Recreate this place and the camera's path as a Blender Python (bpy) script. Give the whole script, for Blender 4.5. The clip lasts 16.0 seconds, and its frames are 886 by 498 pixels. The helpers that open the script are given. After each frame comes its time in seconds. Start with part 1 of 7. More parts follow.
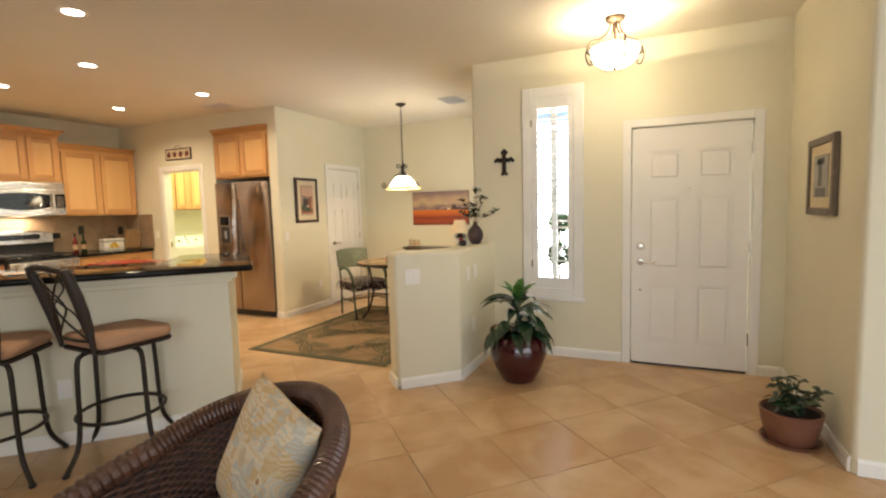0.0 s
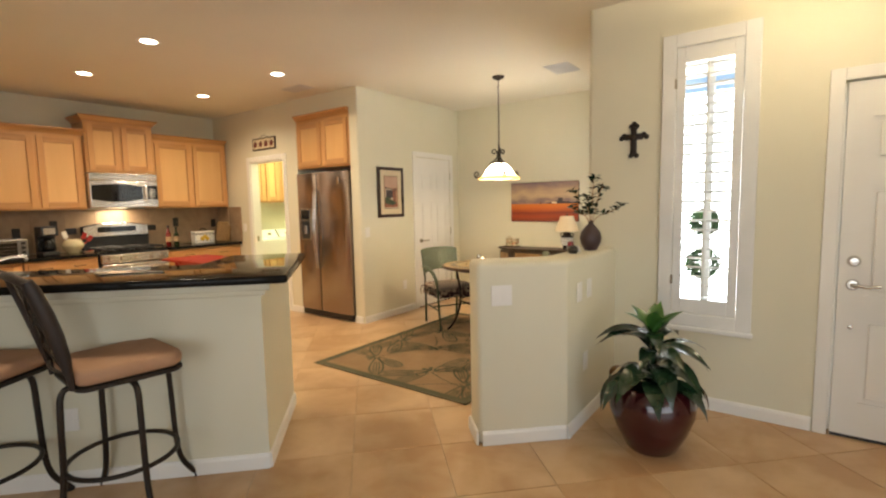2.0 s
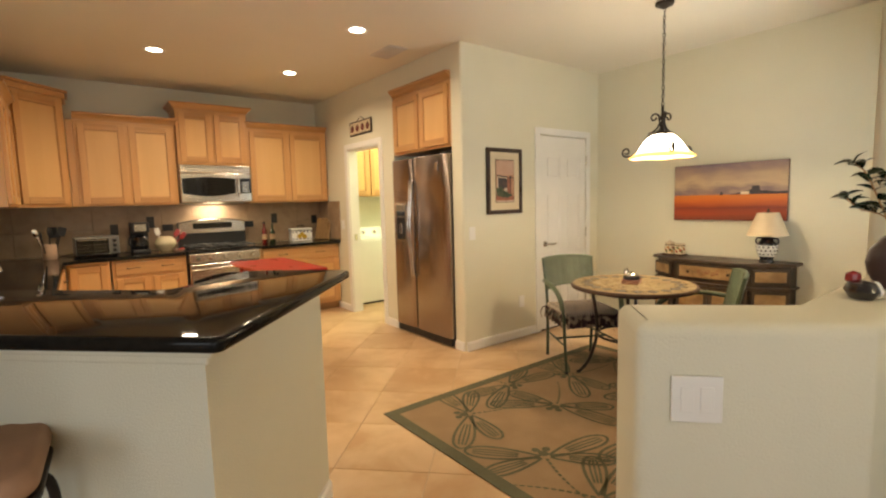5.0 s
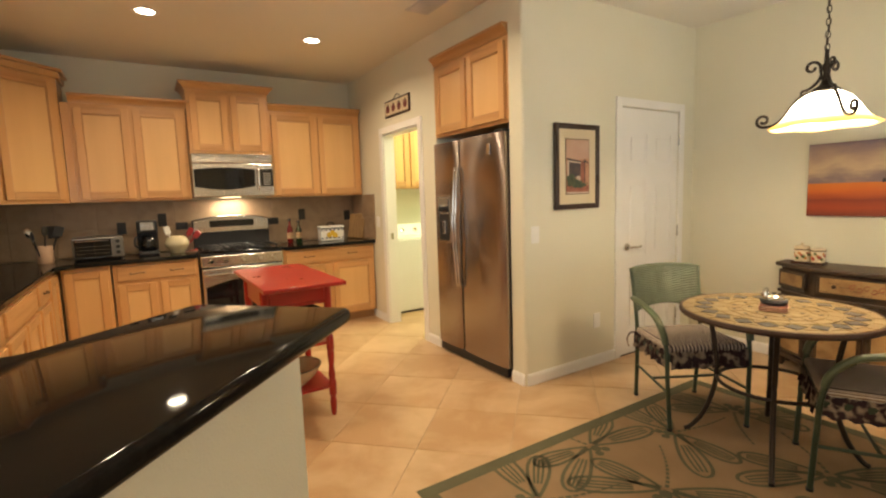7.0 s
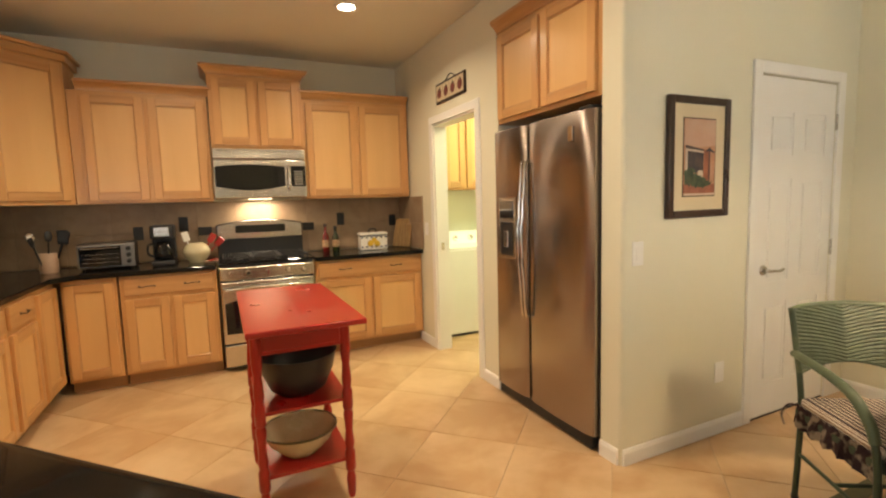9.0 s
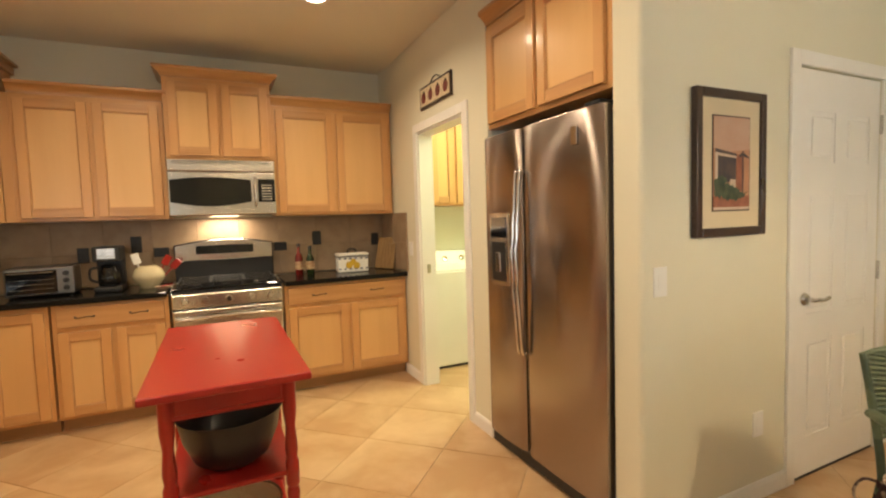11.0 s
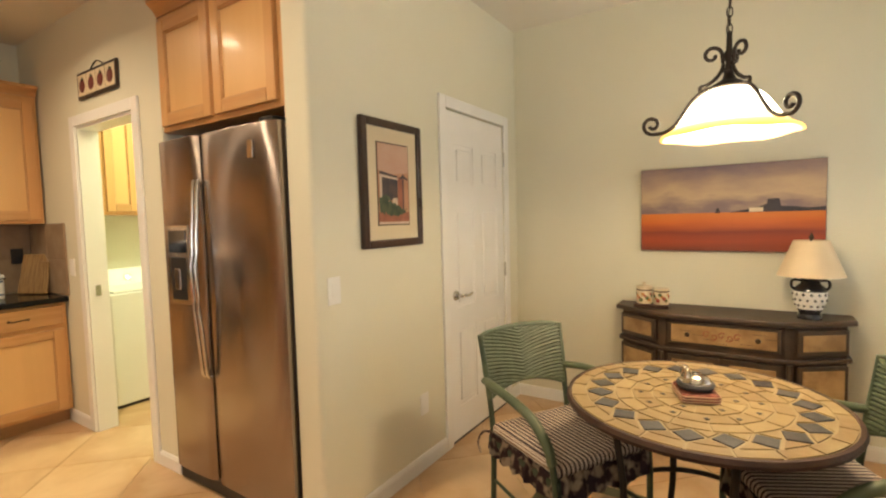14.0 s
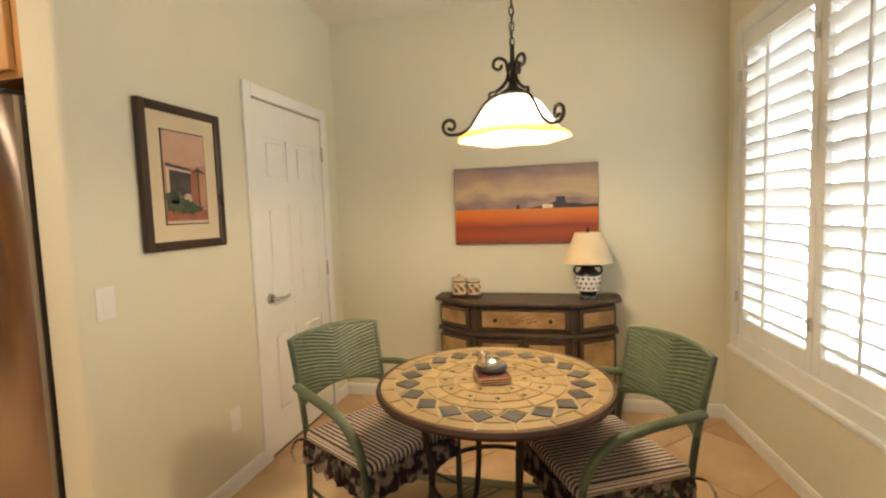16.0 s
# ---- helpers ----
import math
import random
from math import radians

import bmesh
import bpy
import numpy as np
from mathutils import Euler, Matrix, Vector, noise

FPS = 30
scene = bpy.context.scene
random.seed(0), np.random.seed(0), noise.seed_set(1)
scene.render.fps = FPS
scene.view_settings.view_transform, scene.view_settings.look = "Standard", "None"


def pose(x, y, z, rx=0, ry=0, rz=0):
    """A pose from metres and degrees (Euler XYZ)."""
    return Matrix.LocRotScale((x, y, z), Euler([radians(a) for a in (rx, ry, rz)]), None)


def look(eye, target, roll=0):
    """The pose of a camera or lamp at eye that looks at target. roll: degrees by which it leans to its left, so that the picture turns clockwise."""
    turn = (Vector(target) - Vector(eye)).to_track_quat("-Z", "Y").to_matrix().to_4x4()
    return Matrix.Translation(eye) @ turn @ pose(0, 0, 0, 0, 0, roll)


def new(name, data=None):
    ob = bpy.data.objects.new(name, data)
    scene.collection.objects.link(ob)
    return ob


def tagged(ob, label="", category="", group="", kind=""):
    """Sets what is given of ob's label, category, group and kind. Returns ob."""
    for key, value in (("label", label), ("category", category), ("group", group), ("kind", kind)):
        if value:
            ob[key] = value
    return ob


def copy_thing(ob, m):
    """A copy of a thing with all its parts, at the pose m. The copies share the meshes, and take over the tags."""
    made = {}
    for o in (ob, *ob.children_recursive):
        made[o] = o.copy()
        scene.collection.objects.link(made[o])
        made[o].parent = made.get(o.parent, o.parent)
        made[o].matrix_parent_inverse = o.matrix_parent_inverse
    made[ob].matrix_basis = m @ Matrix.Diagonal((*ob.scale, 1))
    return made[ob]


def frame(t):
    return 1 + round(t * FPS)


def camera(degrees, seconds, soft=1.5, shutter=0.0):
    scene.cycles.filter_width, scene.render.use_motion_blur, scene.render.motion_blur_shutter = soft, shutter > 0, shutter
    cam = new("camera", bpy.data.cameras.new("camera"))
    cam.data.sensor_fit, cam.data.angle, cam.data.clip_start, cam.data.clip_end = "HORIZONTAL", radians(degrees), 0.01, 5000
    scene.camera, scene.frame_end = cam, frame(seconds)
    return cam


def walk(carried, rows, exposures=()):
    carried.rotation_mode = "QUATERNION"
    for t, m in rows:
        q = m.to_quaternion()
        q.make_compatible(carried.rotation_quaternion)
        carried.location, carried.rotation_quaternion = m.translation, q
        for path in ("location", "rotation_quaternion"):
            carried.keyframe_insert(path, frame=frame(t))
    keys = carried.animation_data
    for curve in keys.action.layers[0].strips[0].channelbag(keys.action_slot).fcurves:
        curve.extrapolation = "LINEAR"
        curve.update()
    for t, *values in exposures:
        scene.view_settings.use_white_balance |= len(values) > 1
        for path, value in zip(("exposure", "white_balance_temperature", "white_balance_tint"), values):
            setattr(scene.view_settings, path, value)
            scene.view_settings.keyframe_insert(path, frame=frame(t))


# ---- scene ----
cam = camera(86.0, 16.0, soft=2.2)
PATH = [
    (0, (-4.824, -4.459, 1.416), (-3.004, -3.648, 1.242), -1.5),
    (0.5, (-4.598, -4.382, 1.397), (-2.813, -3.496, 1.227), -1.4),
    (1, (-4.419, -4.225, 1.434), (-2.667, -3.279, 1.243), -1.1),
    (1.5, (-4.199, -4.148, 1.434), (-2.509, -3.096, 1.241), -1.2),
    (2, (-3.919, -4.061, 1.414), (-2.315, -2.882, 1.223), -1.2),
    (2.5, (-3.714, -3.944, 1.416), (-2.189, -2.665, 1.218), -1.4),
    (3, (-3.525, -3.776, 1.407), (-2.065, -2.423, 1.207), -1.0),
    (3.5, (-3.355, -3.662, 1.399), (-1.963, -2.239, 1.203), -1.2),
    (4, (-3.127, -3.543, 1.386), (-1.808, -2.051, 1.194), -1.2),
    (6.5, (-2.363, -2.711, 1.393), (-1.256, -1.06, 1.174), -2.0),
    (7, (-2.221, -2.49, 1.384), (-1.169, -0.803, 1.162), -1.9),
    (7.5, (-2.069, -2.312, 1.395), (-1.098, -0.578, 1.169), -2.0),
    (8, (-1.942, -2.126, 1.377), (-1.047, -0.35, 1.162), -1.7),
    (8.5, (-1.857, -1.915, 1.381), (-1.017, -0.113, 1.169), -1.6),
    (11, (-1.489, -1.335, 1.373), (-0.633, 0.467, 1.242), -1.8),
    (11.5, (-1.5, -1.377, 1.365), (-0.494, 0.347, 1.245), -1.6),
    (12, (-1.507, -1.382, 1.384), (-0.326, 0.228, 1.26), -1.6),
    (12.5, (-1.486, -1.41, 1.375), (-0.152, 0.076, 1.263), -1.5),
    (13, (-1.426, -1.449, 1.388), (0.026, -0.079, 1.269), -1.7),
    (13.5, (-1.383, -1.487, 1.396), (0.183, -0.249, 1.268), -1.6),
    (14, (-1.355, -1.514, 1.389), (0.319, -0.428, 1.262), -1.5),
    (14.5, (-1.331, -1.553, 1.405), (0.434, -0.625, 1.261), -1.1),
    (15, (-1.319, -1.581, 1.38), (0.522, -0.813, 1.247), -1.5),
    (15.5, (-1.286, -1.611, 1.407), (0.608, -0.988, 1.248), -1.3),
    (16, (-1.269, -1.619, 1.387), (0.666, -1.139, 1.226), -1.9),
]
walk(cam, [(t, look(eye, target, roll)) for t, eye, target, roll in PATH],
     exposures=[(0, 0.36), (1.5, 0.32), (3.5, 0.22), (16, 0.22)])

# ---- world, sun and lamps ----
world = bpy.data.worlds.new("sky")
scene.world = world
world.use_nodes = True
wn = world.node_tree
sky = wn.nodes.new("ShaderNodeTexSky")
sky.sky_type = "NISHITA"
sky.sun_disc = False
sky.sun_elevation = radians(52)
sky.sun_rotation = radians(-60)
wn.links.new(sky.outputs[0], wn.nodes["Background"].inputs[0])
wn.nodes["Background"].inputs[1].default_value = 0.15


def lamp(name, kind, m, power, colour, **more):
    data = bpy.data.lights.new(name, kind)
    data.energy, data.color = power, colour
    ob = new(name, data)
    ob.matrix_world = m
    if "size" in more:
        data.size = more["size"]
    if "size_y" in more:
        data.shape, data.size_y = "RECTANGLE", more["size_y"]
    if "disk" in more:
        data.shape, data.size = "DISK", more["disk"]
    if "spread" in more:
        data.spread = radians(more["spread"])
    if "radius" in more:
        data.shadow_soft_size = more["radius"]
    return ob


WARM = (1.0, 0.80, 0.54)
sun = lamp("sun", "SUN", look((7, 9, 12), (0, 0, 0)), 2.2, (1.0, 0.95, 0.86))
sun.data.angle = radians(0.5)
H = 2.77
CANS = [(-0.85, 0.26), (-2.09, 0.20), (-2.09, 1.65), (-0.85, 1.76), (-2.81, -0.92)]
for x, y in CANS:
    lamp("can_light", "AREA", pose(x, y, H - 0.035), 12.5, WARM, disk=0.13, spread=150)
lamp("pendant_light", "POINT", pose(0.72, -1.44, 1.70), 20, WARM, radius=0.04)
lamp("entry_light", "POINT", pose(-1.0, -4.18, 2.538), 12, WARM, radius=0.012)
lamp("cooktop_light", "AREA", pose(-1.42, 3.0, 1.40, 12, 0, 0), 4.5, WARM, size=0.3, size_y=0.08)
lamp("laundry_light", "AREA", pose(1.0, 2.0, H - 0.06), 44, (0.95, 1.0, 0.60), size=1.0, size_y=0.25)
# daylight through the windows
lamp("living_window_light", "AREA", look((-5.0, -7.9, 1.4), (-3.4, -3.2, 1.5)), 55, (0.94, 0.97, 1.0), size=3.4, size_y=2.1)
lamp("living_side_window_light", "AREA", look((-7.9, -5.0, 1.4), (-0.4, -4.6, 1.1)), 48, (0.94, 0.97, 1.0), size=3.0, size_y=2.1)
lamp("nook_window_light", "AREA", look((1.12, -3.35, 1.25), (1.0, -1.6, 2.1)), 42, (0.93, 0.97, 1.0), size=2.0, size_y=2.3)
lamp("entry_window_light", "AREA", look((2.3, -3.45, 1.3), (-2, -3.6, 1.2)), 135, (0.93, 0.97, 1.0), size=1.7, size_y=2.6)

# ---- materials ----
def material(name, colour, rough=0.5, metal=0.0, dark=None, scale=6.0, amount=0.5, fine=90.0, bump=0.02, stretch=(1, 1, 1),
             detail=4.0, coat=0.0, rand=0.0, rough_var=0.08, fine_amount=0.25, spec=0.5, span=(0.32, 0.68), warp=0.0):
    """A surface with two scales of variation: broad patches and fine grain that also gives relief."""
    m = bpy.data.materials.new(name)
    m.use_nodes = True
    nt = m.node_tree
    p = nt.nodes["Principled BSDF"]
    coord = nt.nodes.new("ShaderNodeTexCoord")
    mapping = nt.nodes.new("ShaderNodeMapping")
    mapping.inputs["Scale"].default_value = stretch
    nt.links.new(coord.outputs["Object"], mapping.inputs[0])
    vec = mapping.outputs[0]
    info = nt.nodes.new("ShaderNodeObjectInfo")
    if rand:
        off = nt.nodes.new("ShaderNodeVectorMath")
        off.operation = "MULTIPLY_ADD"
        nt.links.new(info.outputs["Random"], off.inputs[0])
        off.inputs[1].default_value = (37, 23, 11)
        nt.links.new(vec, off.inputs[2])
        vec = off.outputs[0]
    broad = nt.nodes.new("ShaderNodeTexNoise")
    broad.inputs["Scale"].default_value, broad.inputs["Detail"].default_value = scale, detail
    grain = nt.nodes.new("ShaderNodeTexNoise")
    grain.inputs["Scale"].default_value, grain.inputs["Detail"].default_value = fine, 3.0
    for n in (broad, grain):
        nt.links.new(vec, n.inputs["Vector"])
    ramp = nt.nodes.new("ShaderNodeMapRange")
    ramp.interpolation_type = "SMOOTHSTEP"
    ramp.inputs[1].default_value, ramp.inputs[2].default_value = span
    broad.inputs["Distortion"].default_value = warp
    nt.links.new(broad.outputs[0], ramp.inputs[0])
    add = nt.nodes.new("ShaderNodeMath")
    add.operation = "MULTIPLY_ADD"
    nt.links.new(grain.outputs[0], add.inputs[0])
    add.inputs[1].default_value = fine_amount
    scaled = nt.nodes.new("ShaderNodeMath")
    scaled.operation = "MULTIPLY"
    nt.links.new(ramp.outputs[0], scaled.inputs[0])
    scaled.inputs[1].default_value = amount
    nt.links.new(scaled.outputs[0], add.inputs[2])
    last = add.outputs[0]
    if rand:
        more = nt.nodes.new("ShaderNodeMath")
        more.operation = "MULTIPLY_ADD"
        nt.links.new(info.outputs["Random"], more.inputs[0])
        more.inputs[1].default_value = rand
        nt.links.new(last, more.inputs[2])
        last = more.outputs[0]
    mix = nt.nodes.new("ShaderNodeMix")
    mix.data_type = "RGBA"
    mix.clamp_factor = True
    nt.links.new(last, mix.inputs[0])
    if dark is None:
        dark = tuple(c * 0.8 for c in colour)
    mix.inputs[6].default_value = (*colour, 1)
    mix.inputs[7].default_value = (*dark, 1)
    nt.links.new(mix.outputs[2], p.inputs["Base Color"])
    rv = nt.nodes.new("ShaderNodeMapRange")
    rv.inputs[3].default_value, rv.inputs[4].default_value = max(0.02, rough - rough_var), min(1, rough + rough_var)
    nt.links.new(broad.outputs[0], rv.inputs[0])
    nt.links.new(rv.outputs[0], p.inputs["Roughness"])
    p.inputs["Metallic"].default_value = metal
    p.inputs["Specular IOR Level"].default_value = spec
    p.inputs["Coat Weight"].default_value = coat
    p.inputs["Coat Roughness"].default_value = 0.12
    if bump:
        b = nt.nodes.new("ShaderNodeBump")
        b.inputs["Strength"].default_value, b.inputs["Distance"].default_value = 0.6, bump * 0.1
        nt.links.new(grain.outputs[0], b.inputs["Height"])
        nt.links.new(b.outputs[0], p.inputs["Normal"])
    return m


def glowing(name, colour, strength):
    m = bpy.data.materials.new(name)
    m.use_nodes = True
    p = m.node_tree.nodes["Principled BSDF"]
    p.inputs["Base Color"].default_value = (0.9, 0.88, 0.8, 1)
    p.inputs["Emission Color"].default_value = (*colour, 1)
    p.inputs["Emission Strength"].default_value = strength
    return m


def glass(name, rough=0.0):
    m = bpy.data.materials.new(name)
    m.use_nodes = True
    p = m.node_tree.nodes["Principled BSDF"]
    p.inputs["Transmission Weight"].default_value = 1
    p.inputs["Roughness"].default_value = rough
    p.inputs["IOR"].default_value = 1.45
    p.inputs["Base Color"].default_value = (0.95, 0.98, 0.97, 1)
    return m


WALL = material("wall_paint", (0.72, 0.685, 0.54), 0.62, dark=(0.68, 0.645, 0.50), scale=1.2, fine=150, bump=0.035, fine_amount=0.12)
CEIL = material("ceiling_paint", (0.77, 0.725, 0.62), 0.75, dark=(0.73, 0.685, 0.58), scale=1.0, fine=130, bump=0.05, fine_amount=0.15)
WHITE = material("white_paint", (0.82, 0.80, 0.76), 0.38, dark=(0.77, 0.75, 0.70), scale=3, fine=60, bump=0.006, fine_amount=0.1)
TILE = material("travertine_tile", (0.68, 0.49, 0.295), 0.30, dark=(0.47, 0.285, 0.14), scale=2.6, amount=0.85, fine=9, bump=0.008,
                detail=7, rand=0.22, rough_var=0.05, fine_amount=0.42, span=(0.27, 0.76), warp=0.5)
GROUT = material("grout", (0.53, 0.39, 0.24), 0.85, scale=5, fine=200, bump=0.03)
MAPLE = material("honey_maple", (0.64, 0.355, 0.14), 0.34, dark=(0.53, 0.275, 0.10), scale=1.0, amount=0.35, fine=26, bump=0.004,
                 stretch=(9, 9, 0.8), rand=0.22, coat=0.15, fine_amount=0.22)
MAPLE_H = material("honey_maple_crosswise", (0.59, 0.33, 0.135), 0.34, dark=(0.45, 0.225, 0.08), scale=2.2, amount=0.6, fine=34, bump=0.006,
                   stretch=(0.8, 0.8, 12), rand=0.16, coat=0.15, fine_amount=0.3)
PANEL = material("honey_maple_panel", (0.72, 0.445, 0.19), 0.36, dark=(0.61, 0.345, 0.135), scale=0.8, amount=0.4, fine=24, bump=0.003,
                 stretch=(9, 9, 0.7), rand=0.22, coat=0.15, fine_amount=0.22)
SPLASH_GROUT = material("backsplash_grout", (0.335, 0.24, 0.155), 0.8, scale=6, fine=180, bump=0.02)
TOEKICK = material("cabinet_base_wood", (0.40, 0.22, 0.10), 0.5, scale=3, fine=40, stretch=(1, 1, 9))
GRANITE = material("black_granite", (0.009, 0.008, 0.007), 0.05, dark=(0.016, 0.014, 0.012), scale=60, amount=0.5, fine=400, bump=0, rough_var=0.02, spec=0.11)
STEEL = material("brushed_steel", (0.68, 0.645, 0.60), 0.22, 1.0, dark=(0.58, 0.545, 0.50), scale=1.6, fine=60, bump=0.004, stretch=(1, 60, 1), rough_var=0.05, fine_amount=0.2)
STEEL_V = material("brushed_steel_upright", (0.40, 0.345, 0.315), 0.27, 1.0, dark=(0.36, 0.305, 0.28), scale=1.6, fine=70, bump=0, stretch=(1, 0.3, 1), rough_var=0.004, fine_amount=0.2)
# horizontal brushing: reflections spread sideways
_n = STEEL_V.node_tree
_p = _n.nodes["Principled BSDF"]
_p.inputs["Anisotropic"].default_value = 0.9
_t = _n.nodes.new("ShaderNodeTangent")
_t.direction_type, _t.axis = "RADIAL", "X"
_n.links.new(_t.outputs[0], _p.inputs["Tangent"])
CHROME = material("chrome", (0.75, 0.73, 0.70), 0.10, 1.0, scale=8, bump=0, fine_amount=0.05, rough_var=0.03)
NICKEL = material("satin_nickel", (0.62, 0.59, 0.54), 0.24, 1.0, scale=8, bump=0, fine_amount=0.05)
BLACKGLASS = material("black_glass", (0.008, 0.008, 0.009), 0.05, scale=4, bump=0, rough_var=0.02, fine_amount=0.1)
BLACK = material("black_plastic", (0.016, 0.016, 0.017), 0.42, scale=8, fine=200, bump=0.004)
IRON = material("black_iron", (0.022, 0.017, 0.014), 0.45, 0.5, dark=(0.045, 0.030, 0.020), scale=22, fine=160, bump=0.02)
BRONZE = material("bronze", (0.055, 0.038, 0.026), 0.40, 0.7, dark=(0.10, 0.065, 0.04), scale=25, fine=150, bump=0.02)
BACKSPLASH = material("backsplash_tile", (0.38, 0.275, 0.175), 0.45, dark=(0.28, 0.19, 0.12), scale=9, amount=0.6, fine=60, bump=0.015, rand=0.3)
RED = material("red_paint", (0.33, 0.016, 0.011), 0.28, dark=(0.31, 0.013, 0.009), scale=3, amount=0.25, fine=50, bump=0.003, coat=0.12, fine_amount=0.1, rough_var=0.02)

# ---- building helpers ----
def link(name, bm, mat, parent=None, smooth=None):
    me = bpy.data.meshes.new(name)
    if smooth is not None:
        for f in bm.faces:
            f.smooth = True
    bm.normal_update()
    bm.to_mesh(me)
    bm.free()
    if smooth is not None:
        me.set_sharp_from_angle(angle=radians(smooth))
    me.materials.append(mat)
    ob = new(name, me)
    if parent:
        ob.parent = parent
    return ob


def part(name, bm, mat, parent, label="", smooth=None):
    ob = link(name, bm, mat, parent, smooth)
    if label:
        ob["label"] = label
    return ob


def again(ob, m, parent=None):
    """One more object on the mesh of ob, under the same thing."""
    o = bpy.data.objects.new(ob.name.split(".")[0], ob.data)
    scene.collection.objects.link(o)
    o.parent = parent or ob.parent
    o.matrix_local = m
    if "label" in ob:
        o["label"] = ob["label"]
    return o


def thing(name, label, category, m=None, group=""):
    ob = new(name)
    ob.empty_display_size = 0.1
    if m:
        ob.matrix_world = m
    return tagged(ob, label, category, group)


def setting(name, bm, mat, label="", smooth=None):
    return tagged(link(name, bm, mat, None, smooth), label, "", "", "structure")


def box(x0, x1, y0, y1, z0, z1, bevel=0.0, segs=1, bm=None):
    b = bmesh.new()
    bmesh.ops.create_cube(b, size=1)
    for v in b.verts:
        v.co = Vector(((x0 + x1) / 2 + v.co.x * (x1 - x0), (y0 + y1) / 2 + v.co.y * (y1 - y0), (z0 + z1) / 2 + v.co.z * (z1 - z0)))
    if bevel:
        bmesh.ops.bevel(b, geom=b.edges[:], offset=bevel, segments=segs, affect="EDGES", profile=0.5)
    return join(bm, b) if bm else b


def join(a, b, m=None):
    """Adds b to a."""
    if m:
        bmesh.ops.transform(b, matrix=m, verts=b.verts)
    me = bpy.data.meshes.new("tmp")
    b.to_mesh(me)
    b.free()
    a.from_mesh(me)
    bpy.data.meshes.remove(me)
    return a


def prism(points, z0, z1, bevel=0.0, segs=2, bm=None):
    """A plan outline raised from z0 to z1."""
    b = bmesh.new()
    low = [b.verts.new((x, y, z0)) for x, y in points]
    high = [b.verts.new((x, y, z1)) for x, y in points]
    n = len(points)
    b.faces.new(high)
    b.faces.new(low[::-1])
    for i in range(n):
        b.faces.new((low[i], low[(i + 1) % n], high[(i + 1) % n], high[i]))
    bmesh.ops.recalc_face_normals(b, faces=b.faces)
    if bevel:
        flat = [e for e in b.edges if abs(e.verts[0].co.z - e.verts[1].co.z) < 1e-6]
        bmesh.ops.bevel(b, geom=flat, offset=bevel, segments=segs, affect="EDGES", profile=0.5)
    return join(bm, b) if bm else b


def rounded(points, radii, steps=5):
    """A closed outline with its corners rounded."""
    out = []
    n = len(points)
    for i, (p, r) in enumerate(zip(points, radii)):
        p = Vector(p)
        if r <= 0:
            out.append((p.x, p.y))
            continue
        a, b = (Vector(points[i - 1]) - p).normalized(), (Vector(points[(i + 1) % n]) - p).normalized()
        half = a.angle(b) / 2
        d = r / math.tan(half)
        c = p + (a + b).normalized() * (r / math.sin(half))
        s, e = p + a * d - c, p + b * d - c
        turn = s.angle_signed(e)
        for k in range(steps + 1):
            q = s.copy()
            q.rotate(Matrix.Rotation(-turn * k / steps, 2))
            out.append((c.x + q.x, c.y + q.y))
    return out


def lathe(profile, segs=24, bm=None, m=None):
    """Turns a profile of (radius, height) about the z axis."""
    b = bmesh.new()
    rings = []
    for r, z in profile:
        if r < 1e-5:
            rings.append([b.verts.new((0, 0, z))])
        else:
            rings.append([b.verts.new((r * math.cos(2 * math.pi * k / segs), r * math.sin(2 * math.pi * k / segs), z)) for k in range(segs)])
    for u, v in zip(rings, rings[1:]):
        for k in range(segs):
            j = (k + 1) % segs
            if len(u) == 1 and len(v) == 1:
                continue
            if len(u) == 1:
                b.faces.new((u[0], v[j], v[k]))
            elif len(v) == 1:
                b.faces.new((u[k], u[j], v[0]))
            else:
                b.faces.new((u[k], u[j], v[j], v[k]))
    bmesh.ops.recalc_face_normals(b, faces=b.faces)
    if m:
        bmesh.ops.transform(b, matrix=m, verts=b.verts)
    return join(bm, b) if bm else b


def tube(points, radius, sides=8, bm=None, closed=False, flat=1.0):
    """A round bar along a line of points; radius may be a list."""
    b = bmesh.new()
    pts = [Vector(p) for p in points]
    n = len(pts)
    rings = []
    up = Vector((0, 0, 1))
    for i, p in enumerate(pts):
        if closed:
            d = pts[(i + 1) % n] - pts[i - 1]
        else:
            d = pts[min(i + 1, n - 1)] - pts[max(i - 1, 0)]
        d.normalize()
        side = d.cross(up)
        if side.length < 0.05:
            side = d.cross(Vector((0, 1, 0)))
        if rings and side.dot(last) < 0:
            side = -side
        side.normalize()
        last = side
        other = side.cross(d)
        r = radius[i] if isinstance(radius, (list, tuple)) else radius
        rings.append([b.verts.new(p + side * (r * math.cos(2 * math.pi * k / sides)) + other * (r * flat * math.sin(2 * math.pi * k / sides))) for k in range(sides)])
    for i in range(n if closed else n - 1):
        u, v = rings[i], rings[(i + 1) % n]
        for k in range(sides):
            b.faces.new((u[k], u[(k + 1) % sides], v[(k + 1) % sides], v[k]))
    if not closed:
        b.faces.new(rings[0][::-1])
        b.faces.new(rings[-1])
    bmesh.ops.recalc_face_normals(b, faces=b.faces)
    return join(bm, b) if bm else b


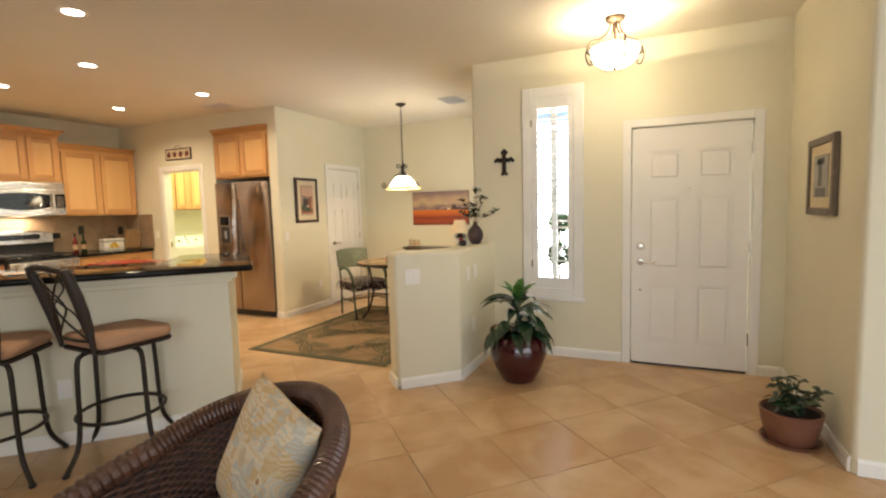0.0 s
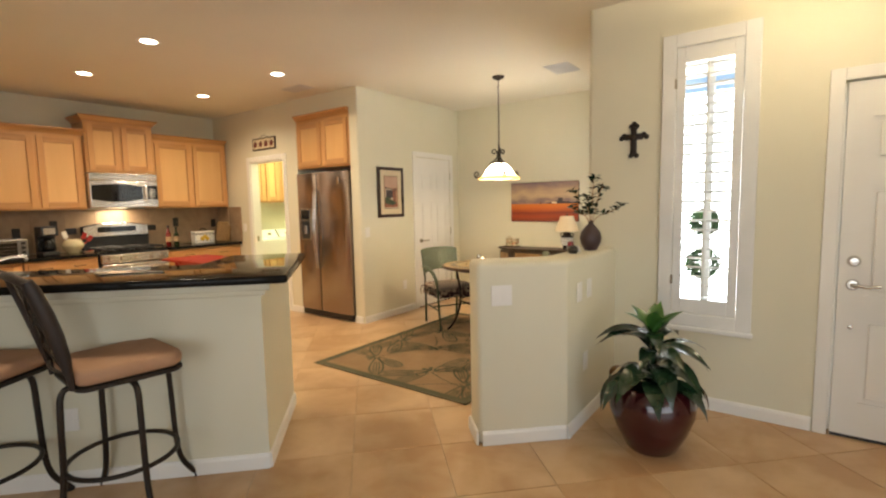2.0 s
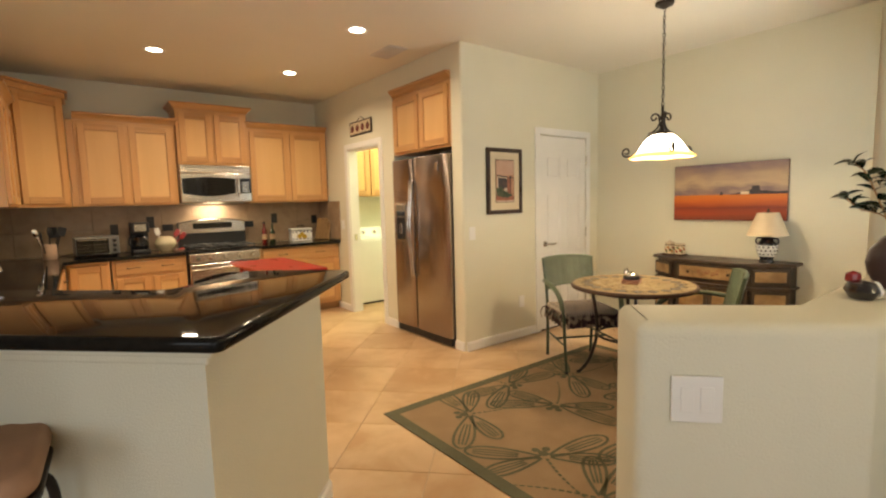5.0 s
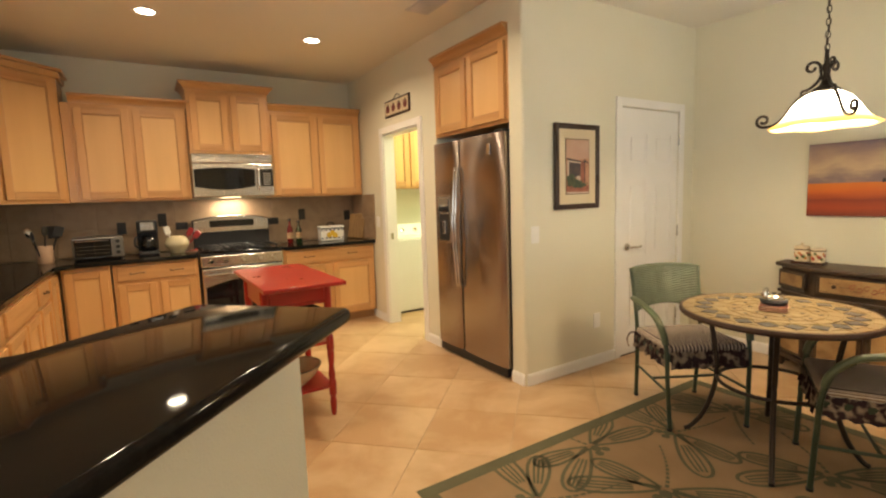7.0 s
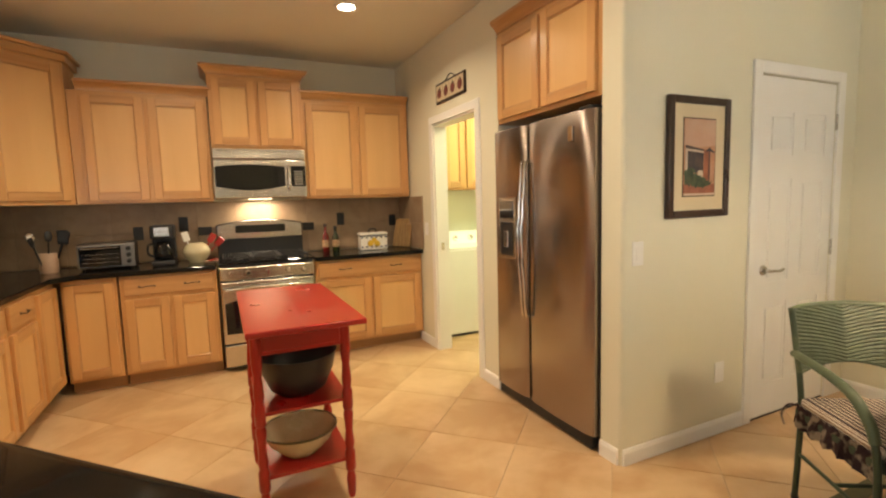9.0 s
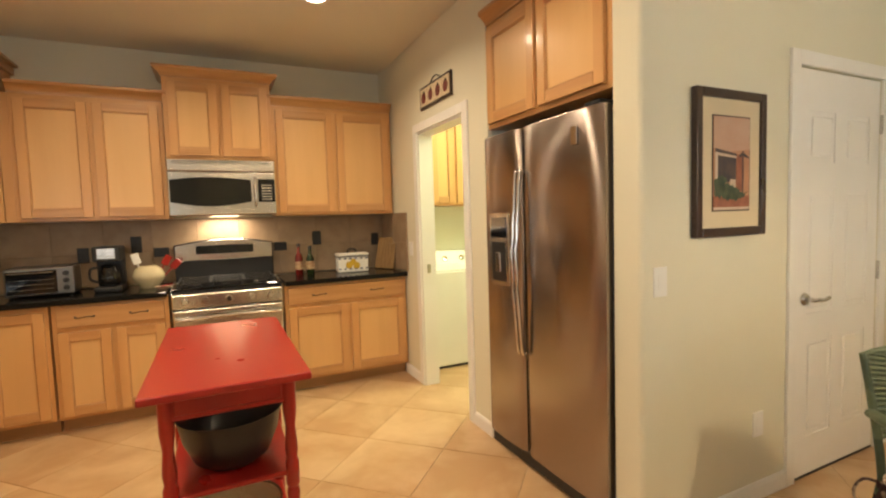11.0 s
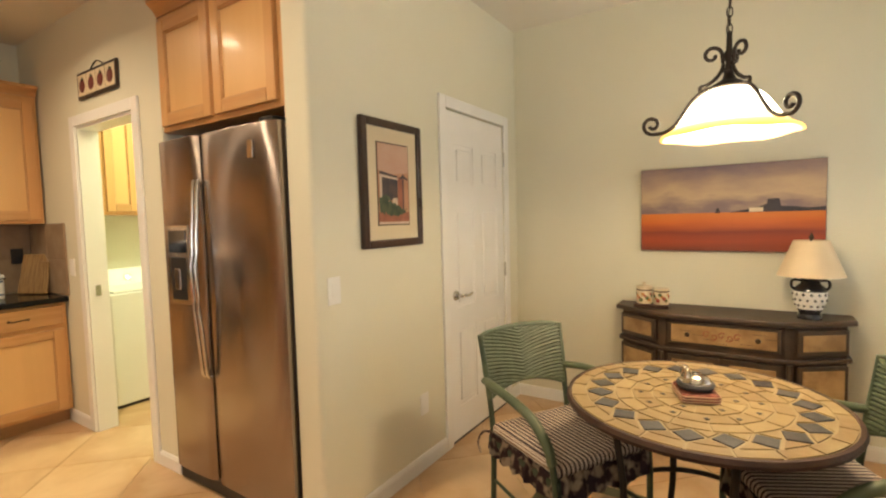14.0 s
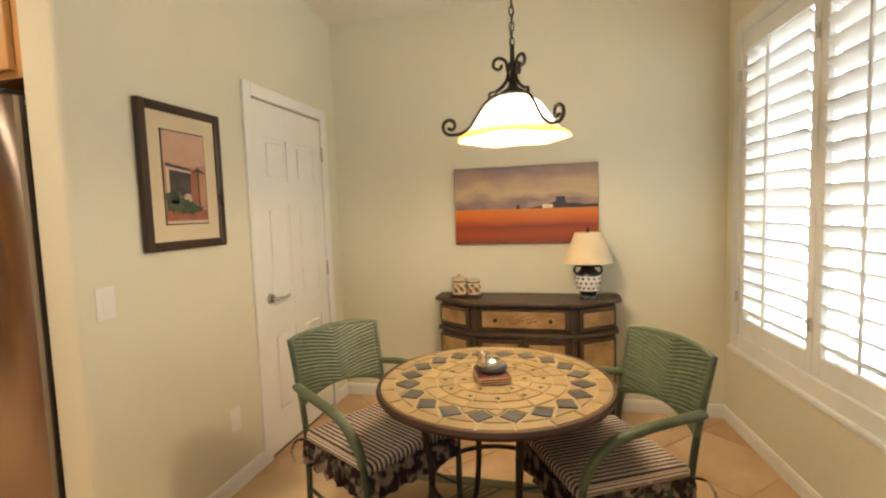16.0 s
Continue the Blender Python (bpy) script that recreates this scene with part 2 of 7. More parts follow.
def curve(points, steps=6):
    """A smooth line through points."""
    p = [Vector(q) for q in points]
    p = [p[0] * 2 - p[1]] + p + [p[-1] * 2 - p[-2]]
    out = []
    for i in range(1, len(p) - 2):
        for k in range(steps):
            t = k / steps
            out.append(0.5 * ((2 * p[i]) + (p[i + 1] - p[i - 1]) * t + (2 * p[i - 1] - 5 * p[i] + 4 * p[i + 1] - p[i + 2]) * t * t
                              + (3 * p[i] - p[i - 1] - 3 * p[i + 1] + p[i + 2]) * t ** 3))
    out.append(p[-2])
    return out


def scroll(cx, cz, r0, r1, a0, a1, steps=22):
    """Points of a spiral in the xz plane, from radius r0 at angle a0 to r1 at a1 (degrees)."""
    return [(cx + (r0 + (r1 - r0) * k / steps) * math.cos(radians(a0 + (a1 - a0) * k / steps)), 0,
             cz + (r0 + (r1 - r0) * k / steps) * math.sin(radians(a0 + (a1 - a0) * k / steps))) for k in range(steps + 1)]


def wall_x(x0, x1, y0, y1, openings=(), top=H):
    """A wall that runs along x, with openings (from, to, sill, head)."""
    b = bmesh.new()
    at = x0
    for a, c, lo, hi in sorted(openings):
        box(at, a, y0, y1, 0, top, bm=b)
        if lo > 0:
            box(a, c, y0, y1, 0, lo, bm=b)
        box(a, c, y0, y1, hi, top, bm=b)
        at = c
    box(at, x1, y0, y1, 0, top, bm=b)
    return b


def wall_y(x0, x1, y0, y1, openings=(), top=H):
    b = bmesh.new()
    at = y0
    for a, c, lo, hi in sorted(openings):
        box(x0, x1, at, a, 0, top, bm=b)
        if lo > 0:
            box(x0, x1, a, c, 0, lo, bm=b)
        box(x0, x1, a, c, hi, top, bm=b)
        at = c
    box(x0, x1, at, y1, 0, top, bm=b)
    return b


# ---- walls ----
YB = 3.15          # kitchen back wall
XL = -3.48         # kitchen side wall
XP = 2.03          # nook end wall
YN = -2.63         # nook window wall
XE = -0.40         # entry wall
YE = -5.40         # entry side wall

setting("wall_kitchen_back", wall_x(XL - 0.12, 2.15, YB, YB + 0.12), WALL, "pale sage painted kitchen wall")
setting("wall_kitchen_side", wall_y(XL - 0.12, XL, -0.55, YB), WALL, "pale sage painted kitchen wall")
b = wall_y(0, 0.12, 1.13, YB, [(1.43, 2.21, 0, 2.05)])
box(0, 0.12, 0.14, 1.13, 2.56, H, bm=b)
setting("wall_alcove", box(0.12, 0.80, 1.13, 1.21, 0, H), WALL, "pale sage side wall of the refrigerator alcove")
setting("wall_alcove_back", box(0.80, 0.88, 0.12, 1.21, 0, H), WALL, "pale sage back wall of the refrigerator alcove")
setting("wall_fridge", b, WALL, "pale sage wall with refrigerator alcove and laundry doorway")
b = prism(rounded([(0, 0.14), (0, 0), (0.2, 0), (0.2, 0.14)], [0, 0.022, 0, 0], 6), 0, H)
join(b, wall_x(0.2, XP + 0.12, 0, 0.12, [(1.025, 1.80, 0, 2.04)]))
setting("wall_picture", b, WALL, "pale sage wall with rounded corner", smooth=30)
setting("wall_nook_end", wall_y(XP, XP + 0.12, YN - 0.2, 0), WALL, "pale sage wall at the end of the breakfast nook")
NOOK = pose(XP, YN, 0, 0, 0, 4.94)      # the window wall runs slightly askew
b = wall_x(-2.30, 0.0, -0.14, 0, [(-1.62, -0.20, 0.60, 2.32)])
bmesh.ops.transform(b, matrix=NOOK, verts=b.verts)
setting("wall_nook_window", b, WALL, "pale sage wall with a wide shuttered window")
b = wall_y(XE, XE + 0.14, YE - 0.12, -2.90, [(-3.795, -3.415, 0.64, 2.39), (-5.165, -4.275, 0, 2.045)])
join(b, prism(rounded([(XE, -2.90), (XE + 0.14, -2.90), (XE + 0.14, -2.818), (XE, -2.83)], [0, 0, 0, 0.03], 6), 0, H))
setting("wall_entry", b, WALL, "pale sage entry wall", smooth=30)
b = prism(rounded([(-1.86, YE), (-1.86, YE - 2.6), (-1.74, YE - 2.6), (-1.74, YE - 0.12), (XE, YE - 0.12), (XE, YE)], [0.03, 0, 0, 0, 0, 0], 6), 0, H)
setting("wall_entry_side", b, WALL, "pale sage entry side wall with rounded corner", smooth=30)
# plain walls that close the living room
setting("wall_living_far", wall_y(-8.12, -8.0, -8.0, 1.6, [(-6.6, -3.4, 0.3, 2.4)]), WALL, "pale sage living room wall with a wide window")
setting("wall_living_end", wall_x(-8.12, -1.74, -8.12, -8.0, [(-6.8, -3.2, 0.1, 2.3)]), WALL, "pale sage living room wall with a wide window")
setting("wall_living_side", wall_x(-8.0, XL - 0.12, 1.6, 1.72), WALL, "pale sage living room wall")
setting("wall_laundry_end", wall_y(2.15, 2.27, 0.12, YB + 0.12), WALL, "pale laundry room wall")
b = box(-8.12, 2.27, -8.12, YB + 0.12, H, H + 0.1)
setting("ceiling", b, CEIL, "flat cream textured ceiling")
b = box(-8.12, 2.27, -8.12, YB + 0.12, -0.12, -0.004)
setting("floor", b, GROUT, "large travertine tile floor laid diagonally")


def baseboard(x0, y0, x1, y1, nx, ny, name="baseboard"):
    """A skirting from one point to another, on the side that the normal points to."""
    d = Vector((x1 - x0, y1 - y0, 0))
    ang = math.atan2(d.y, d.x)
    b = bmesh.new()
    prof = [(0, 0), (0.013, 0), (0.013, 0.066), (0.007, 0.082), (0, 0.085)]
    side = 1 if Vector((-math.sin(ang), math.cos(ang))).dot(Vector((nx, ny))) > 0 else -1
    ends = []
    for s in (0, d.length):
        ends.append([b.verts.new((s, side * p, z)) for p, z in prof])
    for k in range(5):
        b.faces.new((ends[0][k], ends[0][(k + 1) % 5], ends[1][(k + 1) % 5], ends[1][k]))
    b.faces.new(ends[0])
    b.faces.new(ends[1][::-1])
    bmesh.ops.recalc_face_normals(b, faces=b.faces)
    bmesh.ops.transform(b, matrix=pose(x0, y0, 0.001, 0, 0, math.degrees(ang)), verts=b.verts)
    return setting(name, b, WHITE, "white painted baseboard")


baseboard(0.012, 0, 0.965, 0, 0, -1)
baseboard(1.865, 0, XP, 0, 0, -1)
baseboard(XP, 0, XP, YN, -1, 0)
baseboard(XP, YN, XE + 0.03, -2.838, 0, 1)
baseboard(0, 0.013, 0, 0.14, -1, 0)
baseboard(0, 1.135, 0, 1.36, -1, 0)
baseboard(0, 2.28, 0, 2.62, -1, 0)
baseboard(XE, -3.05, XE, -4.20, -1, 0)
baseboard(XE, -5.235, XE, YE, -1, 0)
baseboard(XE, YE, -1.84, YE, 0, 1)
baseboard(-1.86, YE - 0.02, -1.86, YE - 2.6, -1, 0)

# ---- kitchen ----
def shaker(w, h, parent, m, t=0.024, rail=0.06):
    """A door with a raised frame and a recessed flat panel; front at y = 0, seen from -y."""
    d = part("door", box(rail - 0.004, w - rail + 0.004, -t + 0.015, -0.002, rail - 0.004, h - rail + 0.004), PANEL, parent)
    d.matrix_local = m
    for x in (0, w - rail):
        part("stile", box(x, x + rail, -t, 0, 0, h, 0.003), MAPLE, d)
    for z in (0, h - rail):
        part("rail", box(rail, w - rail, -t + 0.001, 0, z, z + rail, 0.003), MAPLE_H, d)
    for x in (rail, w - rail - 0.007):
        part("bead", box(x, x + 0.007, -t + 0.008, -0.002, rail, h - rail, 0.003), MAPLE_H, d)
    for z in (rail, h - rail - 0.007):
        part("bead", box(rail, w - rail, -t + 0.006, -0.002, z, z + 0.007, 0.002), MAPLE_H, d)
    return d


def pull_mesh():
    b = tube(curve([(-0.052, 0, 0), (-0.050, -0.018, 0), (-0.03, -0.024, -0.003), (0, -0.026, 0.002), (0.03, -0.024, 0.003), (0.050, -0.018, 0), (0.052, 0, 0)], 3), 0.0045, 6)
    for x in (-0.051, 0.051):
        lathe([(0, 0), (0.009, 0), (0.008, 0.004), (0, 0.006)], 8, b, pose(x, 0, 0, 90))
    return b


def crown(w, d, z, ends=(True, True), rise=0.075, out=0.055):
    """A stepped cornice round the front and the free ends; front face of the cabinet at y = 0."""
    prof = [(0, 0), (0.008, 0), (0.010, 0.012), (0.022, 0.030), (0.040, 0.045), (out - 0.004, 0.052), (out, 0.056), (out, rise), (0, rise)]
    b = bmesh.new()
    rows = []
    for o, h in prof:
        l = -o if ends[0] else 0
        r = w + o if ends[1] else w
        rows.append([b.verts.new((l, d, z + h)), b.verts.new((l, -o, z + h)), b.verts.new((r, -o, z + h)), b.verts.new((r, d, z + h))])
    for u, v in zip(rows, rows[1:]):
        for k in range(3):
            b.faces.new((u[k], u[k + 1], v[k + 1], v[k]))
    b.faces.new(rows[-1])
    b.faces.new(rows[0][::-1])
    bmesh.ops.recalc_face_normals(b, faces=b.faces)
    return b


def cabinet(name, label, m, w, d, z0, z1, doors=2, drawer=0, pulls=0, top=None, toe=False, group="", margin=0.028, ends=(True, True)):
    """One cabinet unit; local x along its width, its face frame at y = 0, the body behind it. Its height is given above its foot."""
    c = thing(name, label, "cabinet", m, group)
    lo = z0 + (0.10 if toe else 0)
    part("body", box(0, w, 0.0, d, lo, z1, 0.002), MAPLE, c)
    if toe:
        part("toe_kick", box(0.0, w, 0.075, d, z0 + 0.002, lo - 0.001), TOEKICK, c)
    z_door = z1 - 0.03
    if drawer:
        f = part("drawer_front", box(margin, w - margin, -0.02, -0.001, z1 - 0.02 - drawer, z1 - 0.02, 0.005, 2), MAPLE_H, c)
        for k in range(pulls):
            part("pull", pull_mesh(), BRONZE, f, "dark bronze bow pull", 40).location = (margin + (w - 2 * margin) * (k + 0.5) / pulls, -0.021, z1 - 0.02 - drawer / 2)
        z_door = z1 - drawer - 0.045
    gap = 0.03
    dw = (w - 2 * margin - gap * (doors - 1)) / max(doors, 1)
    for k in range(doors):
        shaker(dw, z_door - lo - 0.03, c, pose(margin + k * (dw + gap), -0.001, lo + 0.025))
    if top:
        part("cornice", crown(w, d, z1, ends), MAPLE_H, c)
    return c


UP = "wall cabinets over the worktop"
LOW = "base cabinets under the worktop"
YU, YC = YB - 0.335, YB - 0.585
cabinet("wall_cabinet", "honey maple wall cabinet with two shaker doors", pose(-1.035, YU, 1.43), 1.02, 0.33, 0, 0.90, top=True, group=UP, ends=(True, False))
cabinet("wall_cabinet", "short raised honey maple cabinet above the microwave", pose(-1.795, YB - 0.385, 1.875), 0.755, 0.38, 0, 0.605, top=True, group=UP)
cabinet("wall_cabinet", "honey maple wall cabinet with two shaker doors", pose(-2.70, YU, 1.43), 0.895, 0.33, 0, 0.87, top=True, group=UP, ends=(False, True))
part("filler", box(-0.06, -0.001, 0.004, 0.33, 0, 0.87), MAPLE, bpy.data.objects["wall_cabinet.002"])
# corner unit set across the corner
c = thing("corner_cabinet", "tall honey maple corner wall cabinet set diagonally", "cabinet", pose(0, 0, 1.43), UP)
plan = [(-2.765, YB - 0.005), (-2.765, YU), (-3.15, YU - 0.385), (XL + 0.005, YU - 0.385), (XL + 0.005, YB - 0.005)]
part("body", prism(plan, 0, 1.06), MAPLE, c)
out = [(-2.715, YB - 0.005), (-2.715, YU - 0.02), (-3.13, YU - 0.435), (XL + 0.005, YU - 0.435), (XL + 0.005, YB - 0.005)]
part("cornice", prism(out, 1.115, 1.14, 0.004, 1), MAPLE_H, c)
part("cornice_cove", prism([((p[0] + q[0]) / 2, (p[1] + q[1]) / 2) for p, q in zip(plan, out)], 1.06, 1.115, 0.006, 1), MAPLE_H, c)
shaker(0.47, 1.0, c, pose(-3.125, YU - 0.362, 0.03, 0, 0, 45))
cabinet("wall_cabinet", "honey maple wall cabinet on the kitchen side wall", pose(XL + 0.335, 1.60, 1.43, 0, 0, 90), 0.80, 0.33, 0, 0.87, top=True, group=UP, ends=(True, False))
# base units
cabinet("base_cabinet", "honey maple base cabinet with wide drawer", pose(-1.035, YC, 0), 1.025, 0.58, 0, 0.875, 2, 0.135, 2, toe=True, group=LOW)
cabinet("base_cabinet", "honey maple base cabinet with wide drawer", pose(-2.50, YC, 0), 0.675, 0.58, 0, 0.875, 2, 0.135, 2, toe=True, group=LOW)
cabinet("base_cabinet", "honey maple corner base cabinet, single door ajar", pose(-2.86, YC, 0), 0.345, 0.58, 0, 0.875, 1, toe=True, group=LOW, margin=0.02)
XF = XL + 0.585
for y, w, dr, n in ((1.66, 0.46, 0.135, 1), (0.75, 0.90, 0.135, 0), (-0.15, 0.89, 0.135, 0)):
    cabinet("base_cabinet", "honey maple base cabinet on the sink side", pose(XF, y, 0, 0, 0, 90), w, 0.58, 0, 0.875, 1 if n else 2, dr, n, toe=True, group=LOW)
cabinet("base_cabinet", "narrow honey maple corner base filler", pose(XF, 2.125, 0, 0, 0, 90), 0.42, 0.58, 0, 0.875, 1, toe=True, group=LOW, margin=0.02)
# cabinet over the refrigerator
cabinet("wall_cabinet", "honey maple cabinet above the refrigerator", pose(0.005, 1.125, 1.885, 0, 0, -90), 0.98, 0.60, 0, 0.595, top=True, group=UP, ends=(False, False))

# worktops
t = thing("worktop", "black polished granite worktop along two walls", "worktop")
slab = rounded([(XL, YB - 0.002), (XL, -0.75), (-2.99, -0.75), (-2.875, -0.62), (-2.875, 2.40), (-2.76, 2.515), (-1.83, 2.515), (-1.83, YB - 0.002)],
               [0, 0, 0, 0.02, 0.02, 0.02, 0.01, 0], 3)
part("slab", prism(slab, 0.876, 0.914, 0.008, 2), GRANITE, t)
part("upstand", box(XL + 0.001, XL + 0.02, -0.7, YB - 0.03, 0.915, 0.96, 0.003), GRANITE, t)
t = thing("worktop", "short black granite worktop beside the range", "worktop")
part("slab", box(-1.03, -0.004, 2.515, YB - 0.002, 0.876, 0.914, 0.008, 2), GRANITE, t)

# backsplash of square tiles
bs = setting("backsplash", box(XL + 0.01, -0.002, YB - 0.006, YB - 0.001, 0.916, 1.428), SPLASH_GROUT, "tan stone backsplash")
bs2 = setting("backsplash_return", box(-0.006, -0.001, 2.50, YB - 0.014, 0.916, 1.428), SPLASH_GROUT, "tan stone backsplash return")
tile = part("tile", box(-0.16, 0.16, -0.006, 0, -0.125, 0.125, 0.002), BACKSPLASH, bs)
tile.matrix_local = pose(-0.18, YB - 0.0065, 1.045)
for i in range(11):
    for z in (1.045, 1.299):
        if i or z > 1.1:
            again(tile, pose(-0.18 - i * 0.324, YB - 0.0065, z))
for i in range(2):
    for z in (1.045, 1.299):
        again(tile, pose(-0.0065, 2.66 + i * 0.324, z, 0, 0, -90), bs2)

# range
rg = thing("range", "stainless steel gas range with black cooktop", "range", pose(-1.43, YC - 0.04, 0))
part("body", box(-0.378, 0.378, 0.02, 0.60, 0.03, 0.905, 0.004), BLACK, rg)
part("lower_drawer", box(-0.375, 0.375, -0.02, 0.02, 0.05, 0.235, 0.012, 2), STEEL, rg)
dr = part("oven_door", box(-0.375, 0.375, -0.025, 0.02, 0.245, 0.765, 0.012, 2), STEEL, rg)
pts = [(-0.35, 0.33)] + [(-0.35 + 0.7 * k / 14, 0.585 + 0.06 * math.sin(math.pi * k / 14)) for k in range(15)] + [(0.35, 0.33)]
b = prism(pts, 0, 0.006)
bmesh.ops.transform(b, matrix=pose(0, -0.024, 0, 90), verts=b.verts)
part("oven_window", b, BLACKGLASS, dr)
part("handle", tube(curve([(-0.34, -0.02, 0.70), (-0.33, -0.065, 0.705), (0, -0.075, 0.715), (0.33, -0.065, 0.705), (0.34, -0.02, 0.70)], 5), 0.013, 10), CHROME, dr, "bowed steel handle", 50)
b = box(-0.378, 0.378, -0.03, 0.05, 0.775, 0.885, 0.012, 2)
cp = part("control_panel", b, STEEL, rg)
for x in (-0.29, -0.16, 0.0, 0.16, 0.29):
    part("knob", lathe([(0, 0.03), (0.017, 0.03), (0.021, 0.024), (0.023, 0.006), (0.027, 0.0)], 14, None, pose(x, -0.029, 0.83, 90)), CHROME, cp, smooth=40)
part("cooktop", box(-0.378, 0.378, 0.0, 0.53, 0.905, 0.922, 0.006, 2), BLACKGLASS, rg)
for x in (-0.23, 0.0, 0.23):
    b = bmesh.new()
    w = 0.108
    for a in (-w, w):
        box(x + a - 0.006, x + a + 0.006, 0.04, 0.49, 0.942, 0.956, 0.002, bm=b)
    for y in (0.04, 0.15, 0.26, 0.37, 0.48):
        box(x - w, x + w, y - 0.006, y + 0.006, 0.943, 0.957, 0.002, bm=b)
    for a in (-w, w):
        for y in (0.05, 0.48):
            box(x + a - 0.007, x + a + 0.007, y - 0.007, y + 0.007, 0.922, 0.944, bm=b)
    part("grate", b, BLACK, rg, "black cast iron grate")
for x, y in ((-0.23, 0.13), (-0.23, 0.38), (0.23, 0.13), (0.23, 0.38), (0, 0.26)):
    part("burner", lathe([(0.045, 0.922), (0.045, 0.930), (0.032, 0.934), (0.030, 0.94), (0, 0.942)], 16, None, pose(x, y, 0)), BLACK, rg, smooth=40)
pts = [(-0.378, 0.915), (0.378, 0.915)] + [(0.378 - 0.756 * k / 16, 1.215 + 0.045 * math.sin(math.pi * k / 16)) for k in range(17)]
b = prism(pts, -0.07, 0, 0.006, 1)
bmesh.ops.transform(b, matrix=pose(0, 0.535, 0, 90), verts=b.verts)
bg = part("backguard", b, BLACK, rg)
pts = [(-0.372, 1.085), (0.372, 1.085)] + [(0.372 - 0.744 * k / 16, 1.208 + 0.045 * math.sin(math.pi * k / 16)) for k in range(17)]
b = prism(pts, 0, 0.012, 0.004, 1)
bmesh.ops.transform(b, matrix=pose(0, 0.536, 0, 90), verts=b.verts)
part("fascia", b, STEEL, bg)
pts = rounded([(-0.22, 1.135), (0.22, 1.135), (0.22, 1.205), (-0.22, 1.205)], [0.012] * 4, 4)
b = prism(pts, 0, 0.004)
bmesh.ops.transform(b, matrix=pose(0, 0.523, 0, 90), verts=b.verts)
dp = part("display", b, BLACKGLASS, bg)

# microwave
mw = thing("microwave", "stainless over-the-range microwave with curved dark window", "microwave", pose(-1.418, YB - 0.41, 1.445))
part("body", box(-0.378, 0.378, 0.0, 0.40, 0.0, 0.425, 0.004), STEEL, mw)
part("top_vent", box(-0.378, 0.378, -0.03, 0.0, 0.335, 0.425, 0.008, 2), STEEL, mw)
for k in range(3):
    part("vent_slot", box(-0.34, 0.34, -0.0315, -0.028, 0.392 + k * 0.010, 0.395 + k * 0.010), BLACK, mw)
dr = part("door", box(-0.378, 0.378, -0.03, 0.0, 0.003, 0.330, 0.008, 2), STEEL, mw)
pts = [(-0.365 + 0.56 * k / 12, 0.105 - 0.035 * math.sin(math.pi * k / 12)) for k in range(13)] + [(0.195 - 0.56 * k / 12, 0.272 + 0.02 * math.sin(math.pi * k / 12)) for k in range(13)]
b = prism(pts, 0, 0.004)
bmesh.ops.transform(b, matrix=pose(0, -0.030, 0, 90), verts=b.verts)
part("window", b, BLACKGLASS, dr)
part("keypad", box(0.246, 0.372, -0.034, -0.029, 0.10, 0.278, 0.004), BLACKGLASS, dr)
part("handle", tube(curve([(0.225, -0.02, 0.07), (0.225, -0.06, 0.085), (0.225, -0.066, 0.18), (0.225, -0.06, 0.275), (0.225, -0.02, 0.29)], 4), 0.011, 8), CHROME, dr, "upright chrome bar handle", 50)
for k in range(6):
    part("key_row", box(0.272, 0.348, -0.0345, -0.0325, 0.115 + k * 0.022, 0.125 + k * 0.022), NICKEL, dr)
part("lamp_lens", box(-0.10, 0.10, 0.27, 0.33, -0.004, -0.001), glowing("hood_lamp", (1.0, 0.75, 0.45), 6), mw)

# refrigerator
fr = thing("refrigerator", "stainless side-by-side refrigerator with ice dispenser", "refrigerator", pose(-0.045, 0.640, 0))
part("body", box(0.055, 0.74, -0.486, 0.475, 0.03, 1.80, 0.01), BLACK, fr)
part("kick_grille", box(0.02, 0.06, -0.465, 0.465, 0.012, 0.085, 0.004), BLACK, fr)


def fridge_door(y0, y1):
    n = 12
    pts = [(0.05, y0 + 0.002), (0.05, y1 - 0.002)] + [(-0.008 * math.sin(math.pi * k / n) + (0.014 if k in (0, n) else 0.0), y1 - 0.001 - (y1 - y0 - 0.002) * k / n) for k in range(n + 1)]
    return prism(pts, 0.09, 1.825, 0.006, 2)


d1 = part("freezer_door", fridge_door(0.098, 0.478), STEEL_V, fr, smooth=30)
d2 = part("fridge_door", fridge_door(-0.488, 0.088), STEEL_V, fr, smooth=30)
for d, y in ((d1, 0.111), (d2, 0.075)):
    s = 1 if d is d1 else -1
    part("handle", tube(curve([(-0.0, y, 1.60), (-0.022, y, 1.59), (-0.034, y, 1.45), (-0.056, y, 1.12), (-0.034, y, 0.78), (-0.022, y, 0.65), (-0.0, y, 0.64)], 5), 0.0105, 10), CHROME, d, "long curved steel handle", 50)
dp = part("dispenser", box(-0.012, 0.004, 0.205, 0.405, 0.985, 1.39, 0.006, 2), NICKEL, d1)
part("recess", box(-0.0135, 0.003, 0.225, 0.385, 1.0, 1.235, 0.012, 2), BLACK, dp)
part("control_face", box(-0.016, -0.011, 0.225, 0.385, 1.25, 1.365, 0.003), BLACKGLASS, dp)
part("paddle", box(-0.022, -0.012, 0.28, 0.335, 1.06, 1.17, 0.004), NICKEL, dp)
part("badge", box(-0.0125, -0.009, -0.345, -0.305, 1.675, 1.755, 0.002), NICKEL, d2)
part("hinge_cover", box(-0.0, 0.10, -0.47, -0.38, 1.826, 1.842, 0.004), BLACK, fr)

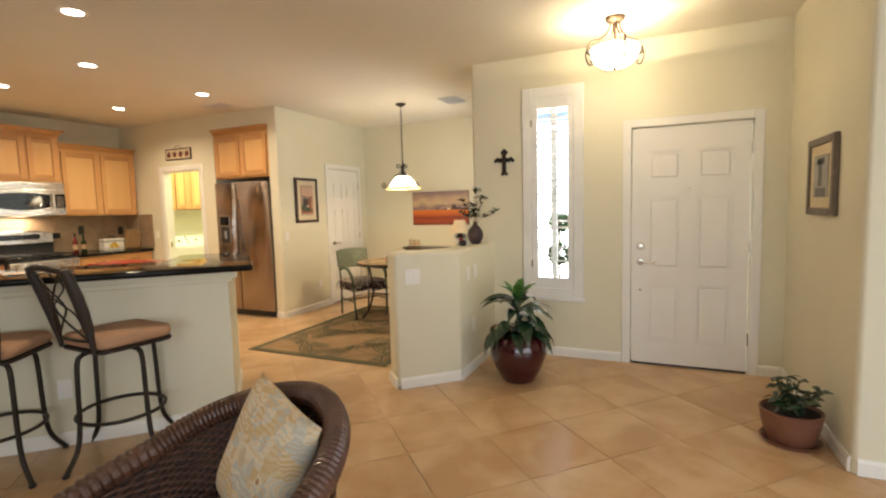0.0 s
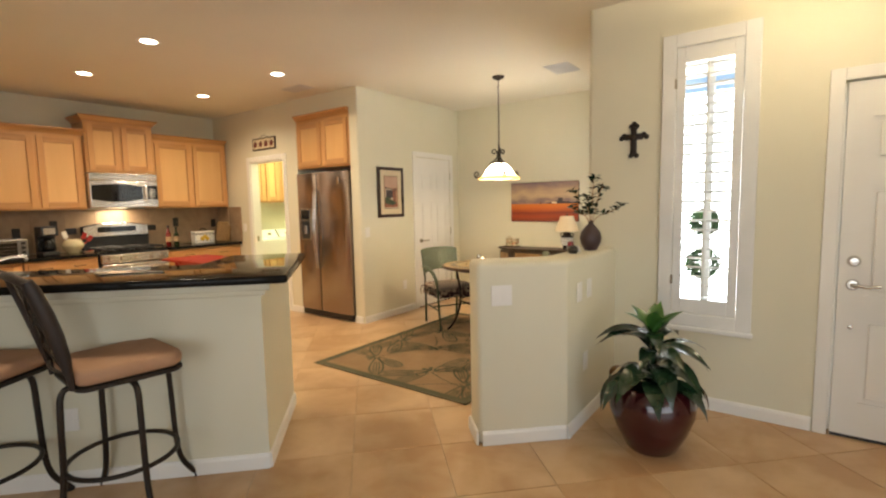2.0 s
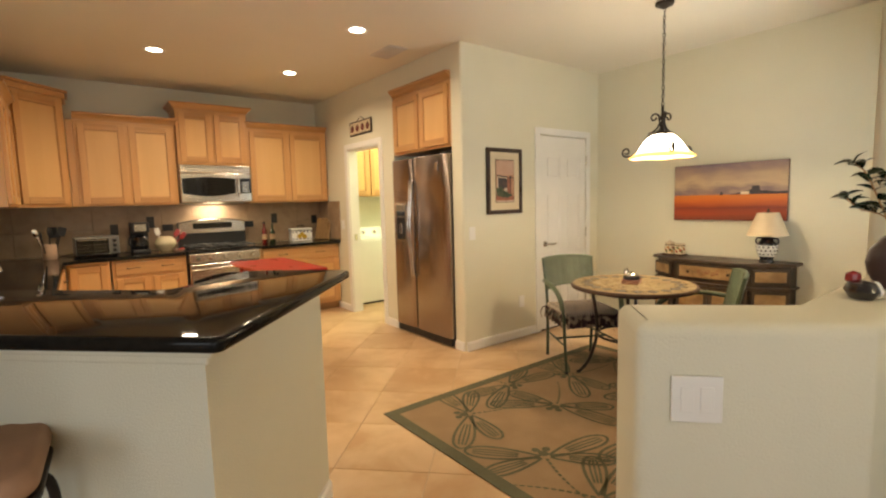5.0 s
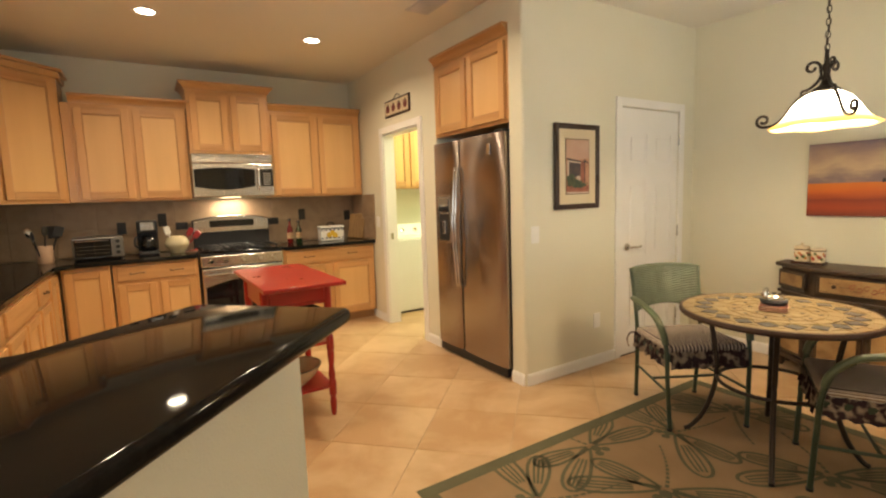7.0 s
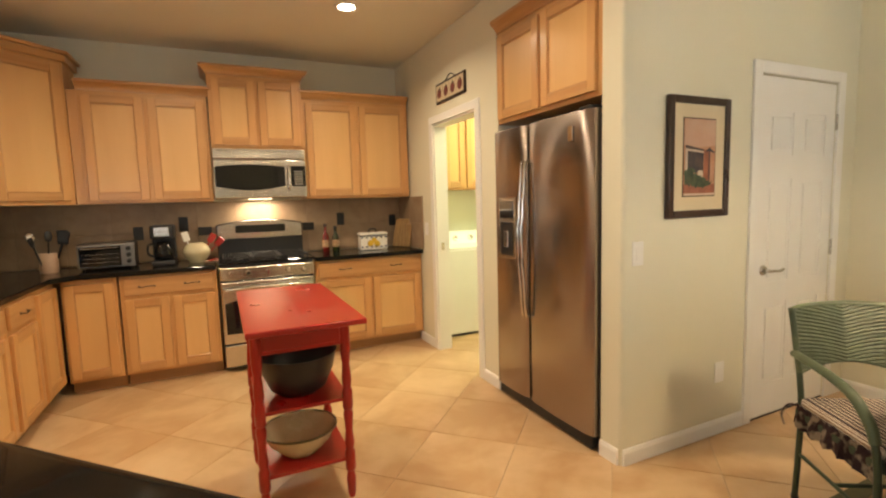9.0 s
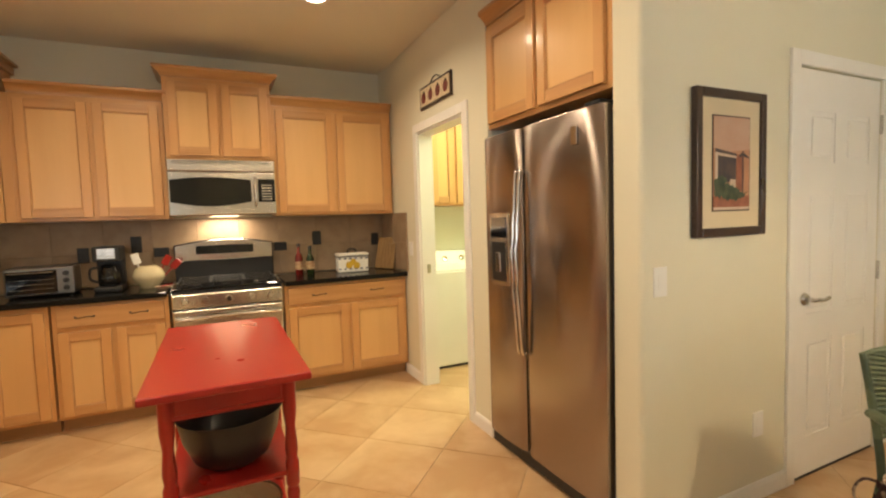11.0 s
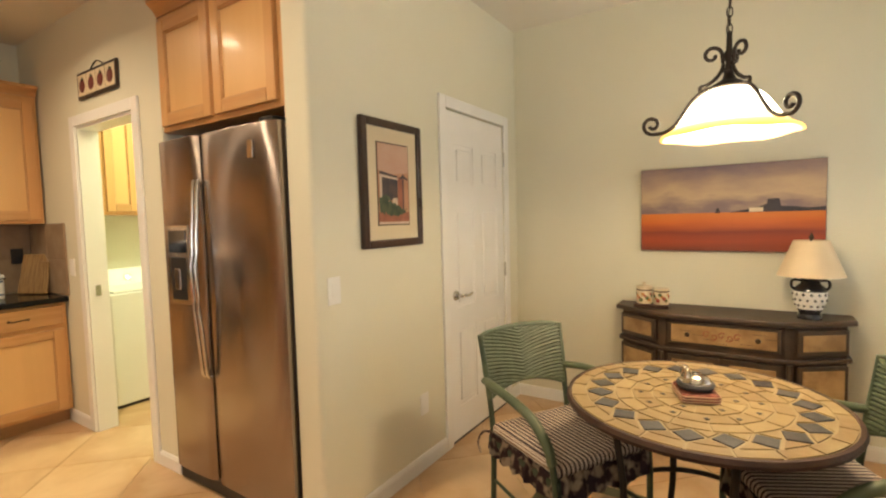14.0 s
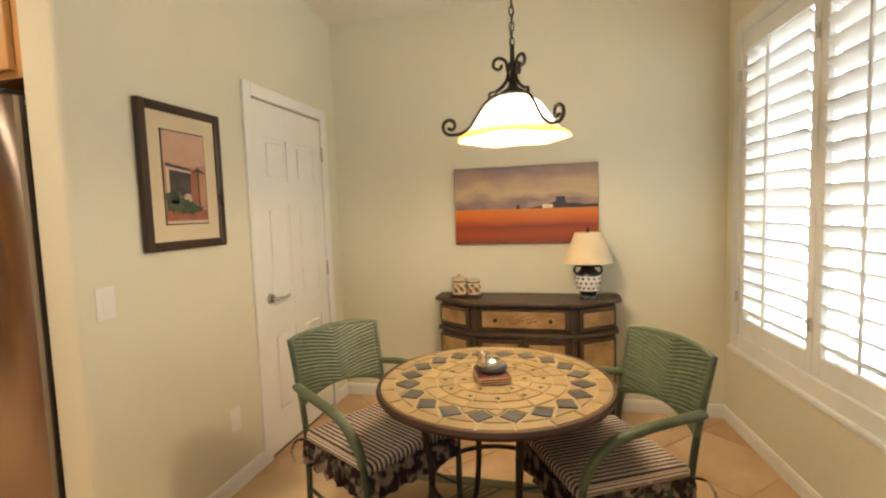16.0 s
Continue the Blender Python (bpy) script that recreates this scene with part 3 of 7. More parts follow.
# peninsula: low wall with raised bar top, set at 45 degrees
DIAG = pose(-2.50, -1.82, 0, 0, 0, 135)     # local x runs along the bar's front, local y to the seats
bar_wall = box(0, 2.55, -0.14, 0, 0.0, 1.035)
join(bar_wall, box(0, 0.14, -0.85, -0.14, 0, 1.035))
b2 = bmesh.new()
join(b2, bar_wall, DIAG)
setting("wall_bar", b2, WALL, "low pale sage wall under the raised bar")
for a, c_, n in (((0.0, 0.0), (2.55, 0.0), (0, 1)), ((0.0, 0.0), (0.0, -0.85), (-1, 0))):
    p, q, r = (DIAG @ Vector((*v, 0)) for v in (a, c_, n))
    r = r - DIAG.translation
    baseboard(p.x, p.y, q.x, q.y, r.x, r.y)
b = bmesh.new()
for k, (o, z0, z1) in enumerate(((0.03, 0.955, 0.985), (0.06, 0.985, 1.035))):
    box(-o, 2.55, 0, o, z0, z1, 0.008, 2, bm=b)
bmesh.ops.transform(b, matrix=DIAG, verts=b.verts)
setting("trim_bar", b, WALL, "stepped plaster ledge under the bar top")
bt = thing("bar_counter", "polished black granite bar top with rounded edge", "worktop")
loc = rounded([(-0.168, 0.178), (-0.112, -0.965), (0.41, -0.965), (0.45, -0.46), (2.50, -0.46), (2.50, 0.178)], [0.03, 0.03, 0.04, 0.05, 0, 0], 6)
pts = [(DIAG @ Vector((x, y, 0))).to_2d() for x, y in loc]
part("slab", prism([tuple(p) for p in pts], 1.036, 1.078, 0.016, 4), GRANITE, bt, smooth=40)
part("brace", box(0.145, 0.34, -0.83, -0.5, 0.2, 1.034), WALL, bt).matrix_local = DIAG
sk = thing("kitchen_faucet", "chrome kitchen faucet with bent spout", "faucet", pose(-3.28, -0.08, 0.914))
part("base", lathe([(0.032, 0), (0.030, 0.012), (0.018, 0.03), (0.016, 0.12), (0.02, 0.14), (0, 0.15)], 14), CHROME, sk, smooth=40)
part("spout", tube(curve([(0, 0, 0.10), (0.05, -0.02, 0.17), (0.13, -0.04, 0.215), (0.20, -0.05, 0.215), (0.215, -0.052, 0.19)], 5), 0.013, 10), CHROME, sk, smooth=60)
part("lever", tube(curve([(0, 0, 0.14), (-0.02, 0.03, 0.19), (-0.03, 0.06, 0.215)], 4), [0.01] * 8 + [0.006], 8), CHROME, sk, smooth=60)
cb = thing("chopping_board", "reddish wooden chopping board lying on the worktop", "chopping board", pose(-3.05, -0.50, 0.9145))
part("board", box(-0.20, 0.20, -0.15, 0.15, 0, 0.022, 0.006, 2), MAPLE_H, cb)

# serving cart
ct = thing("kitchen_cart", "red painted wooden kitchen cart with two shelves", "cart", pose(-1.48, 0.66, 0))
part("top", box(-0.235, 0.235, -0.50, 0.50, 0.883, 0.907, 0.005, 2), RED, ct)
part("apron", box(-0.195, 0.195, -0.275, 0.275, 0.745, 0.882, 0.004), RED, ct)
dr = part("drawer_front", box(-0.165, 0.165, -0.288, -0.276, 0.765, 0.868, 0.004), RED, ct)
prof = [(0.012, 0), (0.018, 0.02), (0.022, 0.09), (0.016, 0.13), (0.024, 0.14), (0.024, 0.225), (0.018, 0.24), (0.023, 0.27), (0.016, 0.33), (0.023, 0.41), (0.018, 0.43), (0.024, 0.44), (0.024, 0.52), (0.018, 0.535),
        (0.023, 0.57), (0.017, 0.65), (0.024, 0.71), (0.024, 0.882)]
for x in (-0.19, 0.19):
    for y in (-0.26, 0.26):
        part("leg", lathe(prof, 12, None, pose(x, y, 0.001)), RED, ct, "turned red leg", 40)
for z in (0.185, 0.475):
    part("shelf", box(-0.20, 0.20, -0.27, 0.27, z, z + 0.018, 0.004), RED, ct)
bw = thing("mixing_bowl", "dark grey mixing bowl on the cart's upper shelf", "bowl", pose(-1.48, 0.58, 0.494))
part("bowl", lathe([(0, 0), (0.09, 0.0), (0.13, 0.03), (0.165, 0.11), (0.18, 0.19), (0.186, 0.192), (0.178, 0.188), (0.158, 0.11), (0.12, 0.035), (0, 0.012)], 28), BLACK, bw, smooth=50)
CREAM = material("cream_ceramic", (0.62, 0.55, 0.36), 0.25, dark=(0.50, 0.42, 0.24), scale=7, fine=60, bump=0.004, coat=0.3)
bw = thing("serving_bowl", "cream ribbed ceramic bowl with dark rim on the lower shelf", "bowl", pose(-1.49, 0.56, 0.204))
b = lathe([(0, 0), (0.08, 0.0), (0.09, 0.012), (0.14, 0.06), (0.165, 0.12), (0.172, 0.122), (0.165, 0.118), (0.13, 0.06), (0.08, 0.02), (0, 0.014)], 40)
for v in b.verts:
    a = math.atan2(v.co.y, v.co.x)
    k = 1 + 0.025 * math.sin(10 * a) * (v.co.z / 0.12)
    v.co.x, v.co.y = v.co.x * k, v.co.y * k
part("bowl", b, CREAM, bw, smooth=50)
part("rim", lathe([(0.168, 0.117), (0.175, 0.117), (0.176, 0.125), (0.168, 0.125), (0.168, 0.117)], 40), material("olive_glaze", (0.09, 0.075, 0.03), 0.3), bw, "dark olive rim")

# small things on the worktop
def on_top(name, label, cat, x, y, rz=0, z=0.9145):
    return thing(name, label, cat, pose(x, y, z, 0, 0, rz))


TAN = material("tan_ceramic", (0.60, 0.40, 0.27), 0.4, scale=12, fine=70)
c = on_top("utensil_crock", "tan ceramic crock full of dark kitchen utensils", "crock", -2.98, 2.84)
part("crock", lathe([(0, 0), (0.055, 0), (0.06, 0.01), (0.06, 0.145), (0.056, 0.15), (0.052, 0.145), (0.052, 0.02), (0, 0.015)], 20), TAN, c, smooth=40)
for k, (dx, dy, tilt, kind) in enumerate(((0.02, 0.0, 18, 0), (-0.02, 0.01, -16, 1), (0.0, -0.02, 4, 1), (0.015, 0.02, 28, 0), (-0.025, -0.01, -30, 1))):
    b = tube([(0, 0, 0.03), (0, 0, 0.25)], 0.006, 6)
    if kind:
        lathe([(0, -0.045), (0.02, -0.035), (0.03, 0), (0.022, 0.035), (0, 0.045)], 10, b, pose(0, 0, 0.28) @ Matrix.Diagonal((1, 0.35, 1, 1)))
    else:
        box(-0.035, 0.035, -0.004, 0.004, 0.24, 0.33, 0.003, bm=b)
    part("utensil", b, BLACK if k != 1 else STEEL, c, smooth=40).matrix_local = pose(dx, dy, 0, 0, tilt, 20 * k)
c = on_top("toaster_oven", "silver toaster oven with dark glass door", "toaster oven", -2.60, 2.88, 3)
part("body", box(-0.19, 0.19, -0.13, 0.13, 0.012, 0.205, 0.012, 2), material("grey_steel_sheet", (0.27, 0.26, 0.245), 0.34, 1.0, scale=5, fine=90, bump=0.004), c)
d = part("door", box(-0.175, 0.095, -0.142, -0.131, 0.03, 0.185, 0.004), BLACKGLASS, c)
part("handle", tube([(-0.16, -0.143, 0.172), (-0.16, -0.165, 0.172), (0.08, -0.165, 0.172), (0.08, -0.143, 0.172)], 0.006, 8), CHROME, d)
for k in range(3):
    part("rack_bar", box(-0.16, 0.08, -0.1445, -0.142, 0.06 + k * 0.032, 0.0615 + k * 0.032), NICKEL, d)
for z in (0.06, 0.11, 0.16):
    part("knob", lathe([(0, 0.02), (0.016, 0.02), (0.019, 0)], 12, None, pose(0.145, -0.131, z, 90)), BLACK, c)
for x in (-0.16, 0.16):
    for y in (-0.1, 0.1):
        part("foot", lathe([(0.012, 0.0), (0.014, 0.013), (0, 0.014)], 8, None, pose(x, y, 0)), BLACK, c)
c = on_top("coffee_maker", "black drip coffee maker with glass carafe", "coffee maker", -2.21, 2.87)
part("base", box(-0.085, 0.085, -0.13, 0.11, 0, 0.04, 0.012, 2), BLACK, c)
part("column", box(-0.085, 0.085, 0.02, 0.11, 0.04, 0.25, 0.01, 2), BLACK, c)
h = part("head", box(-0.085, 0.085, -0.12, 0.11, 0.22, 0.33, 0.015, 3), BLACK, c)
part("panel", box(-0.055, 0.055, -0.123, -0.119, 0.24, 0.315, 0.003), NICKEL, h, "brushed silver front panel")
cf = part("carafe", lathe([(0, 0.042), (0.06, 0.042), (0.07, 0.06), (0.07, 0.12), (0.045, 0.175), (0.05, 0.19), (0.0, 0.20)], 20, None, pose(0, -0.045, 0)), BLACKGLASS, c, smooth=40)
part("handle", tube(curve([(-0.05, -0.06, 0.18), (-0.10, -0.09, 0.17), (-0.105, -0.09, 0.10), (-0.06, -0.06, 0.07)], 4), 0.009, 8), BLACK, cf)
c = on_top("spoon_jar", "round cream ceramic jar with red and white utensils", "jar", -1.97, 2.86)
part("jar", lathe([(0, 0), (0.06, 0.0), (0.065, 0.015), (0.105, 0.07), (0.108, 0.10), (0.085, 0.145), (0.055, 0.165), (0.05, 0.162), (0.07, 0.13), (0, 0.1)], 28), CREAM, c, smooth=50)
for dx, tilt, mt, lab in ((-0.02, -14, WHITE, "white spatula"), (0.01, 30, RED, "red spatula"), (0.025, 44, RED, "red spoon")):
    b = tube([(0, 0, 0.10), (0, 0, 0.20)], 0.006, 6)
    box(-0.026, 0.026, -0.005, 0.005, 0.19, 0.27, 0.004, bm=b)
    part("utensil", b, mt, c, lab).matrix_local = pose(dx, 0, 0, 0, tilt, 10)
c = on_top("spoon_rest", "small red and cream ceramic spoon rest", "spoon rest", -1.86, 2.72, 20)
part("dish", lathe([(0, 0), (0.035, 0.0), (0.05, 0.02), (0.046, 0.02), (0, 0.008)], 16, None, Matrix.Diagonal((1.3, 0.8, 1, 1))), TAN, c, smooth=40)
part("spoon", tube([(-0.02, 0, 0.018), (0.06, 0.01, 0.03)], 0.007, 6), RED, c)


def bottle(name, label, x, y, mat, lab_mat, h=0.27):
    c = on_top(name, label, "bottle", x, y)
    b_ = part("glass", lathe([(0, 0), (0.03, 0), (0.033, 0.008), (0.033, h * 0.55), (0.028, h * 0.64), (0.013, h * 0.74), (0.012, h * 0.93), (0.015, h * 0.94), (0.015, h), (0, h)], 16), mat, c, smooth=40)
    part("label", lathe([(0.0336, 0.05), (0.0336, 0.12)], 16), lab_mat, b_)
    part("cap", lathe([(0.0135, h * 0.9), (0.0155, h * 0.9), (0.0155, h + 0.004), (0, h + 0.004)], 12), BLACK, c)


PAPER = material("printed_label", (0.55, 0.42, 0.25), 0.6, dark=(0.30, 0.14, 0.06), scale=60, amount=0.9)
bottle("sauce_bottle", "dark red glass sauce bottle with printed label", -0.855, 2.93, material("red_bottle_glass", (0.14, 0.012, 0.010), 0.1, bump=0), PAPER)
bottle("oil_bottle", "dark green glass oil bottle", -0.765, 2.90, material("green_bottle_glass", (0.018, 0.03, 0.010), 0.1, bump=0), PAPER, 0.245)
c = on_top("bread_tin", "white enamel tin with yellow lemon painting", "tin", -0.40, 2.88, -6)
c.scale = (1.18, 1.1, 1.22)
bd = part("body", box(-0.115, 0.115, -0.07, 0.07, 0, 0.115, 0.012, 3), WHITE, c)
part("lid", box(-0.12, 0.12, -0.075, 0.075, 0.116, 0.14, 0.012, 3), WHITE, c)
part("lid_handle", tube(curve([(-0.03, 0, 0.138), (-0.025, 0, 0.165), (0.025, 0, 0.165), (0.03, 0, 0.138)], 4), 0.006, 8), BLACK, c)
part("rim", box(-0.1215, 0.1215, -0.0765, 0.0765, 0.114, 0.120), BLACK, c, "dark blue rim")
YEL = material("lemon_yellow", (0.65, 0.42, 0.03), 0.4)
BLU = material("painted_blue_scroll", (0.04, 0.06, 0.16), 0.4)
for x, z, r in ((-0.03, 0.055, 0.026), (0.025, 0.05, 0.026), (0.0, 0.078, 0.022)):
    part("lemon", lathe([(0, -0.002), (r, 0), (r * 0.7, 0.003), (0, 0.004)], 14, None, pose(x, -0.0705, z, 90)), YEL, bd)
for k in range(12):
    x = -0.10 + 0.2 * (k % 6) / 5
    part("scroll", box(x - 0.010, x + 0.010, -0.0725, -0.0695, 0.022 + 0.075 * (k // 6), 0.032 + 0.075 * (k // 6), 0.002), BLU, bd)
BAMBOO = material("bamboo", (0.40, 0.25, 0.10), 0.5, dark=(0.20, 0.11, 0.045), amount=0.7, stretch=(14, 14, 1), rand=0.3)
for k, (dx, dy, rot) in enumerate(((-0.10, 2.90, -64), (-0.07, 2.93, -70), (-0.06, 2.86, -75))):
    c = thing("chopping_board", "bamboo chopping board leaning against the backsplash", "chopping board", pose(dx, dy, 0.9155, 0, 0, rot) @ pose(0, 0, 0, -14 + 3 * k, 0, 0), "leaning boards")
    part("board", box(-0.115 + 0.02 * k, 0.115 - 0.02 * k, -0.008, 0.006, 0.003, 0.30 - 0.03 * k, 0.006, 2), BAMBOO, c)


def outlet(name, label, m, w, h, mat, slots=2):
    o = thing(name, label, "switch" if "switch" in name else "outlet", m)
    p = part("plate", box(-w / 2, w / 2, -0.006, 0, -h / 2, h / 2, 0.002), mat, o)
    for k in range(slots):
        x = (k - (slots - 1) / 2) * 0.046 if "switch" in name else 0
        z = 0 if "switch" in name else (k - (slots - 1) / 2) * 0.04
        hh = 0.033 if "switch" in name else 0.014
        part("rocker" if "switch" in name else "socket", box(x - 0.016, x + 0.016, -0.0085, -0.0055, z - hh, z + hh, 0.0015), mat, p)
    return o


for x, z, hgt in ((-2.42, 1.17, 0.115), (-2.07, 1.235, 0.13), (-1.90, 1.165, 0.075), (-0.98, 1.165, 0.075), (-0.655, 1.225, 0.125), (-0.10, 1.19, 0.115), (-2.95, 1.17, 0.115)):
    outlet("outlet", "black outlet plate on the tan backsplash", pose(x, YB - 0.0135, z), 0.075 if hgt > 0.1 else 0.11, hgt, BLACK, 2 if hgt > 0.1 else 1)

# recessed lights
GLOW = glowing("lamp_glow", (1.0, 0.86, 0.62), 14)
can = thing("recessed_light", "white recessed ceiling light, switched on", "ceiling light", pose(*CANS[0], H), "recessed lights")
part("trim_ring", lathe([(0.062, -0.002), (0.088, -0.004), (0.092, -0.001), (0.092, 0.0), (0.060, 0.0), (0.062, -0.002)], 28), WHITE, can)
part("lens", lathe([(0.061, -0.0015), (0, -0.0015)], 28), GLOW, can, "glowing lens")
for x, y in CANS[1:]:
    copy_thing(can, pose(x, y, H))


def vent(m, w, d):
    v = thing("ceiling_vent", "grey louvred air vent in the ceiling", "vent", m, "ceiling vents")
    part("frame", box(-w / 2, w / 2, -d / 2, d / 2, -0.006, 0, 0.002), GREYP, v)
    for k in range(9):
        y = -d / 2 + 0.03 + (d - 0.06) * k / 8
        part("slat", box(-w / 2 + 0.02, w / 2 - 0.02, -0.007, 0.007, -0.0015, 0.0015), GREYP, v).matrix_local = pose(0, y, -0.009, 35)


GREYP = material("grey_vent_paint", (0.62, 0.61, 0.60), 0.5)
vent(pose(0.87, -2.10, H), 0.36, 0.26)
vent(pose(-0.35, 0.60, H, 0, 0, 90), 0.36, 0.20)

# laundry
CASE = 0.068


def casing_y(x, y0, y1, z1, side, name):
    """Door casing on a wall that runs along y."""
    t = 0.016 * side
    b = box(min(x, x + t), max(x, x + t), y0 - CASE, y0, 0.001, z1 + CASE, 0.003)
    box(min(x, x + t), max(x, x + t), y1, y1 + CASE, 0.001, z1 + CASE, 0.003, bm=b)
    box(min(x, x + t), max(x, x + t), y0, y1, z1, z1 + CASE, 0.003, bm=b)
    return setting(name, b, WHITE, "white painted door casing")


casing_y(0, 1.43, 2.21, 2.05, -1, "trim_laundry")
b = box(0.0, 0.12, 1.43, 1.446, 0.001, 2.05)
box(0.0, 0.12, 2.194, 2.21, 0.001, 2.05, bm=b)
box(0.0, 0.12, 1.446, 2.194, 2.034, 2.05, bm=b)
setting("jamb_laundry", b, WHITE, "white painted door jamb")
part("strike", box(0.04, 0.07, 2.188, 2.1935, 0.93, 1.0), NICKEL, bpy.data.objects["jamb_laundry"])
cabinet("wall_cabinet", "pale maple laundry wall cabinet", pose(0.38, 2.86, 1.49), 0.55, 0.285, 0, 0.86, 2, group="laundry cabinets")
cabinet("wall_cabinet", "pale maple laundry wall cabinet", pose(0.935, 2.86, 1.49), 0.55, 0.285, 0, 0.86, 2, group="laundry cabinets")


def washer(x, label):
    w = thing("washing_machine", label, "washing machine", pose(x, 2.50, 0), "laundry machines")
    part("cabinet", box(0, 0.68, 0, 0.62, 0.025, 0.885, 0.012, 2), WHITE, w)
    # black block in place of the shade under the machine
    part("base_gap", box(0.02, 0.66, 0.02, 0.6, 0.002, 0.026), BLACK, w)
    part("lid", box(0.03, 0.65, 0.01, 0.45, 0.886, 0.905, 0.008, 2), WHITE, w)
    cons = part("console", prism([(0.44, 0.886), (0.62, 0.886), (0.62, 1.03), (0.56, 1.03)], 0, 0.68), WHITE, w)
    cons.matrix_local = Matrix(((0, 0, 1, 0), (1, 0, 0, 0), (0, 1, 0, 0), (0, 0, 0, 1)))
    for k in range(3):
        part("dial", lathe([(0, 0.022), (0.026, 0.02), (0.03, 0.0)], 14), NICKEL if k else CHROME, w).matrix_local = pose(0.15 + 0.19 * k, 0.495, 0.955, 50)


washer(0.24, "white top-loading washing machine")
washer(0.95, "white dryer beside the washing machine")

# ---- doors and windows ----
def panel_door(w, h, t=0.04, e=0.008):
    """A six-panel door leaf; its face at y = 0 towards -y, hinged side not marked."""
    b = box(0, w, 0.002, t, 0, h)
    st, mid = 0.115 * w / 0.86, 0.11 * w / 0.86
    pw = (w - 2 * st - mid) / 2
    rows = [(0.20, 0.50), (0.83, 0.62), (1.585, 0.25)] if h > 1.5 else [(0.1, h - 0.2)]
    rows = [(z * h / 2.03, q * h / 2.03) for z, q in rows]
    zs = [0] + [v for z, q in rows for v in (z, z + q)] + [h]
    for x0, x1 in ((0, st), (st + pw, st + pw + mid), (w - st, w)):
        box(x0, x1, -0.002 - e, 0.003, 0, h, bm=b)
    for k in range(0, len(zs), 2):
        for x0 in (st, st + pw + mid):
            box(x0, x0 + pw, -0.0018 - e, 0.003, zs[k], zs[k + 1], bm=b)
    for z, q in rows:
        for x0 in (st, st + pw + mid):
            box(x0 + 0.028, x0 + pw - 0.028, -0.0012 - e, 0.003, z + 0.028, z + q - 0.028, 0.007, 1, bm=b)
    return b


def lever(parent, m, flip=1):
    h = part("lever_handle", lathe([(0, 0.016), (0.024, 0.014), (0.031, 0.004), (0.032, 0)], 18, None, pose(0, 0, 0, 90)), NICKEL, parent, "satin nickel lever handle", 40)
    h.matrix_local = m
    part("lever", tube(curve([(0, -0.01, 0), (0, -0.045, 0), (flip * 0.02, -0.055, 0.002), (flip * 0.07, -0.052, -0.004), (flip * 0.115, -0.05, 0.004)], 4), [0.011] * 5 + [0.009] * 12, 8), NICKEL, h, "", 60)
    return h


def hinge(parent, m):
    o = part("hinge", box(-0.006, 0.006, -0.012, 0.004, -0.05, 0.05, 0.002), NICKEL, parent, "nickel hinge")
    o.matrix_local = m


# closed door beside the framed picture
d = tagged(new("door_1"), "closed white six-panel interior door", "", "", "structure")
d.matrix_world = pose(1.03, 0.006, 0.012)
part("leaf", panel_door(0.765, 2.02, 0.04, 0.0022), WHITE, d)
lever(d, pose(0.075, -0.010, 0.905))
for z in (0.25, 1.0, 1.79):
    hinge(d, pose(0.772, -0.008, z))
b = box(1.025 - CASE, 1.025, -0.016, 0, 0.001, 2.04 + CASE, 0.003)
box(1.80, 1.80 + CASE, -0.016, 0, 0.001, 2.04 + CASE, 0.003, bm=b)
box(1.025, 1.80, -0.016, 0, 2.04, 2.04 + CASE, 0.003, bm=b)
setting("trim_door_1", b, WHITE, "white painted door casing")
setting("threshold_door_1", box(1.025, 1.80, 0.0, 0.05, 0.0, 0.010), BLACK, "dark door sweep and threshold")

# front door
d = tagged(new("door_2"), "closed white six-panel front door with black sweep", "", "", "structure")
d.matrix_world = pose(XE + 0.012, -4.29, 0.02, 0, 0, -90)
part("leaf", panel_door(0.86, 2.015, 0.045), WHITE, d)
part("sweep", box(0, 0.86, -0.008, 0.02, -0.018, 0.012), BLACK, d, "black rubber sweep")
lever(d, pose(0.065, -0.010, 0.885))
part("deadbolt", lathe([(0, 0.028), (0.02, 0.026), (0.028, 0.006), (0.032, 0)], 18, None, pose(0.065, -0.010, 1.02, 90)), NICKEL, d, "satin nickel deadbolt", 40)
part("latch_button", lathe([(0, 0.01), (0.01, 0.008), (0.012, 0)], 12, None, pose(0.065, -0.010, 0.64, 90)), NICKEL, d)
part("peephole", lathe([(0, 0.006), (0.008, 0.005), (0.009, 0)], 12, None, pose(0.43, -0.010, 1.50, 90)), NICKEL, d)
for z in (0.27, 1.02, 1.80):
    hinge(d, pose(0.868, -0.010, z))
casing_y(XE, -5.165, -4.275, 2.045, -1, "trim_door_2")
# unseen stop strips added behind the leaf, to keep daylight out of its gaps
b = box(XE + 0.085, XE + 0.125, -4.305, -4.276, 0.0, 2.044)
box(XE + 0.085, XE + 0.125, -5.164, -5.135, 0.0, 2.044, bm=b)
box(XE + 0.085, XE + 0.125, -5.134, -4.306, 2.015, 2.044, bm=b)
setting("trim_door_stop", b, WHITE, "unseen white door stop added inside the front door frame to block daylight")

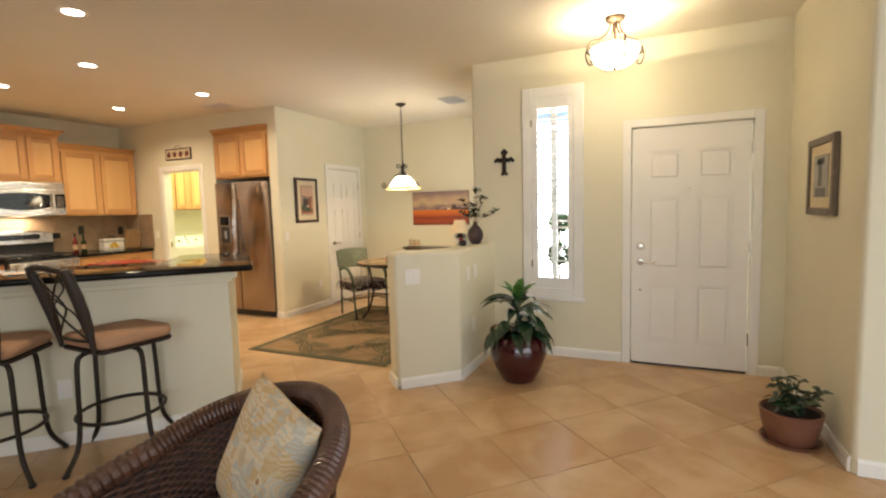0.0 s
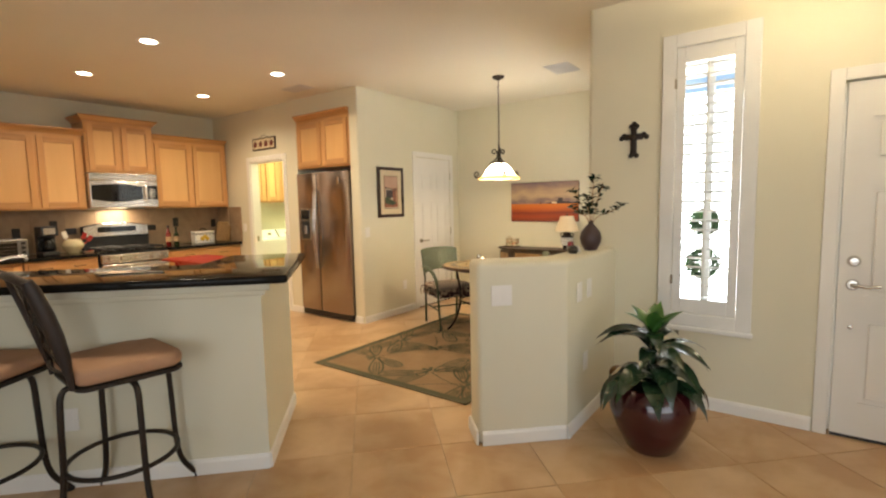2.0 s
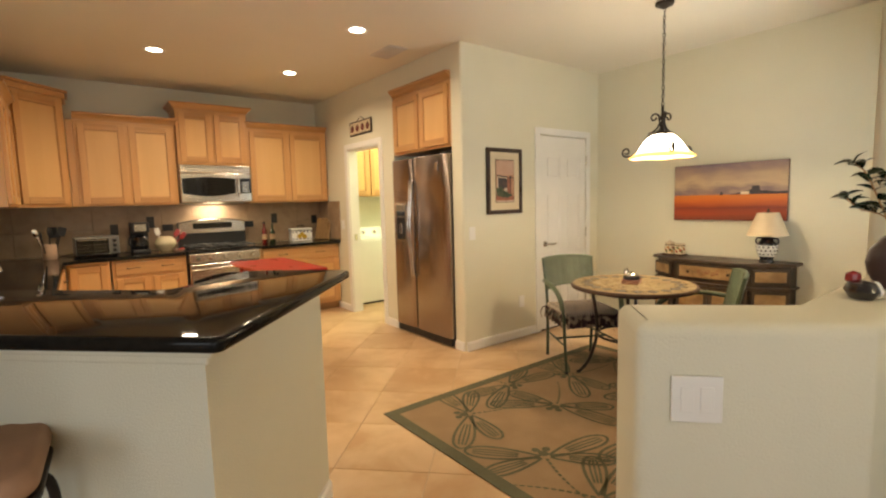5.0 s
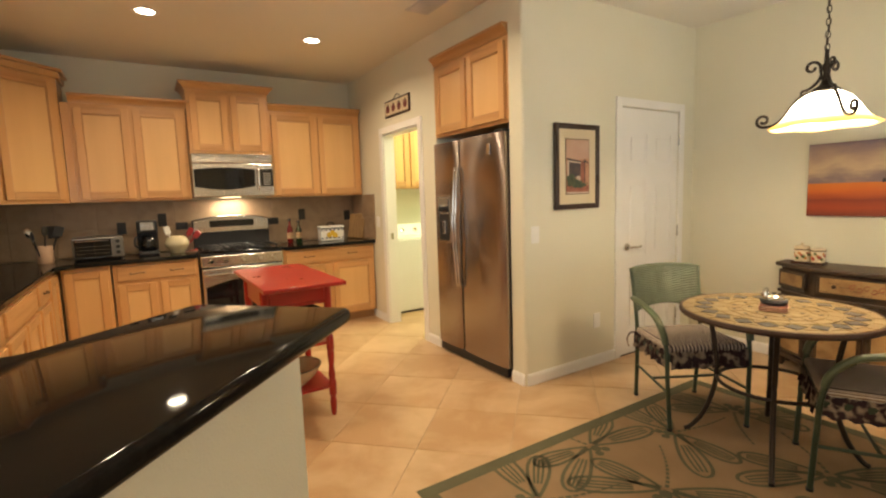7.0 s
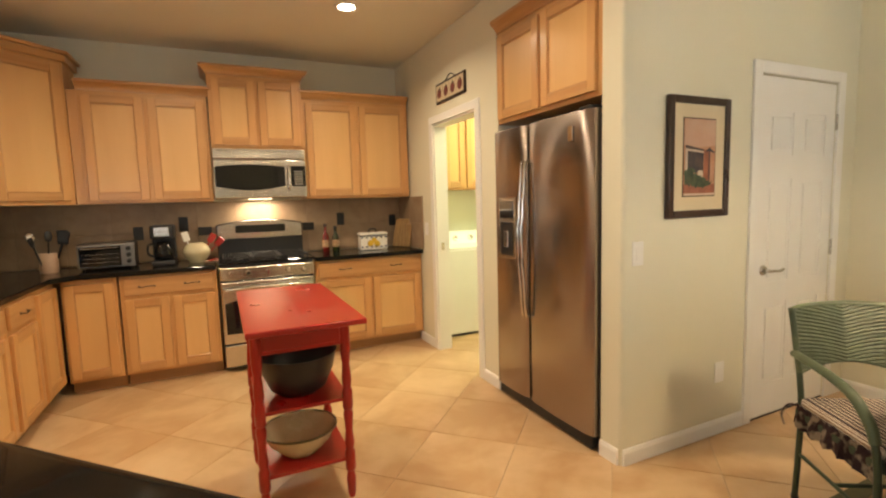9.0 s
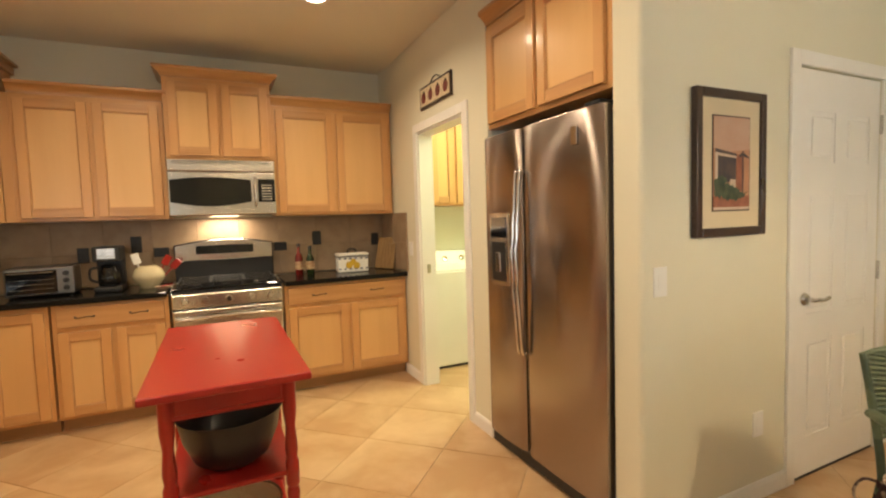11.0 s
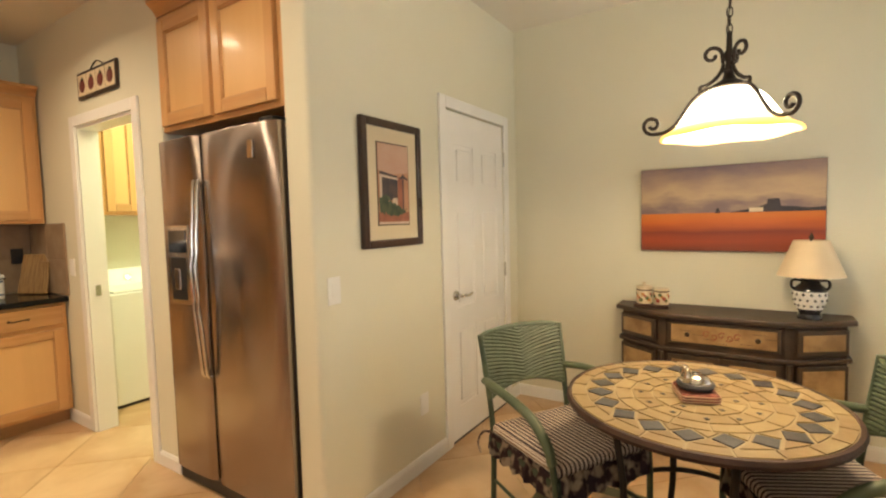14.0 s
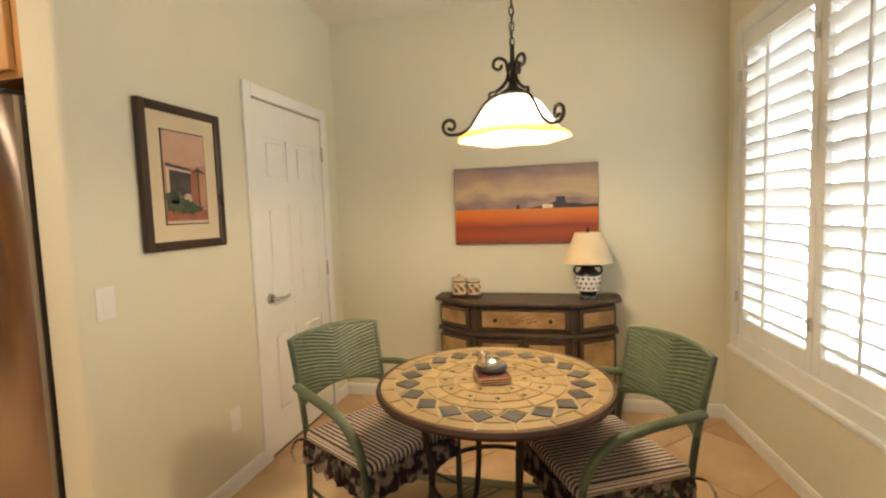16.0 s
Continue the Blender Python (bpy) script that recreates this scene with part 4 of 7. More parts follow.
# outside
GROUND = material("gravel_ground", (0.34, 0.27, 0.20), 0.9, scale=0.6, fine=30, bump=0.2)
bpy.context.view_layer.update()
g = bmesh.new()
bmesh.ops.create_grid(g, x_segments=2, y_segments=2, size=900)
bmesh.ops.translate(g, verts=g.verts, vec=(0, 0, -0.2))
setting("ground", g, GROUND, "pale desert gravel outside")
STUCCO = material("stucco", (0.50, 0.40, 0.29), 0.9, scale=2, fine=80, bump=0.06)
setting("wall_garden", box(9.0, 9.2, -30, 20, -0.2, 1.5), STUCCO, "tan stucco garden wall")
LEAFY = material("shrub_leaf", (0.05, 0.13, 0.045), 0.55, dark=(0.02, 0.06, 0.02), scale=8, fine=40, bump=0)


def shrub(x, y, r, h, seed):
    rnd = random.Random(seed)
    s = thing("shrub", "leafy green garden shrub outside the window", "shrub", pose(x, y, -0.2))
    b = bmesh.new()
    for k in range(5):
        a = k * 1.3
        tube(curve([(0, 0, 0), (0.1 * math.cos(a), 0.1 * math.sin(a), h * 0.4), (r * 0.6 * math.cos(a), r * 0.6 * math.sin(a), h * 0.8)], 3), 0.02, 5, b)
    part("stems", b, TOEKICK, s)
    verts, faces = [], []
    for k in range(900):
        u = Vector((rnd.gauss(0, 1), rnd.gauss(0, 1), rnd.gauss(0, 1))).normalized() * rnd.uniform(0.6, 1.05)
        p = Vector((u.x * r, u.y * r, h * 0.55 + u.z * h * 0.48))
        q = Euler((rnd.uniform(0, 6), rnd.uniform(0, 6), rnd.uniform(0, 6))).to_matrix()
        n = len(verts)
        for c in ((-0.03, 0, 0), (0, -0.07, 0.01), (0.03, 0, 0), (0, 0.07, 0.01)):
            verts.append(p + q @ Vector(c))
        faces.append((n, n + 1, n + 2, n + 3))
    me = bpy.data.meshes.new("crown")
    me.from_pydata(verts, [], faces)
    me.materials.append(LEAFY)
    o = new("crown", me)
    o.parent = s


shrub(3.2, -4.3, 0.55, 1.0, 3)
shrub(4.6, -4.9, 0.6, 1.5, 4)
shrub(1.3, -6.4, 0.7, 1.2, 5)
shrub(3.4, -6.8, 0.8, 1.6, 6)

def topiary(x, y):
    t = thing("topiary", "potted topiary of two clipped green balls outside", "topiary", pose(x, y, -0.2))
    part("pot", lathe([(0, 0.001), (0.13, 0.001), (0.17, 0.30), (0.185, 0.31), (0.185, 0.36), (0.165, 0.36), (0.15, 0.31), (0, 0.30)], 24), STUCCO, t, "tan clay pot", 40)
    part("trunk", tube([(0, 0, 0.30), (0.004, 0.003, 0.9), (0, 0, 1.45)], 0.014, 7), TOEKICK, t)
    rnd = random.Random(21)
    for cz, r in ((1.03, 0.135), (1.40, 0.115)):
        verts, faces = [], []
        for k in range(1100):
            u = Vector((rnd.gauss(0, 1), rnd.gauss(0, 1), rnd.gauss(0, 1))).normalized() * r * rnd.uniform(0.72, 1.10)
            q = Euler((rnd.uniform(0, 6), rnd.uniform(0, 6), rnd.uniform(0, 6))).to_matrix()
            n = len(verts)
            for c in ((-0.009, 0, 0), (0, -0.018, 0.003), (0.009, 0, 0), (0, 0.018, 0.003)):
                verts.append(u + q @ Vector(c))
            faces.append((n, n + 1, n + 2, n + 3))
        me = bpy.data.meshes.new("crown")
        me.from_pydata(verts, [], faces)
        me.materials.append(LEAFY)
        o = new("crown", me)
        o.parent, o.location = t, (0, 0, cz)


topiary(0.9, -3.43)

PANE = glass("window_glass")
SLAT = material("shutter_white", (0.80, 0.80, 0.78), 0.4, scale=3, fine=40, bump=0.004, fine_amount=0.08)


def shutter_window(name, label, m, w, z0, z1, panels, pitch, slat, tilt):
    """A shuttered window in a wall; local x across, the room on the -y side, its face at y = 0."""
    win = tagged(new(name), label, "", "", "structure")
    win.matrix_world = m
    f = 0.085
    for x0, x1, a, c in ((-f, 0, z0 - f, z1 + f), (w, w + f, z0 - f, z1 + f), (0, w, z1, z1 + f), (0, w, z0 - f, z0)):
        part("window_frame", box(x0, x1, -0.022, 0.0, a, c, 0.004), SLAT, win)
    part("window_sill", box(-f - 0.012, w + f + 0.012, -0.035, 0.0, z0 - f - 0.03, z0 - f, 0.006), SLAT, win)
    pane = part("pane", box(0, w, 0.105, 0.110, z0, z1), PANE, win)
    pane.visible_shadow = False
    part("mullion", box(w / 2 - 0.02, w / 2 + 0.02, 0.09, 0.125, z0, z1), SLAT, win)
    pw = w / panels
    mesh = box(0.055, pw - 0.055, -slat / 2, slat / 2, -0.005, 0.005, 0.004, 1)
    first = None
    for p in range(panels):
        sh = part("shutter_panel", bmesh.new(), SLAT, win)
        sh.location = (p * pw, 0, 0)
        for x0, x1 in ((0.003, 0.053), (pw - 0.053, pw - 0.003)):
            part("stile", box(x0, x1, -0.012, 0.018, z0 + 0.003, z1 - 0.003, 0.003), SLAT, sh)
        lo, hi = z0 + 0.10, z1 - 0.10
        for a, c in ((z0 + 0.003, lo), (hi, z1 - 0.003)):
            part("rail", box(0.053, pw - 0.053, -0.011, 0.017, a, c, 0.003), SLAT, sh)
        n = int((hi - lo) / pitch)
        for k in range(n):
            mm = pose(0, 0.005, lo + (hi - lo) * (k + 0.5) / n, tilt)
            if first is None:
                first = part("slat", mesh, SLAT, sh)
                first.matrix_local = mm
            else:
                again(first, mm, sh)
        part("tilt_rod", box(pw / 2 - 0.007, pw / 2 + 0.007, -slat * 0.45 - 0.016, -slat * 0.45 - 0.004, lo + 0.03, hi - 0.02, 0.003), SLAT, sh)
        part("hinge", box(-0.006, 0.008, -0.03, -0.018, z0 + 0.2, z0 + 0.26), NICKEL, sh)
        part("hinge", box(-0.006, 0.008, -0.03, -0.018, z1 - 0.26, z1 - 0.2), NICKEL, sh)


shutter_window("window_1", "tall narrow entry window with white plantation shutters", pose(XE, -3.415, 0, 0, 0, -90), 0.38, 0.64, 2.39, 1, 0.062, 0.060, -10)
shutter_window("window_2", "wide nook window with white plantation shutters", NOOK @ pose(-0.20, 0, 0, 0, 0, 180), 1.42, 0.60, 2.32, 2, 0.083, 0.088, -38)
# living room window behind the walk
b = box(-6.8, -6.74, -8.12, -8.0, 0.1, 2.3)
for x in (-5.03, -3.26):
    box(x, x + 0.06, -8.12, -8.0, 0.1, 2.3, bm=b)
setting("window_3", b, WHITE, "white frame of the living room window")
b = box(-8.12, -8.0, -6.6, -6.54, 0.3, 2.4)
for y in (-5.03, -3.46):
    box(-8.12, -8.0, y, y + 0.06, 0.3, 2.4, bm=b)
setting("window_4", b, WHITE, "white frame of the living room side window")

# ---- half wall between entry and nook ----
plan = rounded([(-1.67, -2.64), (-1.30, -3.03), (XE - 0.001, -3.035), (XE - 0.001, -2.83), (-1.16, -2.82), (-1.50, -2.475)], [0.03, 0.035, 0, 0, 0.03, 0.03], 5)
setting("wall_half", prism(plan, 0, 1.075, 0.034, 5), WALL, "low angled half wall with rounded plaster top", smooth=40)
baseboard(-1.655, -2.655, -1.305, -3.022, -1, -1)
baseboard(-1.31, -3.032, XE, -3.036, 0, -1)
baseboard(-1.665, -2.635, -1.51, -2.48, -1, 1)
q = pose(-1.575, -2.745, 0.885, 0, 0, -46.5)
outlet("light_switch", "white double rocker light switch plate", q, 0.12, 0.118, WHITE, 2)
outlet("light_switch", "white rocker switch on the half wall", pose(-1.13, -3.034, 0.86), 0.075, 0.118, WHITE, 1)
outlet("light_switch", "white rocker switch on the half wall", pose(-0.96, -3.0345, 0.86), 0.075, 0.118, WHITE, 1)
outlet("outlet", "white outlet on the half wall", pose(-1.02, -3.0345, 0.40), 0.075, 0.118, WHITE, 2)
outlet("light_switch", "white rocker light switch on the painted wall", pose(0.10, -0.0005, 1.09), 0.075, 0.12, WHITE, 1)
outlet("outlet", "white outlet low on the painted wall", pose(0.745, -0.0005, 0.365), 0.075, 0.118, WHITE, 2)
outlet("light_switch", "white light switch beside the laundry door", pose(-0.0005, 2.42, 1.12, 0, 0, -90), 0.075, 0.118, WHITE, 1)
q = DIAG @ pose(0.955, 0.0005, 0.36, 0, 0, 180)
outlet("outlet", "white outlet on the bar wall", q, 0.075, 0.118, WHITE, 2)

# ---- breakfast nook ----
STONE_B = material("beige_stone", (0.385, 0.29, 0.14), 0.45, dark=(0.25, 0.17, 0.075), scale=6, amount=0.5, fine=50, bump=0.02, rand=0.45)
SLATE = material("dark_slate", (0.075, 0.075, 0.085), 0.4, dark=(0.035, 0.032, 0.035), scale=8, amount=0.6, fine=60, bump=0.02, rand=0.3)
DOT = material("black_stone", (0.022, 0.018, 0.018), 0.4, scale=20)
TGROUT = material("table_grout", (0.42, 0.335, 0.20), 0.8, scale=20, fine=200)
RUST = material("rust_iron", (0.075, 0.035, 0.022), 0.5, 0.3, dark=(0.04, 0.022, 0.016), scale=14, fine=100, bump=0.02)
GREEN = material("green_resin_wicker", (0.098, 0.125, 0.070), 0.42, dark=(0.06, 0.082, 0.042), scale=14, fine=120, bump=0.02)
# darkened wicker green, the shade seen through the chair backs' weave
WEAVE_SHADE = material("dark_green_web", (0.035, 0.050, 0.026), 0.6)
GREENF = material("green_metal_frame", (0.055, 0.075, 0.045), 0.38, 0.2, dark=(0.03, 0.05, 0.03), scale=10, fine=120, bump=0.01)
TX, TY, TR = 0.465, -1.37, 0.436
Q = TR / 0.485
tb = thing("dining_table", "round table with stone mosaic top and iron legs", "table", pose(TX, TY, 0))
part("rim", lathe([(0, 0.715), (TR - 0.03, 0.715), (TR, 0.722), (TR + 0.006, 0.735), (TR, 0.748), (TR - 0.012, 0.7485), (TR - 0.012, 0.742), (0, 0.742)], 56), RUST, tb, "dark iron rim", 40)
top = part("mosaic_bed", lathe([(TR - 0.013, 0.7425), (TR - 0.013, 0.7455), (0, 0.7455)], 56), TGROUT, tb, "sandy grout bed")


def stone(points, mat, z=0.7458, h=0.0035):
    c = sum((Vector(p) for p in points), Vector((0, 0))) / len(points)
    pts = [tuple(c + (Vector(p) - c) * (1 - 0.0035 / max(0.01, (Vector(p) - c).length))) for p in points]
    b = prism([(x - c.x, y - c.y) for x, y in pts], 0, h)
    part("stone", b, mat, top).location = (c.x, c.y, z)


def pol(r, a):
    return (r * Q * math.cos(a), r * Q * math.sin(a))


rs = random.Random(8)
N = 22
for k in range(N):
    a0, a1 = 2 * math.pi * (k + 0.04 * rs.random()) / N, 2 * math.pi * (k + 1) / N
    stone([pol(0.469, a0), pol(0.469, (a0 + a1) / 2), pol(0.469, a1), pol(0.415, a1), pol(0.415, (a0 + a1) / 2), pol(0.415, a0)], STONE_B)
N = 20
for k in range(N):
    a = 2 * math.pi * k / N
    da = math.pi / N
    stone([pol(0.412, a), pol(0.36, a + da * 0.88), pol(0.308, a), pol(0.36, a - da * 0.88)], SLATE)
    stone([pol(0.412, a + 0.03), pol(0.412, a + da), pol(0.412, a + 2 * da - 0.03), pol(0.362, a + da)], STONE_B)
    stone([pol(0.308, a + 0.03), pol(0.358, a + da), pol(0.308, a + 2 * da - 0.03)], STONE_B)
N = 15
for k in range(N):
    a0, a1 = 2 * math.pi * k / N, 2 * math.pi * (k + 1) / N
    stone([pol(0.303, a0), pol(0.303, (a0 + a1) / 2), pol(0.303, a1), pol(0.245, a1), pol(0.245, a0)], STONE_B)
    stone([pol(0.240, a0), pol(0.240, a1), pol(0.168, a1), pol(0.168, a0)], STONE_B)
for k in range(12):
    a = 2 * math.pi * k / 12
    stone([pol(0.165, a), pol(0.165, a + math.pi / 6), pol(0.08, a + math.pi / 6), pol(0.08, a)], STONE_B)
    for r in (0.205, 0.125) if k % 2 else (0.205,):
        c = pol(r, a + 0.2)
        stone([(c[0] + 0.013, c[1]), (c[0], c[1] + 0.013), (c[0] - 0.013, c[1]), (c[0], c[1] - 0.013)], DOT, 0.7475)
stone([pol(0.077, 2 * math.pi * k / 12) for k in range(12)], STONE_B)
for k in range(4):
    a = radians(25 + 90 * k)
    c, s = math.cos(a), math.sin(a)
    pts = [(0.31, 0.714), (0.285, 0.66), (0.262, 0.52), (0.25, 0.40), (0.262, 0.28), (0.31, 0.13), (0.37, 0.04), (0.40, 0.018)]
    part("leg", tube(curve([(r * c, r * s, z) for r, z in pts], 4), 0.0125, 8), IRON, tb, "curved black iron leg", 60)
for r, z in ((0.275, 0.36), (0.31, 0.695)):
    part("ring", tube([(*pol(r, 2 * math.pi * k / 40), z) for k in range(40)], 0.010, 8, closed=True), IRON, tb, "", 60)

# chairs: local +y is the way they face
STRIPE = bpy.data.materials.new("striped_cushion")
STRIPE.use_nodes = True
nt = STRIPE.node_tree
p_ = nt.nodes["Principled BSDF"]
tc = nt.nodes.new("ShaderNodeTexCoord")
wv = nt.nodes.new("ShaderNodeTexWave")
wv.bands_direction = "X"
wv.inputs["Scale"].default_value = 15.0
wv.inputs["Distortion"].default_value = 0.25
nt.links.new(tc.outputs["Object"], wv.inputs[0])
cr = nt.nodes.new("ShaderNodeValToRGB")
e = cr.color_ramp
e.interpolation = "CONSTANT"
e.elements[0].color = (0.035, 0.022, 0.026, 1)
e.elements[1].position = 0.38
e.elements[1].color = (0.26, 0.17, 0.12, 1)
for pos, col in ((0.55, (0.62, 0.54, 0.44, 1)), (0.80, (0.13, 0.06, 0.06, 1)), (0.92, (0.55, 0.46, 0.36, 1))):
    q = e.elements.new(pos)
    q.color = col
nt.links.new(wv.outputs[1], cr.inputs[0])
nt.links.new(cr.outputs[0], p_.inputs["Base Color"])
p_.inputs["Roughness"].default_value = 0.9
FLORAL = material("floral_skirt", (0.48, 0.38, 0.28), 0.9, dark=(0.05, 0.025, 0.03), scale=26, amount=1.6, fine=120, bump=0.02, detail=1)


def dining_chair(m):
    c = thing("dining_chair", "green woven armchair with striped cushion at the round table", "chair", m, "chairs round the table")
    for s in (-1, 1):
        part("rear_leg", tube(curve([(s * 0.20, -0.235, 0.012), (s * 0.205, -0.215, 0.25), (s * 0.21, -0.205, 0.44), (s * 0.213, -0.235, 0.64), (s * 0.224, -0.278, 0.86)], 4), 0.0125, 8), GREENF, c, "", 60)
        part("front_leg", tube(curve([(s * 0.225, 0.255, 0.012), (s * 0.235, 0.245, 0.25), (s * 0.24, 0.235, 0.44), (s * 0.245, 0.20, 0.56), (s * 0.25, 0.13, 0.625)], 4), 0.0125, 8), GREENF, c, "", 60)
        part("armrest", tube(curve([(s * 0.225, -0.235, 0.665), (s * 0.255, -0.12, 0.675), (s * 0.265, 0.02, 0.668), (s * 0.26, 0.14, 0.635), (s * 0.25, 0.21, 0.56), (s * 0.245, 0.23, 0.50)], 5), 0.021, 10, flat=0.75), GREEN, c, "green woven armrest", 60)
        for y in (-0.22, 0.245):
            part("foot", lathe([(0.015, 0.0), (0.016, 0.014), (0, 0.015)], 8, None, pose(s * (0.20 if y < 0 else 0.225), y - (0.015 if y < 0 else -0.01), 0)), BLACK, c)
        part("stretcher", tube([(s * 0.203, -0.215, 0.22), (s * 0.234, 0.246, 0.22)], 0.008, 6), GREENF, c)
    part("seat_frame", box(-0.235, 0.235, -0.21, 0.245, 0.395, 0.435, 0.01, 2), GREENF, c)
    part("cross_stretcher", tube([(-0.22, 0.02, 0.22), (0.22, 0.02, 0.22)], 0.008, 6), GREENF, c)
    # woven back: slightly curved panel, darkened as the shade between its chevron strands
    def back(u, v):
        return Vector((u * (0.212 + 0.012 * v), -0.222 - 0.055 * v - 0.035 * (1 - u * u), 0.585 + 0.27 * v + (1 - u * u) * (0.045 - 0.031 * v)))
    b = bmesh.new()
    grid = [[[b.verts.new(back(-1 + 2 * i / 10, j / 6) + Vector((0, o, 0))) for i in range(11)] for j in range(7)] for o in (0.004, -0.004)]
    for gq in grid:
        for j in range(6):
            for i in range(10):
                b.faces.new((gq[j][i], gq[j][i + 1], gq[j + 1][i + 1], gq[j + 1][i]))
    bk = part("woven_back", b, WEAVE_SHADE, c, "green woven resin back")
    b = bmesh.new()
    for k in range(-5, 17):
        for side in (-1, 1):
            pts = []
            for i in range(9):
                u = i / 8
                v = (k + 4.5 * u) / 16
                if 0.0 <= v <= 1.0:
                    pts.append(back(side * u, v) + Vector((0, 0.004 + 0.0015 * (i % 2), 0)))
            if len(pts) > 1:
                tube(pts, 0.0084, 6, b)
                tube([p - Vector((0, 0.009, 0)) for p in pts], 0.0084, 6, b)
    tagged(part("weave", b, GREEN, bk), kind="stuff")
    part("back_rim", tube([back(-1, 0), back(-1, 0.5), back(-1, 1)] + [back(-1 + 2 * i / 10, 1) for i in range(1, 10)] + [back(1, 1), back(1, 0.5), back(1, 0)], 0.013, 8), GREEN, c, "", 60)
    part("back_bottom_rail", tube([back(-1 + 2 * i / 10, 0) for i in range(11)], 0.009, 8), GREEN, c, "", 60)
    b = box(-0.225, 0.225, -0.20, 0.24, 0.437, 0.485, 0.022, 3)
    for v in b.verts:
        if v.co.z > 0.46:
            v.co.z += 0.012 * (1 - (v.co.x / 0.24) ** 2)
    cu = part("cushion", b, STRIPE, c, "striped cushion with floral skirt", 50)
    b = bmesh.new()
    rim = [(-0.225, 0.24), (0.225, 0.24), (0.225, -0.2), (-0.225, -0.2)]
    for i in range(4):
        p, q = Vector(rim[i]), Vector(rim[(i + 1) % 4])
        n = 18
        rows = []
        for z in (0.455, 0.405, 0.36):
            row = []
            for k in range(n + 1):
                w = p.lerp(q, k / n)
                o = (q - p).normalized()
                o = Vector((o.y, -o.x)) * -1
                d_ = 0.006 + (0.010 * math.sin(k * 1.9 + i) + 0.012) * (0.46 - z) / 0.1
                row.append(b.verts.new((w.x + o.x * d_, w.y + o.y * d_, z + 0.006 * math.sin(k * 2.3))))
            rows.append(row)
        for u, v in zip(rows, rows[1:]):
            for k in range(n):
                b.faces.new((u[k], u[k + 1], v[k + 1], v[k]))
    bmesh.ops.solidify(b, geom=b.faces[:], thickness=0.003)
    part("skirt", b, FLORAL, cu, "ruffled floral skirt")
    for s in (-1, 1):
        part("tie", tube(curve([(s * 0.21, -0.205, 0.44), (s * 0.235, -0.25, 0.43), (s * 0.25, -0.27, 0.38), (s * 0.24, -0.265, 0.33)], 3), 0.005, 5), FLORAL, cu)
    return c


ch = dining_chair(pose(0.535, -0.86, 0.009, 0, 0, 150))
copy_thing(ch, pose(0.53, -1.765, 0.009, 0, 0, 28))

# dish in the middle of the table
c = thing("napkin_tray", "woven reddish tray holding silver shakers", "tray", pose(0.47, -1.36, 0.7495, 0, 0, 20))
BASKET = material("red_woven", (0.30, 0.075, 0.045), 0.6, dark=(0.12, 0.035, 0.02), scale=40, amount=0.9)
part("tray", prism(rounded([(-0.075, -0.06), (0.075, -0.06), (0.075, 0.06), (-0.075, 0.06)], [0.015] * 4, 3), 0, 0.03, 0.004, 1), BASKET, c)
for k in range(3):
    part("band", prism(rounded([(-0.077, -0.062), (0.077, -0.062), (0.077, 0.062), (-0.077, 0.062)], [0.015] * 4, 3), 0.004 + k * 0.009, 0.008 + k * 0.009), TAN, c)
part("dish", lathe([(0, 0.031), (0.05, 0.031), (0.062, 0.045), (0.058, 0.055), (0, 0.06)], 20), SLATE, c, "dark pewter dish", 40)
part("lid", lathe([(0.05, 0.058), (0.04, 0.072), (0.01, 0.08), (0.012, 0.09), (0, 0.094)], 18), CHROME, c, "silver lid", 40)
for x in (-0.03, 0.0):
    part("shaker", lathe([(0.014, 0.06), (0.016, 0.085), (0.010, 0.10), (0.012, 0.108), (0, 0.114)], 12, None, pose(x, 0.035, 0)), CHROME, c, "", 40)

# rug
RUGF = material("tan_rug_field", (0.31, 0.20, 0.105), 0.95, dark=(0.24, 0.15, 0.075), scale=5, fine=320, bump=0.05, fine_amount=0.4)
RUGG = material("olive_rug_wool", (0.115, 0.105, 0.055), 0.95, dark=(0.09, 0.085, 0.045), scale=8, fine=320, bump=0.05, fine_amount=0.4)
RX0, RX1, RY0, RY1 = -1.25, 1.045, -2.27, -0.625
rug = thing("rug", "tan rug with olive dragonflies and olive border", "rug", pose(0, 0, 0.0))
part("field", box(RX0, RX1, RY0, RY1, 0.0005, 0.006, 0.001), RUGF, rug)
for x0, x1, y0, y1 in ((RX0, RX1, RY0, RY0 + 0.075), (RX0, RX1, RY1 - 0.075, RY1), (RX0, RX0 + 0.075, RY0 + 0.075, RY1 - 0.075), (RX1 - 0.075, RX1, RY0 + 0.075, RY1 - 0.075)):
    part("border", box(x0, x1, y0, y1, 0.0008, 0.0075, 0.001), RUGG, rug, "olive border")


def strip(bm, pts, w, z0=0.0055, z1=0.0082):
    """A flat band along plan points."""
    n = len(pts)
    up, lo = [], []
    for i, p in enumerate(pts):
        d_ = (Vector(pts[min(i + 1, n - 1)]) - Vector(pts[max(i - 1, 0)])).normalized()
        s = Vector((-d_.y, d_.x)) * w / 2
        p = Vector(p)
        up.append((bm.verts.new((*(p + s), z1)), bm.verts.new((*(p - s), z1))))
    for a, c in zip(up, up[1:]):
        bm.faces.new((a[0], a[1], c[1], c[0]))


